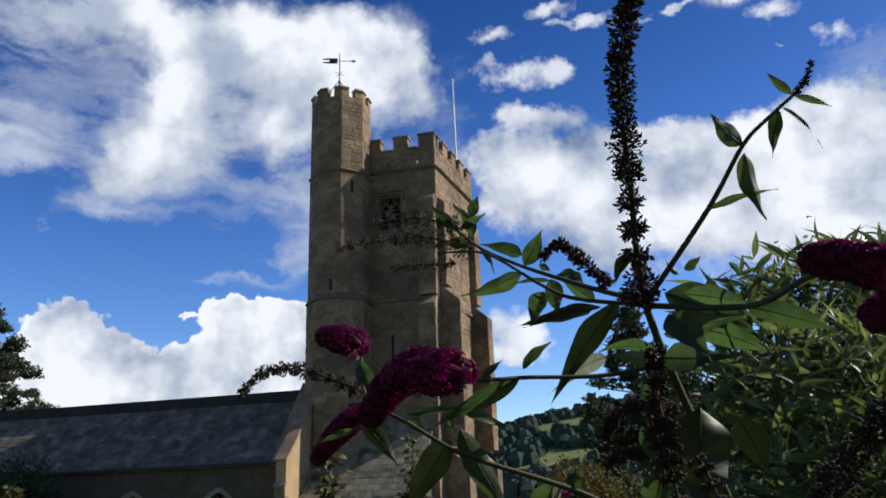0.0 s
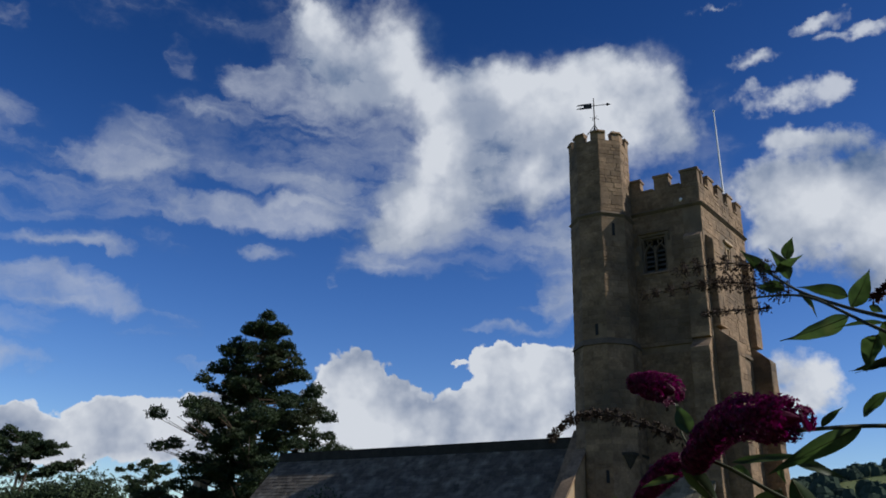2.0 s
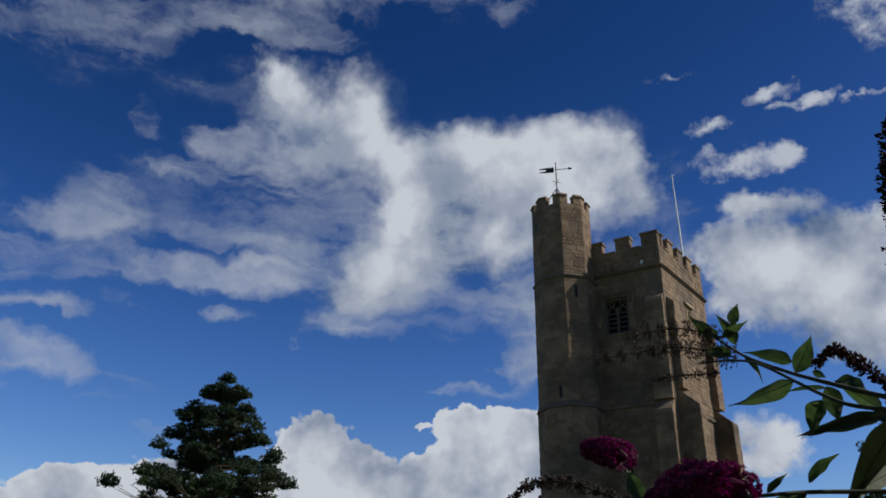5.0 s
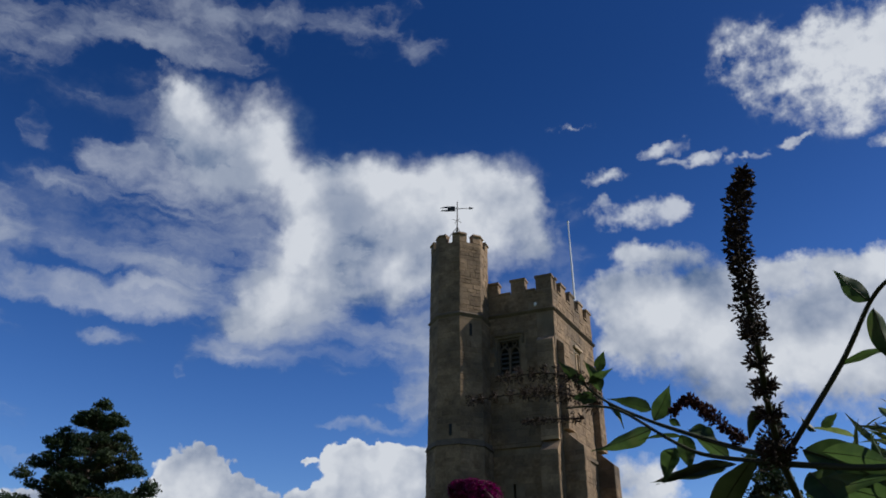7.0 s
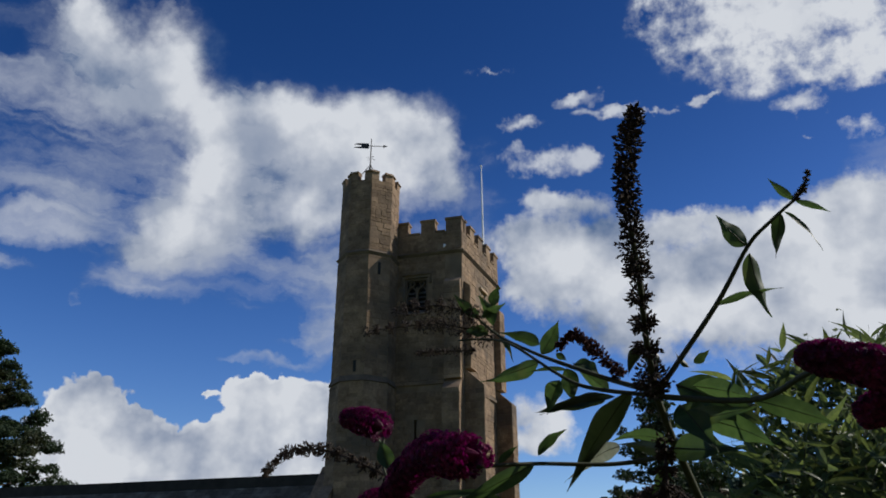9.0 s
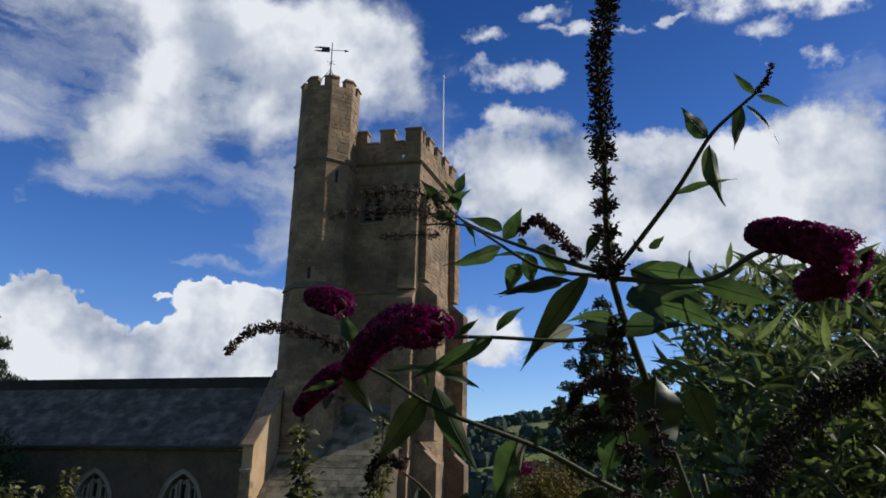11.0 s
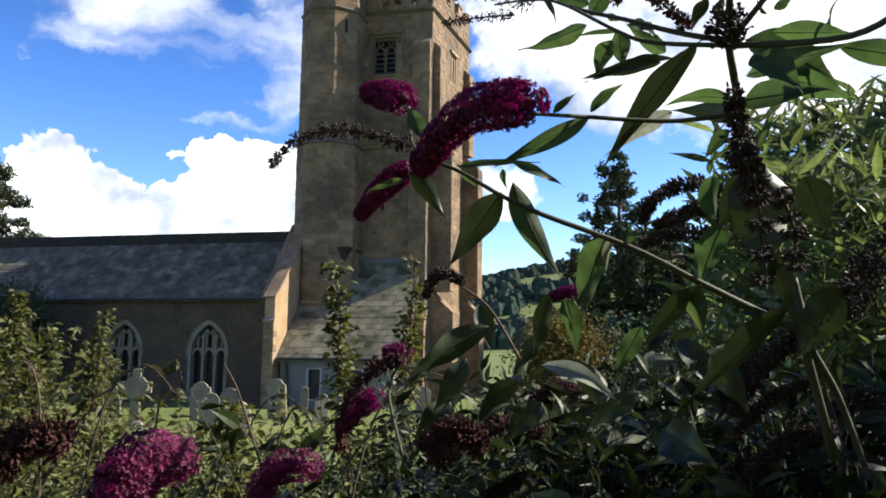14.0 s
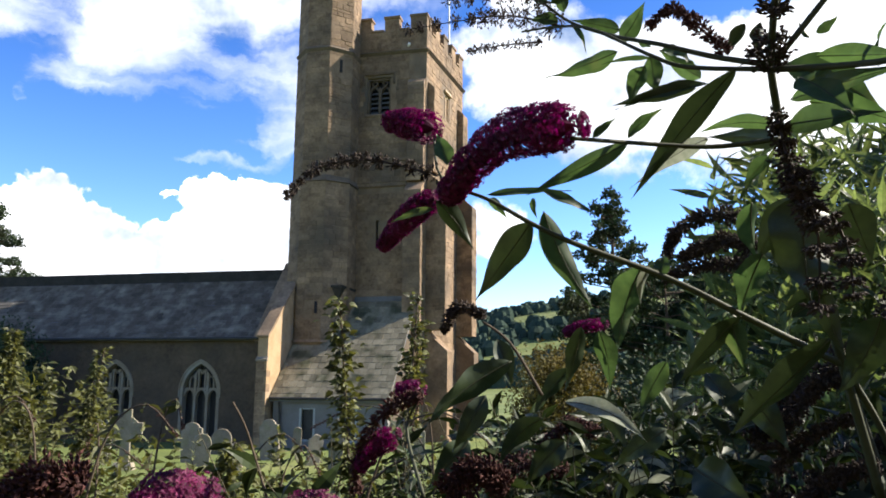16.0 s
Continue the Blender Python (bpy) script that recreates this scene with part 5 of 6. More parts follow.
leaf((0.042, 1.178, 2.543), (0.066, 1.173, 2.561), 0.010, LEAF, 0.5, 0.1)
leaf((0.155, 1.301, 2.634), (0.060, 1.329, 2.630), 0.020, SHADED_LEAF, 0.5, 0.1)
leaf((0.100, 1.294, 2.663), (0.080, 1.310, 2.623), 0.026, LEAF, 0.3, 0.1)
leaf((0.227, 1.297, 2.549), (0.200, 1.310, 2.519), 0.019, LEAF, 0.3, 0.1)
leaf((0.260, 1.206, 2.622), (0.314, 1.138, 2.590), 0.024, LEAF, 0.6, 0.1)
leaf((0.321, 1.206, 2.603), (0.387, 1.134, 2.557), 0.027, LEAF, 0.5, 0.1)
leaf((0.235, 1.215, 2.582), (0.319, 1.139, 2.581), 0.025, LEAF, 0.5, 0.1)
leaf((0.315, 1.206, 2.606), (0.304, 1.131, 2.620), 0.011, LEAF, 0.3, 0.1)
leaf((0.232, 1.220, 2.558), (0.297, 1.149, 2.542), 0.033, LEAF, 0.4, 0.1)
leaf((0.244, 1.211, 2.603), (0.275, 1.151, 2.539), 0.038, LEAF, 0.2, 0.1)
stem([(0.219, 1.218, 2.616), (0.315, 1.148, 2.590), (0.355, 1.070, 2.593), (0.383, 1.012, 2.591)], 0.0035, 0.0025, STEM)
panicle([(0.422, 0.979, 2.559), (0.394, 0.983, 2.573), (0.367, 0.986, 2.583), (0.343, 0.999, 2.592)], 0.023, 520, PURPLE, 0.5)
panicle([(0.425, 1.003, 2.541), (0.406, 1.007, 2.549), (0.382, 1.014, 2.541)], 0.019, 260, PURPLE, 0.4)
leaf((0.268, 1.325, 2.514), (0.267, 1.330, 2.386), 0.084, SHADED_LEAF, 0.15, 0.05)
seed_head([(0.585, 1.414, 2.536), (0.521, 1.438, 2.511), (0.452, 1.463, 2.461), (0.381, 1.483, 2.354)], 0.0399, 520, 0, 0.1, 0.008, SEED)
leaf((0.243, 1.263, 2.639), (0.337, 1.279, 2.587), 0.050, LEAF, 0.2, 0.1)
leaf((0.266, 1.273, 2.599), (0.341, 1.233, 2.555), 0.033, LEAF, 0.5, 0.1)
stem([(0.234, 1.262, 2.557), (0.163, 1.245, 2.547), (0.077, 1.210, 2.546), (0.022, 1.157, 2.537)], 0.003, 0.002, STEM)
stem([(0.318, 1.436, 2.328), (0.204, 1.373, 2.380), (0.118, 1.357, 2.425), (0.016, 1.321, 2.462), (-0.031, 1.302, 2.483), (-0.088, 1.307, 2.518), (-0.142, 1.332, 2.542)], 0.0045, 0.002, STEM)
panicle([(0.027, 1.154, 2.549), (-0.007, 1.171, 2.553), (-0.055, 1.225, 2.564), (-0.105, 1.285, 2.549), (-0.137, 1.317, 2.524)], 0.031, 900, PURPLE, 0.35)
panicle([(-0.168, 1.373, 2.632), (-0.206, 1.391, 2.647), (-0.239, 1.400, 2.656)], 0.026, 260, PURPLE, 0.3)
panicle([(-0.164, 1.361, 2.534), (-0.203, 1.377, 2.515), (-0.243, 1.393, 2.479)], 0.022, 330, PURPLE, 0.55)
stem([(-0.135, 1.335, 2.539), (-0.158, 1.353, 2.570), (-0.169, 1.376, 2.624)], 0.002, 0.0015, STEM)
seed_head([(-0.158, 1.354, 2.563), (-0.280, 1.434, 2.614), (-0.396, 1.529, 2.633), (-0.481, 1.610, 2.613)], 0.0181, 380, 15, 0.3, 0.0055, SEED)
leaf((-0.037, 1.340, 2.495), (-0.111, 1.365, 2.403), 0.042, SHADED_LEAF, 0.2, 0.1)
leaf((-0.023, 1.339, 2.507), (0.033, 1.382, 2.391), 0.036, LEAF, 0.3, 0.1)
leaf((-0.035, 1.334, 2.523), (-0.033, 1.360, 2.502), 0.009, LEAF, 0.2, 0.1)
leaf((-0.025, 1.333, 2.532), (0.040, 1.364, 2.504), 0.015, LEAF, 0.5, 0.1)
leaf((-0.090, 1.326, 2.527), (0.010, 1.356, 2.535), 0.012, LEAF, 0.6, 0.1)
leaf((-0.150, 1.315, 2.520), (-0.112, 1.356, 2.466), 0.027, SHADED_LEAF, 0.2, 0.1)
leaf((-0.088, 1.327, 2.523), (-0.069, 1.355, 2.503), 0.013, LEAF, 0.3, 0.1)
leaf((-0.135, 1.307, 2.562), (-0.150, 1.311, 2.604), 0.024, LEAF, 0.2, 0.1)
leaf((-0.152, 1.317, 2.510), (-0.211, 1.325, 2.497), 0.011, LEAF, 0.4, 0.1)
leaf((0.092, 1.355, 2.442), (0.058, 1.386, 2.335), 0.042, LEAF, 0.2, 0.1)
leaf((0.197, 1.354, 2.379), (0.127, 1.385, 2.302), 0.030, SHADED_LEAF, 0.3, 0.1)
leaf((0.184, 1.356, 2.380), (0.200, 1.377, 2.317), 0.029, LEAF, 0.2, 0.1)
leaf((0.099, 1.355, 2.440), (0.088, 1.382, 2.393), 0.016, PALE_LEAF, 0.5, 0.1)
leaf((0.038, 1.364, 2.365), (0.047, 1.387, 2.293), 0.028, LEAF, 0.3, 0.1)
leaf((0.018, 1.363, 2.369), (-0.005, 1.384, 2.294), 0.026, SHADED_LEAF, 0.3, 0.1)
leaf((0.287, 1.335, 2.401), (0.240, 1.367, 2.380), 0.026, SHADED_LEAF, 0.5, 0.1)
leaf((0.277, 1.336, 2.414), (0.304, 1.357, 2.329), 0.026, SHADED_LEAF, 0.3, 0.1)
leaf((0.248, 1.346, 2.378), (0.286, 1.355, 2.403), 0.020, LEAF, 0.3, 0.1)
leaf((0.111, 1.357, 2.427), (0.116, 1.372, 2.456), 0.020, LEAF, 0.4, 0.1)
leaf((0.222, 1.342, 2.448), (0.198, 1.374, 2.381), 0.041, LEAF, 0.2, 0.1)
leaf((0.212, 1.332, 2.505), (0.222, 1.364, 2.438), 0.035, LEAF, 0.4, 0.1)
seed_head([(0.213, 1.138, 2.485), (0.219, 1.111, 2.460), (0.226, 1.107, 2.422), (0.227, 1.125, 2.368)], 0.0195, 300, 7, 0.2, 0.0055, SEED)
seed_head([(0.250, 1.159, 2.452), (0.262, 1.161, 2.421), (0.265, 1.166, 2.381)], 0.0150, 170, 5, 0.2, 0.0055, SEED)
seed_head([(0.223, 1.219, 2.565), (0.221, 1.173, 2.508), (0.228, 1.143, 2.449)], 0.0185, 230, 6, 0.2, 0.0055, SEED)
seed_head([(0.250, 1.578, 2.536), (0.202, 1.631, 2.558), (0.156, 1.690, 2.545), (0.138, 1.697, 2.510)], 0.0191, 420, 0, 0.2, 0.007, SEED)
seed_head([(0.256, 1.583, 2.504), (0.209, 1.639, 2.516), (0.164, 1.696, 2.505)], 0.0208, 420, 0, 0.2, 0.007, SEED)
seed_head([(0.255, 1.589, 2.472), (0.192, 1.646, 2.483), (0.137, 1.703, 2.475)], 0.0191, 300, 0, 0.2, 0.007, SEED)
panicle([(-0.323, 1.115, 2.185), (-0.323, 1.057, 2.197), (-0.326, 1.027, 2.177), (-0.329, 1.016, 2.138)], 0.033, 560, PURPLE, 0.2)
panicle([(-0.353, 1.540, 2.118), (-0.372, 1.479, 2.131), (-0.400, 1.462, 2.107), (-0.404, 1.451, 2.062)], 0.031, 300, PURPLE, 0.2)
seed_head([(-0.499, 1.178, 2.190), (-0.531, 1.153, 2.201), (-0.552, 1.131, 2.179), (-0.568, 1.107, 2.134)], 0.0333, 500, 0, 0.1, 0.008, DEAD_FLOWER)
seed_head([(-0.255, 1.677, 2.284), (-0.313, 1.681, 2.265), (-0.361, 1.684, 2.201), (-0.374, 1.693, 2.127)], 0.0207, 420, 0, 0.2, 0.007, DEAD_FLOWER)
panicle([(-0.309, 1.702, 2.219), (-0.339, 1.691, 2.201), (-0.364, 1.680, 2.165)], 0.025, 200, PURPLE, 0.5)
panicle([(-0.334, 1.966, 2.293), (-0.378, 1.954, 2.292)], 0.025, 160, PURPLE, 0.4)
leaf((-0.100, 1.605, 2.337), (-0.218, 1.530, 2.240), 0.047, SHADED_LEAF, 0.2, 0.1)
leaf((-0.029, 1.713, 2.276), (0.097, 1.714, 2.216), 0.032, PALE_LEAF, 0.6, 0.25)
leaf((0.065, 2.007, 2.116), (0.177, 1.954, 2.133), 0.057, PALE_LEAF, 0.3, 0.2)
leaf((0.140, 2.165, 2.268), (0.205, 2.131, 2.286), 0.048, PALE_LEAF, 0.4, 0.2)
leaf((0.159, 1.608, 2.187), (0.229, 1.545, 2.145), 0.064, SHADED_LEAF, 0.2, 0.1)
leaf((0.219, 1.506, 2.298), (0.266, 1.496, 2.221), 0.040, SHADED_LEAF, 0.3, 0.1)
leaf((-0.201, 1.789, 2.207), (-0.266, 1.767, 2.131), 0.051, SHADED_LEAF, 0.3, 0.1)
leaf((-0.065, 1.710, 2.250), (-0.137, 1.695, 2.170), 0.044, SHADED_LEAF, 0.3, 0.1)
stem([(0.318, 1.436, 2.328), (0.365, 1.474, 2.252), (0.390, 1.460, 2.164)], 0.005, 0.004, STEM)
stem([(-0.226, 1.571, 2.139), (-0.280, 1.669, 2.230), (-0.259, 1.676, 2.284)], 0.003, 0.002, STEM)
stem([(-0.065, 1.710, 2.286), (-0.114, 1.703, 2.368), (-0.159, 1.693, 2.405)], 0.003, 0.002, WOODY)
seed_head([(-0.154, 1.693, 2.414), (-0.204, 1.702, 2.430), (-0.232, 1.720, 2.393)], 0.0169, 260, 0, 0.2, 0.007, SEED)
panicle([(0.029, 2.111, 2.432), (-0.024, 2.110, 2.426), (-0.054, 2.109, 2.414)], 0.020, 160, PURPLE, 0.4)
seed_head([(-0.119, 1.694, 2.136), (-0.172, 1.689, 2.170), (-0.215, 1.676, 2.135)], 0.0338, 500, 0, 0.1, 0.008, DEAD_FLOWER)
stem([(-0.598, 1.855, 2.068), (-0.645, 1.868, 2.171), (-0.656, 1.844, 2.225), (-0.677, 1.834, 2.266)], 0.0028, 0.002, WOODY)
leaf((0.252, 1.324, 2.507), (0.216, 1.365, 2.439), 0.037, SHADED_LEAF, 0.4, 0.1)
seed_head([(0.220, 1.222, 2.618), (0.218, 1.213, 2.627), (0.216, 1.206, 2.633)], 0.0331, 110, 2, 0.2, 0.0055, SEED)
leaf((0.309, 1.323, 2.498), (0.336, 1.349, 2.433), 0.041, SHADED_LEAF, 0.5, 0.1)
leaf((0.296, 1.388, 2.355), (0.185, 1.429, 2.244), 0.043, SHADED_LEAF, 0.3, 0.1)
leaf((0.347, 1.373, 2.379), (0.303, 1.409, 2.292), 0.049, SHADED_LEAF, 0.3, 0.1)
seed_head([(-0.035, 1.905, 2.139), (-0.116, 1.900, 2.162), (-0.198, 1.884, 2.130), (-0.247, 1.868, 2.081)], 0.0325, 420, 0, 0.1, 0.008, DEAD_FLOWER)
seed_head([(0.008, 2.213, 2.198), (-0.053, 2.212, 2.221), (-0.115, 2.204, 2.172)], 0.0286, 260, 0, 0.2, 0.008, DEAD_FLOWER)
leaf((-0.144, 1.748, 2.380), (-0.121, 1.754, 2.295), 0.037, SHADED_LEAF, 0.3, 0.1)
leaf((-0.022, 1.764, 2.333), (-0.089, 1.757, 2.248), 0.036, SHADED_LEAF, 0.4, 0.1)
leaf((-0.164, 1.747, 2.285), (-0.219, 1.733, 2.192), 0.041, SHADED_LEAF, 0.2, 0.1)
leaf((0.014, 1.766, 2.287), (0.067, 1.763, 2.197), 0.038, SHADED_LEAF, 0.3, 0.1)
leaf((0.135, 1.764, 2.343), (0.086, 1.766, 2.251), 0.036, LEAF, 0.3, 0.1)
leaf((0.195, 1.760, 2.324), (0.242, 1.754, 2.236), 0.046, SHADED_LEAF, 0.3, 0.1)
leaf((-0.033, 1.761, 2.212), (-0.098, 1.748, 2.139), 0.046, SHADED_LEAF, 0.3, 0.1)
stem([(0.335, 1.546, 2.403), (0.349, 1.547, 2.328), (0.365, 1.543, 2.254), (0.379, 1.535, 2.183), (0.382, 1.525, 2.115), (0.378, 1.514, 2.050)], 0.005, 0.006, STEM)
seed_head([(0.352, 1.505, 2.327), (0.320, 1.513, 2.313), (0.286, 1.520, 2.279), (0.253, 1.524, 2.223)], 0.021, 420, 0, 0.2, 0.006, SEED)
seed_head([(0.356, 1.505, 2.263), (0.317, 1.513, 2.254), (0.280, 1.519, 2.228), (0.251, 1.522, 2.194)], 0.016, 320, 0, 0.2, 0.006, SEED)
seed_head([(0.370, 1.498, 2.208), (0.333, 1.506, 2.197), (0.293, 1.512, 2.172), (0.258, 1.513, 2.131)], 0.021, 420, 0, 0.2, 0.006, SEED)
leaf((0.276, 1.567, 2.174), (0.273, 1.534, 2.151), 0.008, LEAF, 0.6, 0.2)
leaf((0.285, 1.565, 2.170), (0.292, 1.531, 2.154), 0.009, LEAF, 0.6, 0.2)
leaf((0.287, 1.566, 2.184), (0.298, 1.531, 2.162), 0.009, LEAF, 0.6, 0.2)
leaf((0.267, 1.570, 2.193), (0.259, 1.539, 2.170), 0.012, LEAF, 0.6, 0.2)
leaf((0.297, 1.566, 2.213), (0.303, 1.533, 2.194), 0.008, LEAF, 0.6, 0.2)
leaf((0.285, 1.568, 2.204), (0.282, 1.535, 2.179), 0.013, LEAF, 0.6, 0.2)
leaf((0.294, 1.568, 2.226), (0.286, 1.537, 2.205), 0.014, LEAF, 0.6, 0.2)
leaf((0.309, 1.564, 2.208), (0.311, 1.531, 2.193), 0.009, LEAF, 0.6, 0.2)
leaf((0.308, 1.564, 2.212), (0.308, 1.532, 2.191), 0.010, LEAF, 0.6, 0.2)
leaf((0.324, 1.564, 2.296), (0.338, 1.530, 2.270), 0.013, LEAF, 0.6, 0.2)
leaf((0.321, 1.564, 2.306), (0.343, 1.529, 2.278), 0.009, LEAF, 0.6, 0.2)
leaf((0.306, 1.567, 2.277), (0.292, 1.538, 2.246), 0.011, LEAF, 0.6, 0.2)
leaf((0.352, 1.556, 2.232), (0.360, 1.522, 2.215), 0.008, LEAF, 0.6, 0.2)
leaf((0.341, 1.557, 2.214), (0.324, 1.529, 2.198), 0.013, LEAF, 0.6, 0.2)
leaf((0.348, 1.556, 2.225), (0.347, 1.524, 2.197), 0.008, LEAF, 0.6, 0.2)
leaf((0.130, 1.764, 2.234), (0.039, 1.761, 2.169), 0.038, SHADED_LEAF, 0.4, 0.1)
# two heavy dead panicles that arch over the darkest part of the bush
seed_head([(0.255, 1.738, 2.210), (0.298, 1.734, 2.267), (0.356, 1.724, 2.312), (0.419, 1.708, 2.366), (0.471, 1.688, 2.442)], 0.036, 620, 0, 0.1, 0.008, SEED)
seed_head([(0.267, 1.727, 2.105), (0.333, 1.722, 2.167), (0.396, 1.712, 2.200), (0.470, 1.697, 2.237)], 0.036, 560, 0, 0.1, 0.008, SEED)
stem([(0.471, 1.688, 2.442), (0.56, 1.66, 2.36), (0.60, 1.60, 2.05)], 0.003, 0.005, STEM)
stem([(0.470, 1.697, 2.237), (0.55, 1.68, 2.20), (0.60, 1.62, 2.00)], 0.003, 0.005, STEM)

# ---- trees ----
conifer((-44.5, 41.6, -0.25), 19.9, "pine_tree", "tall dark pine with tiered uneven crown behind the nave", 3,
        [(0, 4.2), (0.2, 6.6), (0.32, 7.0), (0.42, 6.9), (0.55, 6.2), (0.61, 4.7), (0.7, 3.5), (0.8, 2.9), (0.87, 2.3), (0.94, 1.3), (1, 0.3)], limbs=185, tufts=280, tuft_size=0.21, bare=0.08, tiers=13, pad=1.05, deep=0.66)
conifer((-72.4, 53.5, -0.3), 11.0, "pine_tree", "small flat-topped pine with a bare forked trunk", 5,
        [(0, 0.3), (0.66, 2.2), (0.8, 2.9), (0.9, 2.4), (1, 1.2)], limbs=24, tufts=200, tuft_size=0.24, bare=0.66, pad=0.95, fork=-1.1, deep=0.5)
conifer((-70.2, 38.6, -0.3), 11.9, "pine_tree", "broad flat-topped pine standing apart", 8,
        [(0, 0.3), (0.62, 2.8), (0.74, 3.8), (0.88, 3.3), (1, 1.8)], limbs=32, tufts=200, tuft_size=0.24, bare=0.68, pad=1.05, fork=1.2, deep=0.45)
leafy_tree((-63.3, 40.3, -0.3), 7.6, 3.4, "broadleaf_tree", "rounded broadleaf tree in light summer leaf", 12, FAR_LEAVES, 110, 80, 0.28)
leafy_tree((-69.8, 34.7, -0.3), 6.7, 4.2, "broadleaf_tree", "dark rounded broadleaf tree below the pines", 13, FAR_LEAVES, 110, 80, 0.3)
leafy_tree((-68.8, 40.7, -0.3), 6.9, 4.0, "broadleaf_tree", "dark rounded broadleaf tree below the pines", 14, FAR_LEAVES, 110, 80, 0.3)
conifer((-0.6, 55.4, -0.3), 16.3, "pine_tree", "slender dark pine with open tiered branches", 15,
        [(0, 1.5), (0.3, 3.0), (0.55, 3.0), (0.72, 2.5), (0.88, 1.9), (1, 0.3)], limbs=80, tufts=140, tuft_size=0.27, bare=0.2, tiers=11, pad=0.95)
conifer((2.6, 46.0, -0.3), 9.6, "cedar_tree", "dark spreading cedar beyond the churchyard", 18,
        [(0, 3.0), (0.3, 5.4), (0.6, 5.2), (0.85, 3.4), (1, 0.5)], limbs=46, tufts=170, tuft_size=0.28, bare=0.08, tiers=8, pad=1.1)
conifer((7.5, 50.0, -0.3), 11.0, "cedar_tree", "dark spreading cedar beyond the churchyard", 19,
        [(0, 3.0), (0.3, 5.4), (0.6, 5.2), (0.85, 3.4), (1, 0.5)], limbs=44, tufts=150, tuft_size=0.28, bare=0.08, tiers=8, pad=1.1)
leafy_tree((-27.0, 30.6, -0.3), 5.0, 1.7, "dark_shrub", "dense dark evergreen shrub growing against the nave wall", 29, FAR_LEAVES, 90, 70, 0.16, 0.1, "shrub")
leafy_tree((-1.25, 16.4, -0.3), 3.5, 0.85, "golden_shrub", "rounded golden-leaved shrub on the churchyard grass", 22, GOLD_LEAF, 170, 60, 0.07, 0.05, "shrub")
leafy_tree((-0.4, 18.5, -0.3), 3.2, 1.4, "green_shrub", "rounded green shrub beside the golden one", 24, FAR_LEAVES, 60, 30, 0.12, 0.05, "shrub")
leafy_tree((1.6, 17.5, -0.3), 3.6, 1.5, "green_shrub", "rounded green shrub beside the golden one", 25, FAR_LEAVES, 60, 30, 0.12, 0.05, "shrub")


def is_field(bearing, d):
    """The open pastures between the woods and hedges of the hill."""
    slant = d - 3.0 * (bearing + 5)
    upper = -8 < bearing < 4 and 318 - 2.5 * (bearing + 8) < d < 352
    lower = -12 < bearing < 3 and 238 < slant < 272
    return upper or lower


def woods():
    """The wooded hill, far beyond counting."""
    rng = random.Random(5)
    bm = bmesh.new()
    for _ in range(3600):
        b = radians(rng.uniform(-24, 30))
        d = rng.uniform(170, 400)
        x, y = d * math.sin(b), d * math.cos(b)
        z = ground_height(x, y)
        r = rng.uniform(1.3, 3.4)
        if is_field(math.degrees(b), d):
            continue
        tall = rng.uniform(0.8, 1.7)
        rings = []
        for h_, w_ in ((-0.4, 1.0), (0.5, 0.95), (1.0, 0.55)):
            rings.append([bm.verts.new((x + r * w_ * rng.uniform(0.7, 1.15) * math.cos(k * 1.047), y + r * w_ * rng.uniform(0.7, 1.15) * math.sin(k * 1.047), z + r * h_ * tall)) for k in range(6)])
        for p, q in zip(rings, rings[1:]):
            for k in range(6):
                bm.faces.new((p[k], p[(k + 1) % 6], q[(k + 1) % 6], q[k]))
        bm.faces.new(rings[-1])
        for _ in range(12):
            v = Vector((rng.gauss(0, 1), rng.gauss(0, 1), abs(rng.gauss(0, 1)))).normalized()
            tuft(bm, Vector((x, y, z)) + Vector((v.x * r, v.y * r, v.z * r * tall * 1.1)), 0.65, rng, 1.0, 3)
    tagged(part("far_woods", bm, WOODS), "dark green woods covering the distant hill", "woods", kind="stuff")


woods()

# ---- vestry seen past the big pine ----
vestry = thing("vestry", (-48.5, 40.0, -0.3), "small stone vestry with a coped gable and chimney", "building")
bm = pierced([(-3.0, 0), (3.0, 0), (3.0, 4.2), (0, 6.6), (-3.0, 4.2)], [], 0, 5.0)
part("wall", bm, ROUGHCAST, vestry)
bm = bmesh.new()
for s in (-1, 1):
    solid(bm, [(s * 3.2, -0.1, 4.1), (s * 3.2, 0.3, 4.1), (0, 0.3, 6.75), (0, -0.1, 6.75), (s * 3.2, -0.1, 4.35), (s * 3.2, 0.3, 4.35), (0, 0.3, 7.0), (0, -0.1, 7.0)])
part("gable_coping", bm, DRESSED, vestry)
bm = bmesh.new()
for s in (-1, 1):
    solid(bm, [(s * 3.2, 0.3, 4.1), (s * 3.2, 5.2, 4.1), (0, 5.2, 6.6), (0, 0.3, 6.6), (s * 3.2, 0.3, 4.25), (s * 3.2, 5.2, 4.25), (0, 5.2, 6.75), (0, 0.3, 6.75)])
part("roof", bm, SLATE, vestry)
bm = bmesh.new()
box(bm, -1.3, -0.5, 1.0, 1.8, 5.0, 7.4)
box(bm, -1.38, -0.42, 0.92, 1.88, 7.4, 7.55)
part("chimney", bm, DRESSED, vestry)


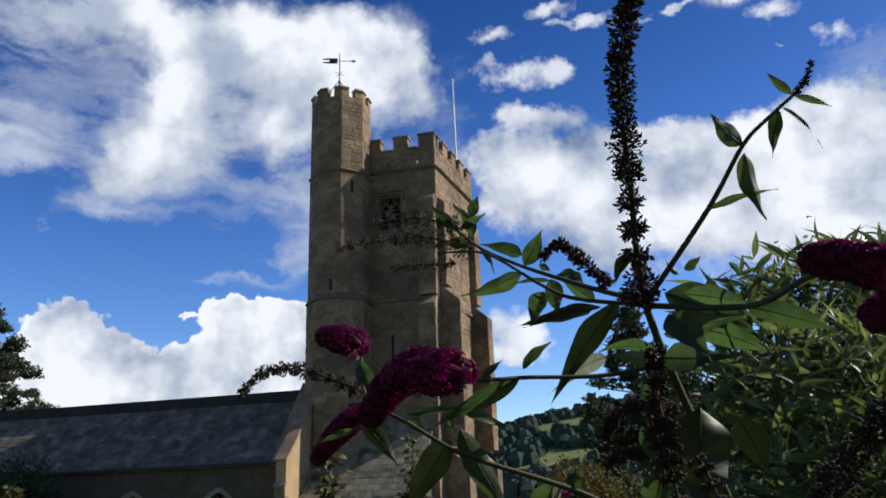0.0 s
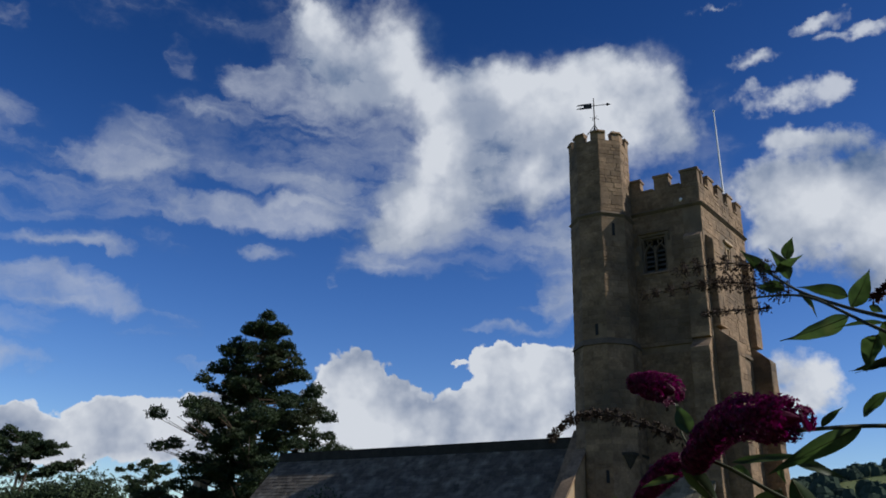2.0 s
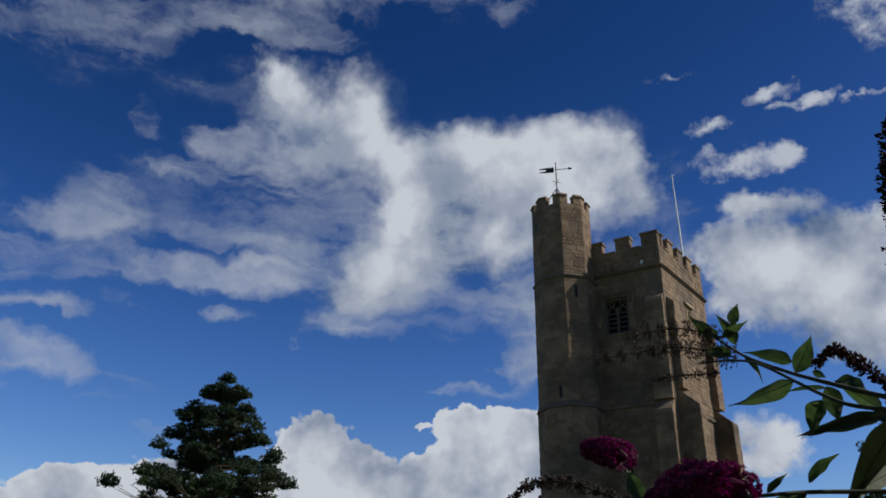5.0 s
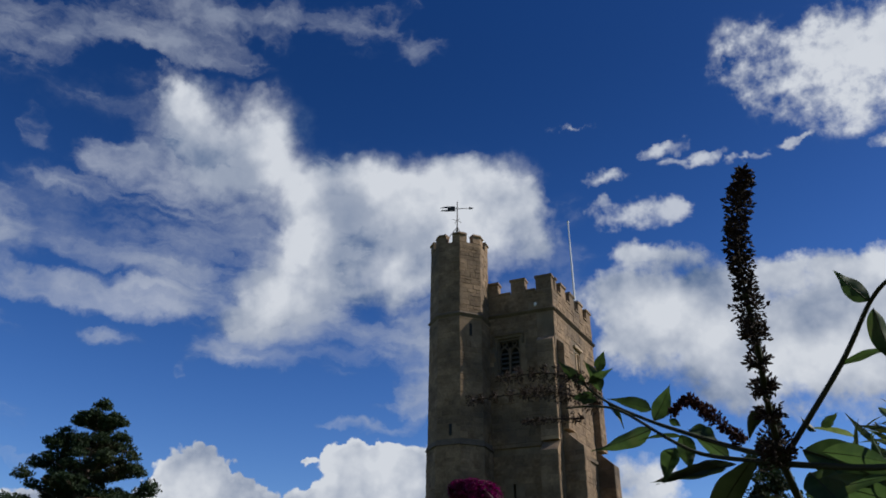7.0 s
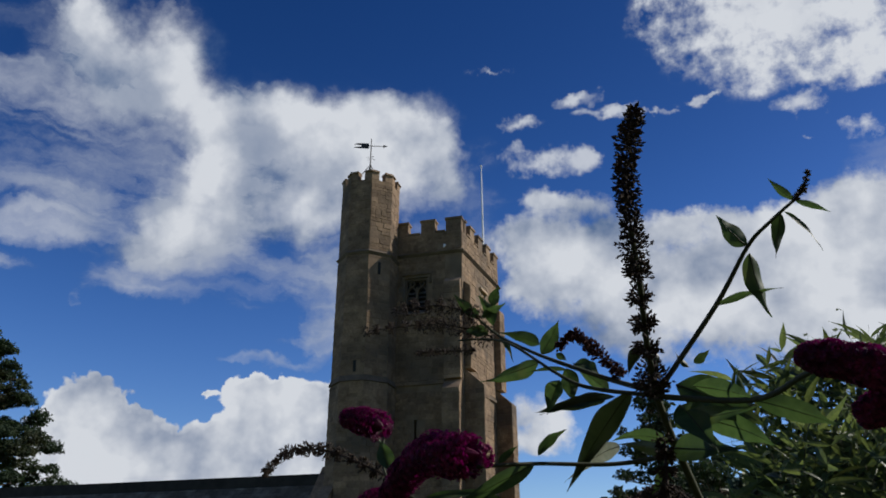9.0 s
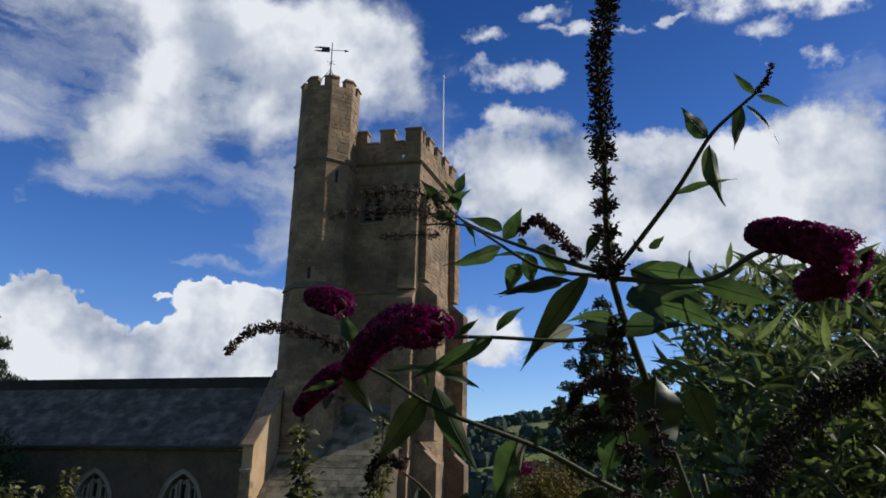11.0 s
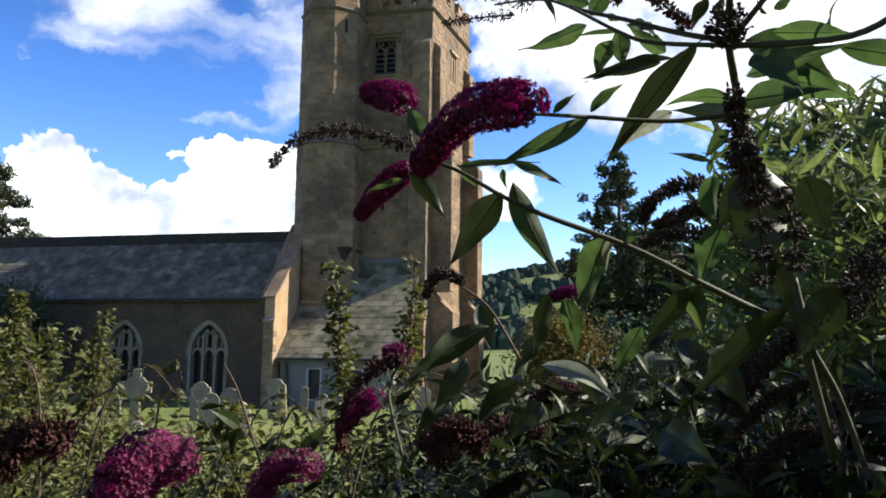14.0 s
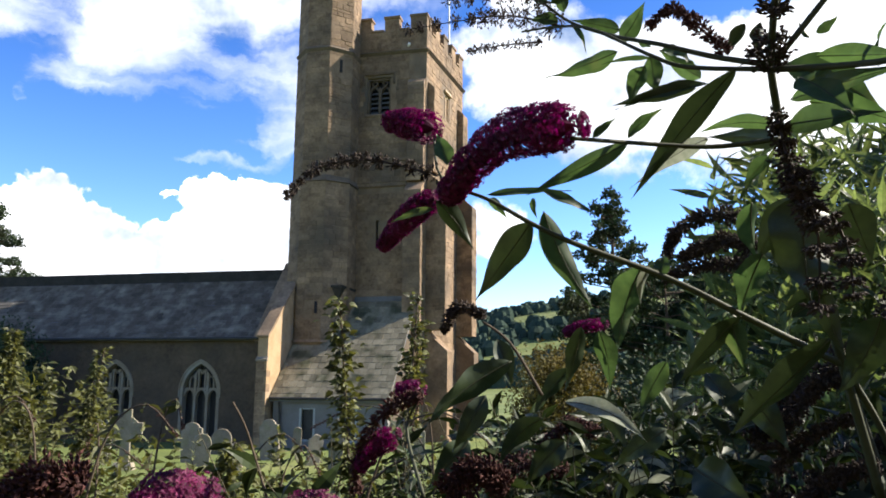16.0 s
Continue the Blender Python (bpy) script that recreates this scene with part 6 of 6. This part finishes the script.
# ---- gravestones ----
def headstone(x, y, w, h, style, tilt, mat, label):
    st = thing("headstone", (x, y, ground_height(x, y) - 0.12), label, "gravestone", "gravestones")
    n = 10
    if style == "round":
        prof = [(-w / 2, 0), (w / 2, 0), (w / 2, h - w * 0.5)] + [(w / 2 * math.cos(math.pi * k / n), h - w * 0.5 + w * 0.5 * math.sin(math.pi * k / n)) for k in range(1, n)] + [(-w / 2, h - w * 0.5)]
    elif style == "shoulder":
        prof = [(-w / 2, 0), (w / 2, 0), (w / 2, h * 0.86), (w * 0.36, h * 0.88)] + [(w * 0.36 * math.cos(math.pi * k / n), h * 0.88 + h * 0.12 * math.sin(math.pi * k / n)) for k in range(1, n)] + [(-w * 0.36, h * 0.88), (-w / 2, h * 0.86)]
    elif style == "pointed":
        prof = pointed(0, w / 2, 0, h - w * 0.9, w * 0.9)[::-1]
    else:
        a_ = w * 0.17
        prof = [(-a_, 0.3), (a_, 0.3), (a_ * 0.8, h * 0.62), (w / 2, h * 0.62), (w / 2, h * 0.8), (a_ * 0.8, h * 0.8), (a_ * 0.8, h), (-a_ * 0.8, h), (-a_ * 0.8, h * 0.8), (-w / 2, h * 0.8), (-w / 2, h * 0.62), (-a_ * 0.8, h * 0.62)]
    bm = pierced(prof, [], -0.06, 0.12)
    bmesh.ops.bevel(bm, geom=[e for e in bm.edges if len(e.link_faces) == 2 and e.calc_face_angle(0) > 0.8], offset=0.012, segments=1, affect="EDGES")
    part("slab" if style != "cross" else "cross", bm, mat, st)
    if style == "cross":
        bm = bmesh.new()
        prism(bm, [(-0.35, -0.3, 0), (0.35, -0.3, 0), (0.35, 0.3, 0), (-0.35, 0.3, 0)], [(-0.26, -0.2, 0.34), (0.26, -0.2, 0.34), (0.26, 0.2, 0.34), (-0.26, 0.2, 0.34)])
        part("plinth", bm, mat, st)
        bm = bmesh.new()
        for k in range(12):
            a0, a1 = 2 * math.pi * k / 12, 2 * math.pi * (k + 1) / 12
            ri, ro, cz = w * 0.26, w * 0.38, h * 0.71
            solid(bm, [(ri * math.cos(a0), -0.05, cz + ri * math.sin(a0)), (ro * math.cos(a0), -0.05, cz + ro * math.sin(a0)), (ro * math.cos(a1), -0.05, cz + ro * math.sin(a1)), (ri * math.cos(a1), -0.05, cz + ri * math.sin(a1)),
                       (ri * math.cos(a0), 0.05, cz + ri * math.sin(a0)), (ro * math.cos(a0), 0.05, cz + ro * math.sin(a0)), (ro * math.cos(a1), 0.05, cz + ro * math.sin(a1)), (ri * math.cos(a1), 0.05, cz + ri * math.sin(a1))])
        part("wheel", bm, mat, st)
    st.rotation_euler = (radians(tilt * 0.6), radians(tilt), radians(18 + tilt * 2))


headstone(-17.9, 25.0, 0.62, 1.35, "round", 2, GRAVE, "pale round-topped headstone in the grass")
headstone(-15.0, 22.4, 0.95, 1.95, "cross", 1, GRAVE, "weathered wheel-head stone cross on a plinth")
headstone(-16.6, 23.8, 0.26, 1.0, "shoulder", -3, GRAVE, "narrow pale marker stone")
headstone(-14.2, 25.0, 0.72, 1.45, "shoulder", -3, GRAVE, "pale shouldered headstone in the grass")
headstone(-13.3, 23.9, 0.6, 1.15, "round", 4, GRAVE, "low round-topped headstone leaning a little")
headstone(-14.7, 27.9, 0.75, 1.05, "round", 0, GRAVE, "grey round-topped headstone near the wall")
headstone(-11.5, 22.7, 0.55, 0.95, "pointed", 3, PINK_GRAVE, "pinkish sandstone headstone with a pointed top")
headstone(-12.0, 26.4, 0.68, 1.55, "shoulder", -5, GRAVE, "tall lichened headstone leaning over")
headstone(-12.3, 29.3, 0.34, 1.1, "round", 2, GRAVE, "narrow round-topped grey headstone in grass")
headstone(-9.9, 25.0, 0.46, 1.12, "shoulder", 7, GRAVE, "small headstone leaning over")
headstone(-8.2, 22.6, 0.42, 1.72, "pointed", 1, GRAVE, "tall slim pale headstone with pointed top")
headstone(-8.8, 31.0, 0.5, 1.3, "round", -2, GRAVE, "pale round-topped headstone by the lean-to")
headstone(-6.9, 27.0, 0.5, 1.3, "shoulder", 2, GRAVE, "pale shouldered headstone in the grass")


# ---- tall growth between path and churchyard ----
def spire(x, y, top, seed, label, lean=0.0, leaf_len=0.037):
    rng = random.Random(seed)
    g = ground_height(x, y)
    ob = thing("climbing_plant", (x, y, g), label, "climbing plant", "climbing plants")
    leaves, wood = bmesh.new(), bmesh.new()
    h = top - g
    bm = bmesh.new()
    tube(bm, [(0, 0, 0), (lean * 0.4, 0, h * 0.55), (lean, 0.02, h)], [0.009, 0.008, 0.004], 6)
    part("cane", bm, WOODY, ob)
    for k in range(int(h * 800)):
        u = rng.uniform(0.25, 1.0)
        if noise.noise((u * 9, seed * 3.1, 0)) < rng.uniform(-0.5, 0.25):
            continue
        c = Vector((lean * u ** 1.5, 0, h * u))
        a_ = rng.uniform(0, 6.28)
        d = Vector((math.cos(a_), math.sin(a_), rng.uniform(-0.9, 0.4))).normalized()
        r = abs(rng.gauss(0, 0.036)) * (1.5 - 0.9 * u)
        L = leaf_len * rng.uniform(0.5, 1.2)
        blade(leaves, c + d * r, c + d * (r + L), L * 0.6, rng.uniform(-1, 1), 0.2, 0.3, 4, 0, around(rng, d))
    tagged(part("foliage", leaves, VINE_LEAF, ob), kind="stuff")
    return ob


spire(-0.80, 3.12, 2.62, 31, "leafy climber twined round a thin cane", -0.15)
spire(-0.94, 3.84, 2.72, 32, "leafy climber twined round a thin cane", 0.10)
spire(-1.00, 3.90, 2.60, 33, "leafy climber twined round a thin cane", 0.16)
spire(-2.90, 3.74, 2.60, 34, "leafy climber twined round a thin cane", -0.22)
spire(-2.58, 3.80, 2.48, 35, "leafy climber twined round a thin cane", 0.16)
spire(-3.12, 3.85, 2.58, 37, "leafy climber twined round a thin cane", 0.14)
spire(-2.72, 3.55, 2.36, 38, "leafy climber twined round a thin cane", -0.14)
spire(-1.35, 2.75, 2.12, 36, "leafy climber twined round a thin cane", 0.2)
TANGLE = ("tangled_climbers", "tangle of yellow-green climbers and dry stalks")
HEDGE = ("hedge_shrub", "mixed green hedge growth below the blooms")
SHADED_HEDGE = ("hedge_shrub", "mixed dark green hedge growth below the blooms")
shrub(*TANGLE, (-3.9, -2.72, 3.3, 4.3), 140, lambda x, y: 2.12 + 0.36 * min(1, 2 * (-x - 2.7)) - 0.10 * math.sin(x * 5), VINE_LEAF, 41, 0.085, 0.46, 40, group="tangled growth", sag=1.1, start=0.3, lean=0.5)
shrub(*TANGLE, (-2.7, -1.25, 2.7, 3.9), 130, lambda x, y: 1.97 + 0.10 * math.sin(x * 7) + 0.06 * math.sin(x * 19), VINE_LEAF, 42, 0.08, 0.46, 34, group="tangled growth", sag=1.0, lean=0.8)
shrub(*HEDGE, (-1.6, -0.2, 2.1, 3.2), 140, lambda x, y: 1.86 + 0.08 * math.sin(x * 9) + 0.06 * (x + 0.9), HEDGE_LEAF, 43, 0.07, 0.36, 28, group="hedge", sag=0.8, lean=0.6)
shrub(*SHADED_HEDGE, (-0.35, 0.55, 1.95, 2.7), 190, lambda x, y: 2.26 + 0.1 * x, HEDGE_LEAF, 44, 0.10, 0.3, 20, group="hedge", sag=0.8, lean=0.4)
shrub(*SHADED_HEDGE, (0.3, 1.3, 1.6, 2.4), 170, lambda x, y: 2.27 + 0.10 * x, HEDGE_LEAF, 45, 0.12, 0.3, 20, group="hedge", sag=0.8, lean=0.4)
shrub(*SHADED_HEDGE, (-1.2, 0.5, 3.0, 4.2), 210, lambda x, y: 1.94 + 0.24 * (x + 1.2), HEDGE_LEAF, 46, 0.09, 0.32, 20, group="hedge", sag=0.8, lean=0.5)


def willow_top(x, y):
    """The willow thicket rises from the gap beside the tower to its full height."""
    bearing = math.degrees(math.atan2(x - 0.2, y - 0.3))
    return 2.45 + math.hypot(x - 0.2, y - 0.3) * math.tan(radians(8.5 + 6.8 * min(max((bearing - 4.5) / 3.5, 0), 1)))


shrub("willow_shrub", "bushy shrub with upright narrow light green leaves", (0.75, 2.7, 4.9, 6.2), 150, willow_top, LIGHT_LEAF, 47, 0.36, 0.17, 20, spread=0.75, sag=0.15, start=0.2, n=5)

shrub("willow_shrub", "bushy shrub with upright narrow light green leaves", (0.75, 2.3, 3.7, 4.8), 80, lambda x, y: willow_top(x, y) - 0.3, LIGHT_LEAF, 52, 0.30, 0.17, 20, spread=0.75, sag=0.2, start=0.2, n=5)
shrub("near_shrub", "leafy growth close to the path, its green darkened for shade", (0.2, 1.0, 1.25, 1.75), 100, lambda x, y: 2.10 + 0.12 * x, HEDGE_LEAF, 48, 0.14, 0.32, 16, sag=0.9, lean=0.4)
shrub("near_shrub", "leafy growth close to the path, its green darkened for shade", (-1.0, 0.0, 1.3, 2.0), 60, lambda x, y: 1.80 - 0.02 * x, HEDGE_LEAF, 49, 0.09, 0.34, 16, sag=0.8, lean=0.5)
# added beyond the right edge of view, to block sun from the near hedge
shrub("shade_shrub", "tall dense shrub added out of view to shade the near growth", (1.5, 2.8, 1.3, 3.4), 220, lambda x, y: 3.4, HEDGE_LEAF, 50, 0.18, 0.38, 18, sag=0.5, start=0.1)
shrub(*SHADED_HEDGE, (-0.3, 1.4, 1.7, 2.5), 150, lambda x, y: 2.18 + 0.10 * x, HEDGE_LEAF, 51, 0.13, 0.34, 16, group="hedge", sag=0.8, lean=0.4)
shrub(*TANGLE, (-4.6, -1.2, 4.2, 5.6), 110, lambda x, y: 1.72 + 0.14 * math.sin(x * 6 + y) + 0.5 * max(0, -3.0 - x), VINE_LEAF, 55, 0.08, 0.44, 26, group="tangled growth", sag=1.0, start=0.3, lean=0.9)
shrub(*HEDGE, (-2.4, -1.2, 2.0, 2.8), 100, lambda x, y: 1.90 + 0.06 * math.sin(x * 8), HEDGE_LEAF, 56, 0.07, 0.36, 26, group="hedge", sag=0.9, lean=0.6)


def dry_stalk(pts, seed, label):
    """A bare arching stem with a withered tip and a few hanging leaves."""
    rng = random.Random(seed)
    x, y = pts[0][:2]
    base = Vector((x, y, ground_height(x, y)))
    ob = thing("dry_stalk", base, label, "dead stem", "dead stems")
    line = [p - base for p in curve_points(pts, 18)]
    bm = bmesh.new()
    tube(bm, line, [0.0055 - 0.0035 * k / 18 for k in range(19)], 6)
    part("stalk", bm, WOODY, ob, smooth=True)
    bm = bmesh.new()
    capsules(bm, [line[-4], line[-2], line[-1]], 0.012, 50, 0.006, rng)
    part("withered_tip", bm, DEAD_FLOWER, ob)
    for k in range(5):
        p = line[rng.randrange(9, 17)]
        d = Vector((rng.gauss(0, 1), rng.gauss(0, 1), -0.8)).normalized() * rng.uniform(0.04, 0.08)
        bm = bmesh.new()
        blade(bm, p, p + d, d.length * 0.35, rng.uniform(-1, 1), 0.2, 0.4, 8, 0.05, around(rng, d.normalized()), 0.6)
        part("leaf", bm, VINE_LEAF, ob)
    return ob


twigs = random.Random(90)
for k in range(16):
    x, y = twigs.uniform(-2.7, -0.5), twigs.uniform(2.3, 3.6)
    top, bow = 2.12 + twigs.uniform(-0.06, 0.14), twigs.gauss(0, 0.22)
    dry_stalk([(x, y, ground_height(x, y) - 0.03), (x + bow * 0.2, y, 1.5), (x + bow * 0.6, y + 0.03, top - 0.15), (x + bow * 1.3, y + 0.05, top), (x + bow * 2.0, y + 0.05, top - 0.10)], 100 + k,
              "bare brown dead stem arching over the climbers")
leafy_tree((3.7, 9.2, ground_height(3.7, 9.2)), 4.5, 1.9, "feathery_shrub", "tall feathery grey-green shrub beyond the bushes", 61, FEATHER, 180, 140, 0.045, 0.1, "shrub")

# ---- unseen wall added behind the path, to keep skylight off the near plants ----
bm = bmesh.new()
box(bm, -6.0, 7.0, -1.65, -1.25, -0.3, 4.4)
tagged(part("wall_south", bm, ROUGHCAST), "high unseen roughcast wall added behind the path to block skylight", "wall", kind="structure")
bm = bmesh.new()
prism(bm, [(-6.0, -1.75, 4.402), (7.0, -1.75, 4.402), (7.0, -1.15, 4.402), (-6.0, -1.15, 4.402)], [(-6.0, -1.5, 4.6), (7.0, -1.5, 4.6), (7.0, -1.4, 4.6), (-6.0, -1.4, 4.6)])
part("coping", bm, DRESSED, bpy.data.objects["wall_south"])

# ---- stones of tower and turret ----
def unit_block(name, mat):
    """A stone one metre long and high, 1 m deep, its front edges worn back; scaled to each stone's size."""
    bm = bmesh.new()
    c = 0.05
    back = [bm.verts.new(p) for p in ((0, 0, 0), (1, 0, 0), (1, 0, 1), (0, 0, 1))]
    rim = [bm.verts.new(p) for p in ((0, -0.55, 0), (1, -0.55, 0), (1, -0.55, 1), (0, -0.55, 1))]
    front = [bm.verts.new(p) for p in ((c, -1, c * 1.5), (1 - c, -1, c), (1 - c * 0.8, -1, 1 - c * 1.5), (c * 0.7, -1, 1 - c))]
    for a_, b_ in ((back, rim), (rim, front)):
        for k in range(4):
            bm.faces.new((a_[k], a_[(k + 1) % 4], b_[(k + 1) % 4], b_[k]))
    bm.faces.new(front)
    me = mesh_of(bm, name)
    me.materials.append(mat)
    return me


BLOCK = unit_block("stone", STONE)
block_verts = [v.co.copy() for v in BLOCK.vertices]
block_faces = [tuple(p.vertices) for p in BLOCK.polygons]
mason = random.Random(77)


def courses(origin, along, out, width, z0, z1, skip=(), low=0.15, high=0.32):
    """Poses of the stones of one wall face, course by course."""
    origin, along, out = Vector(origin), Vector(along).normalized(), Vector(out).normalized()
    up = Vector((0, 0, 1))
    z = z0
    found = []
    while z < z1 - 0.08:
        h = min(mason.uniform(low, high), z1 - z)
        u = 0.0
        while u < width - 0.02:
            L = mason.uniform(0.2, 0.62)
            if width - u - L < 0.2:
                L = width - u
            inside = any(u < s1 and u + L > s0 and z < t1 and z + h > t0 for s0, s1, t0, t1 in skip)
            if not inside:
                d = mason.uniform(0.006, 0.03)
                p = origin + along * (u + 0.004) + up * (z + 0.004)
                m = Matrix(((along.x * (L - 0.008), -out.x * d, 0, p.x), (along.y * (L - 0.008), -out.y * d, 0, p.y), (0, 0, h - 0.008, p.z), (0, 0, 0, 1)))
                found.append(m)
            u += L
        z += h
    return found


stones = []
stones += courses((-13.0, FY, 0), (1, 0, 0), (0, -1, 0), 3.12, 6.6, 18.76, [(0.88, 2.28, 15.6, 17.9), (1.5, 1.75, 8.8, 10.4), (0, 3.2, 11.9, 12.14)])
stones += courses((-12.6, FY, 0), (1, 0, 0), (0, -1, 0), 3.58, 19.02, CRENEL, [(2.6, 2.85, 19.1, 19.4)])
d_side = Vector((BX1 - FX1, BY - FY, 0)).normalized()
n_side = Vector((d_side.y, -d_side.x, 0))
stones += courses((FX1, FY, 0), d_side, n_side, SIDE, 0.0, 18.76, [(SW[0] - 0.2, SW[1] + 0.2, SW[2] - 0.05, SW[3] + 0.2), (0.2, 1.1, 0, 17.4), (SIDE - 0.95, SIDE, 0, 17.6), (0, SIDE, 11.9, 12.14)])
stones += courses((FX1, FY, 0), d_side, n_side, SIDE, 19.02, CRENEL)
near_stones = []
for k in range(8):
    a0, a1 = radians(22.5 + 45 * k), radians(67.5 + 45 * k)
    mid_a = round(math.degrees((a0 + a1) / 2)) % 360
    if mid_a not in (180, 225, 270, 315, 0):
        continue
    for r, z0, z1 in ((1.60, 2.4, 11.84), (1.55, 12.17, 18.36), (1.53, 18.65, 22.67)):
        p0 = Vector((TX + r * math.cos(a0), TY + r * math.sin(a0), 0))
        p1 = Vector((TX + r * math.cos(a1), TY + r * math.sin(a1), 0))
        along = p1 - p0
        out = Vector((math.cos((a0 + a1) / 2), math.sin((a0 + a1) / 2), 0))
        skip = []
        if mid_a == 270:
            skip = [(0.45, 0.75, 5.55, 6.2), (0.45, 0.8, 12.25, 12.9)]
        if mid_a == 315:
            skip = [(0.4, 0.8, 17.3, 18.05)]
        got = courses(p0 + out * 0.0, along, out, along.length, z0, z1, skip)
        if mid_a in (270, 315):
            near_stones += [m for m in got if m.translation.z < 12.5]
            stones += [m for m in got if m.translation.z >= 12.5]
        else:
            stones += got
for x0, y_out, z0, z1 in ((-9.88, 0.62, 4.4, 11.4), (-9.88, 0.28, 12.3, 17.0)):
    near_stones += courses((x0, FY - y_out, 0), (1, 0, 0), (0, -1, 0), 0.84, z0, z1) if z0 < 5 else []
    if z0 > 5:
        stones += courses((x0, FY - y_out, 0), (1, 0, 0), (0, -1, 0), 0.84, z0, z1)
for u0, o, z0, z1 in ((0.25, 0.98, 5.2, 11.7), (0.25, 0.34, 12.8, 16.9), (SIDE - 0.9, 0.86, 5.2, 11.8), (SIDE - 0.9, 0.34, 12.8, 17.1)):
    stones += courses(side(u0, 0, 0), n_side, -d_side, o, z0, z1)
    stones += courses(side(u0, o, 0), d_side, n_side, 0.8, z0, z1)
# the front buttress's lit side
for o, z0, z1 in ((0.62, 4.4, 11.4), (0.28, 12.3, 17.0)):
    stones += courses((-9.04, FY - o, 0), (0, 1, 0), (1, 0, 0), o, z0, z1)
stones += near_stones[300:]
for m in near_stones[:300]:
    ob = new("stone", BLOCK)
    ob.parent = tower
    ob.matrix_basis = LOCAL @ m
verts, faces = [], []
for m in stones:
    n = len(verts)
    verts += [tuple(LOCAL @ m @ v) for v in block_verts]
    faces += [tuple(i + n for i in f) for f in block_faces]
me = bpy.data.meshes.new("stone_facing")
me.from_pydata(verts, [], faces)
me.materials.append(STONE)
facing = new("stone_facing", me)
facing.parent = tower
tagged(facing, kind="stuff")


# ---- slates ----
def slate_rows(x0, x1, y0, z0, y1, z1, wide, tall, rng):
    """Poses of overlapping slates on a slope that rises from y0, z0 to y1, z1."""
    slope = Vector((0, y1 - y0, z1 - z0))
    L = slope.length
    slope.normalize()
    out = Vector((0, -slope.z, slope.y))
    rows = int(L / tall)
    got = []
    for k in range(rows):
        u = L * k / rows
        x = x0 - (k % 2) * wide / 2
        while x < x1:
            w = wide * rng.uniform(0.85, 1.15)
            a_, b_ = max(x, x0), min(x + w - 0.008, x1)
            if b_ - a_ > 0.05:
                p = Vector((a_, y0, z0)) + slope * u + out * rng.uniform(0.0, 0.006)
                up = slope * tall * 1.12 + out * (-0.016)
                t = out * rng.uniform(0.012, 0.02)
                got.append(Matrix(((b_ - a_, t.x, up.x, p.x), (0, t.y, up.y, p.y), (0, t.z, up.z, p.z), (0, 0, 0, 1))))
            x += w
    return got


def unit_slate(mat):
    bm = bmesh.new()
    solid(bm, [(0, 0, 0), (1, 0, 0), (1, 0.1, 1), (0, 0.1, 1), (0.02, 1, 0.01), (0.98, 1, 0.02), (1, 1.0, 1), (0, 1.0, 1)])
    me = mesh_of(bm, "slate")
    me.materials.append(mat)
    return me


TILE = unit_slate(MOSSY_SLATE)
tile_verts = [v.co.copy() for v in TILE.vertices]
tile_faces = [tuple(p.vertices) for p in TILE.polygons]
roofer = random.Random(9)
lean_tiles = slate_rows(LX0 - 0.12, LX1 + 0.1, LY - 0.26, lean_z(LY - 0.26) + 0.006, FY - 0.1, lean_z(FY - 0.1) + 0.006, 0.34, 0.36, roofer)
for m in lean_tiles[:300]:
    ob = new("slate", TILE)
    ob.parent = lean
    ob.matrix_basis = LL @ m


def joined_slates(name, rows, local, parent, mat):
    verts, faces = [], []
    for m in rows:
        n = len(verts)
        verts += [tuple(local @ m @ v) for v in tile_verts]
        faces += [tuple(i + n for i in f) for f in tile_faces]
    me = bpy.data.meshes.new(name)
    me.from_pydata(verts, [], faces)
    me.materials.append(mat)
    ob = new(name, me)
    ob.parent = parent
    tagged(ob, kind="stuff")


if len(lean_tiles) > 300:
    joined_slates("slate_covering", lean_tiles[300:], LL, lean, MOSSY_SLATE)
joined_slates("slate_covering", slate_rows(NX0, NX1 - 0.6, NY - 0.3, EAVE - 0.11, RY - 0.05, RZ - 0.05, 0.32, 0.26, roofer), NL, nave, SLATE)
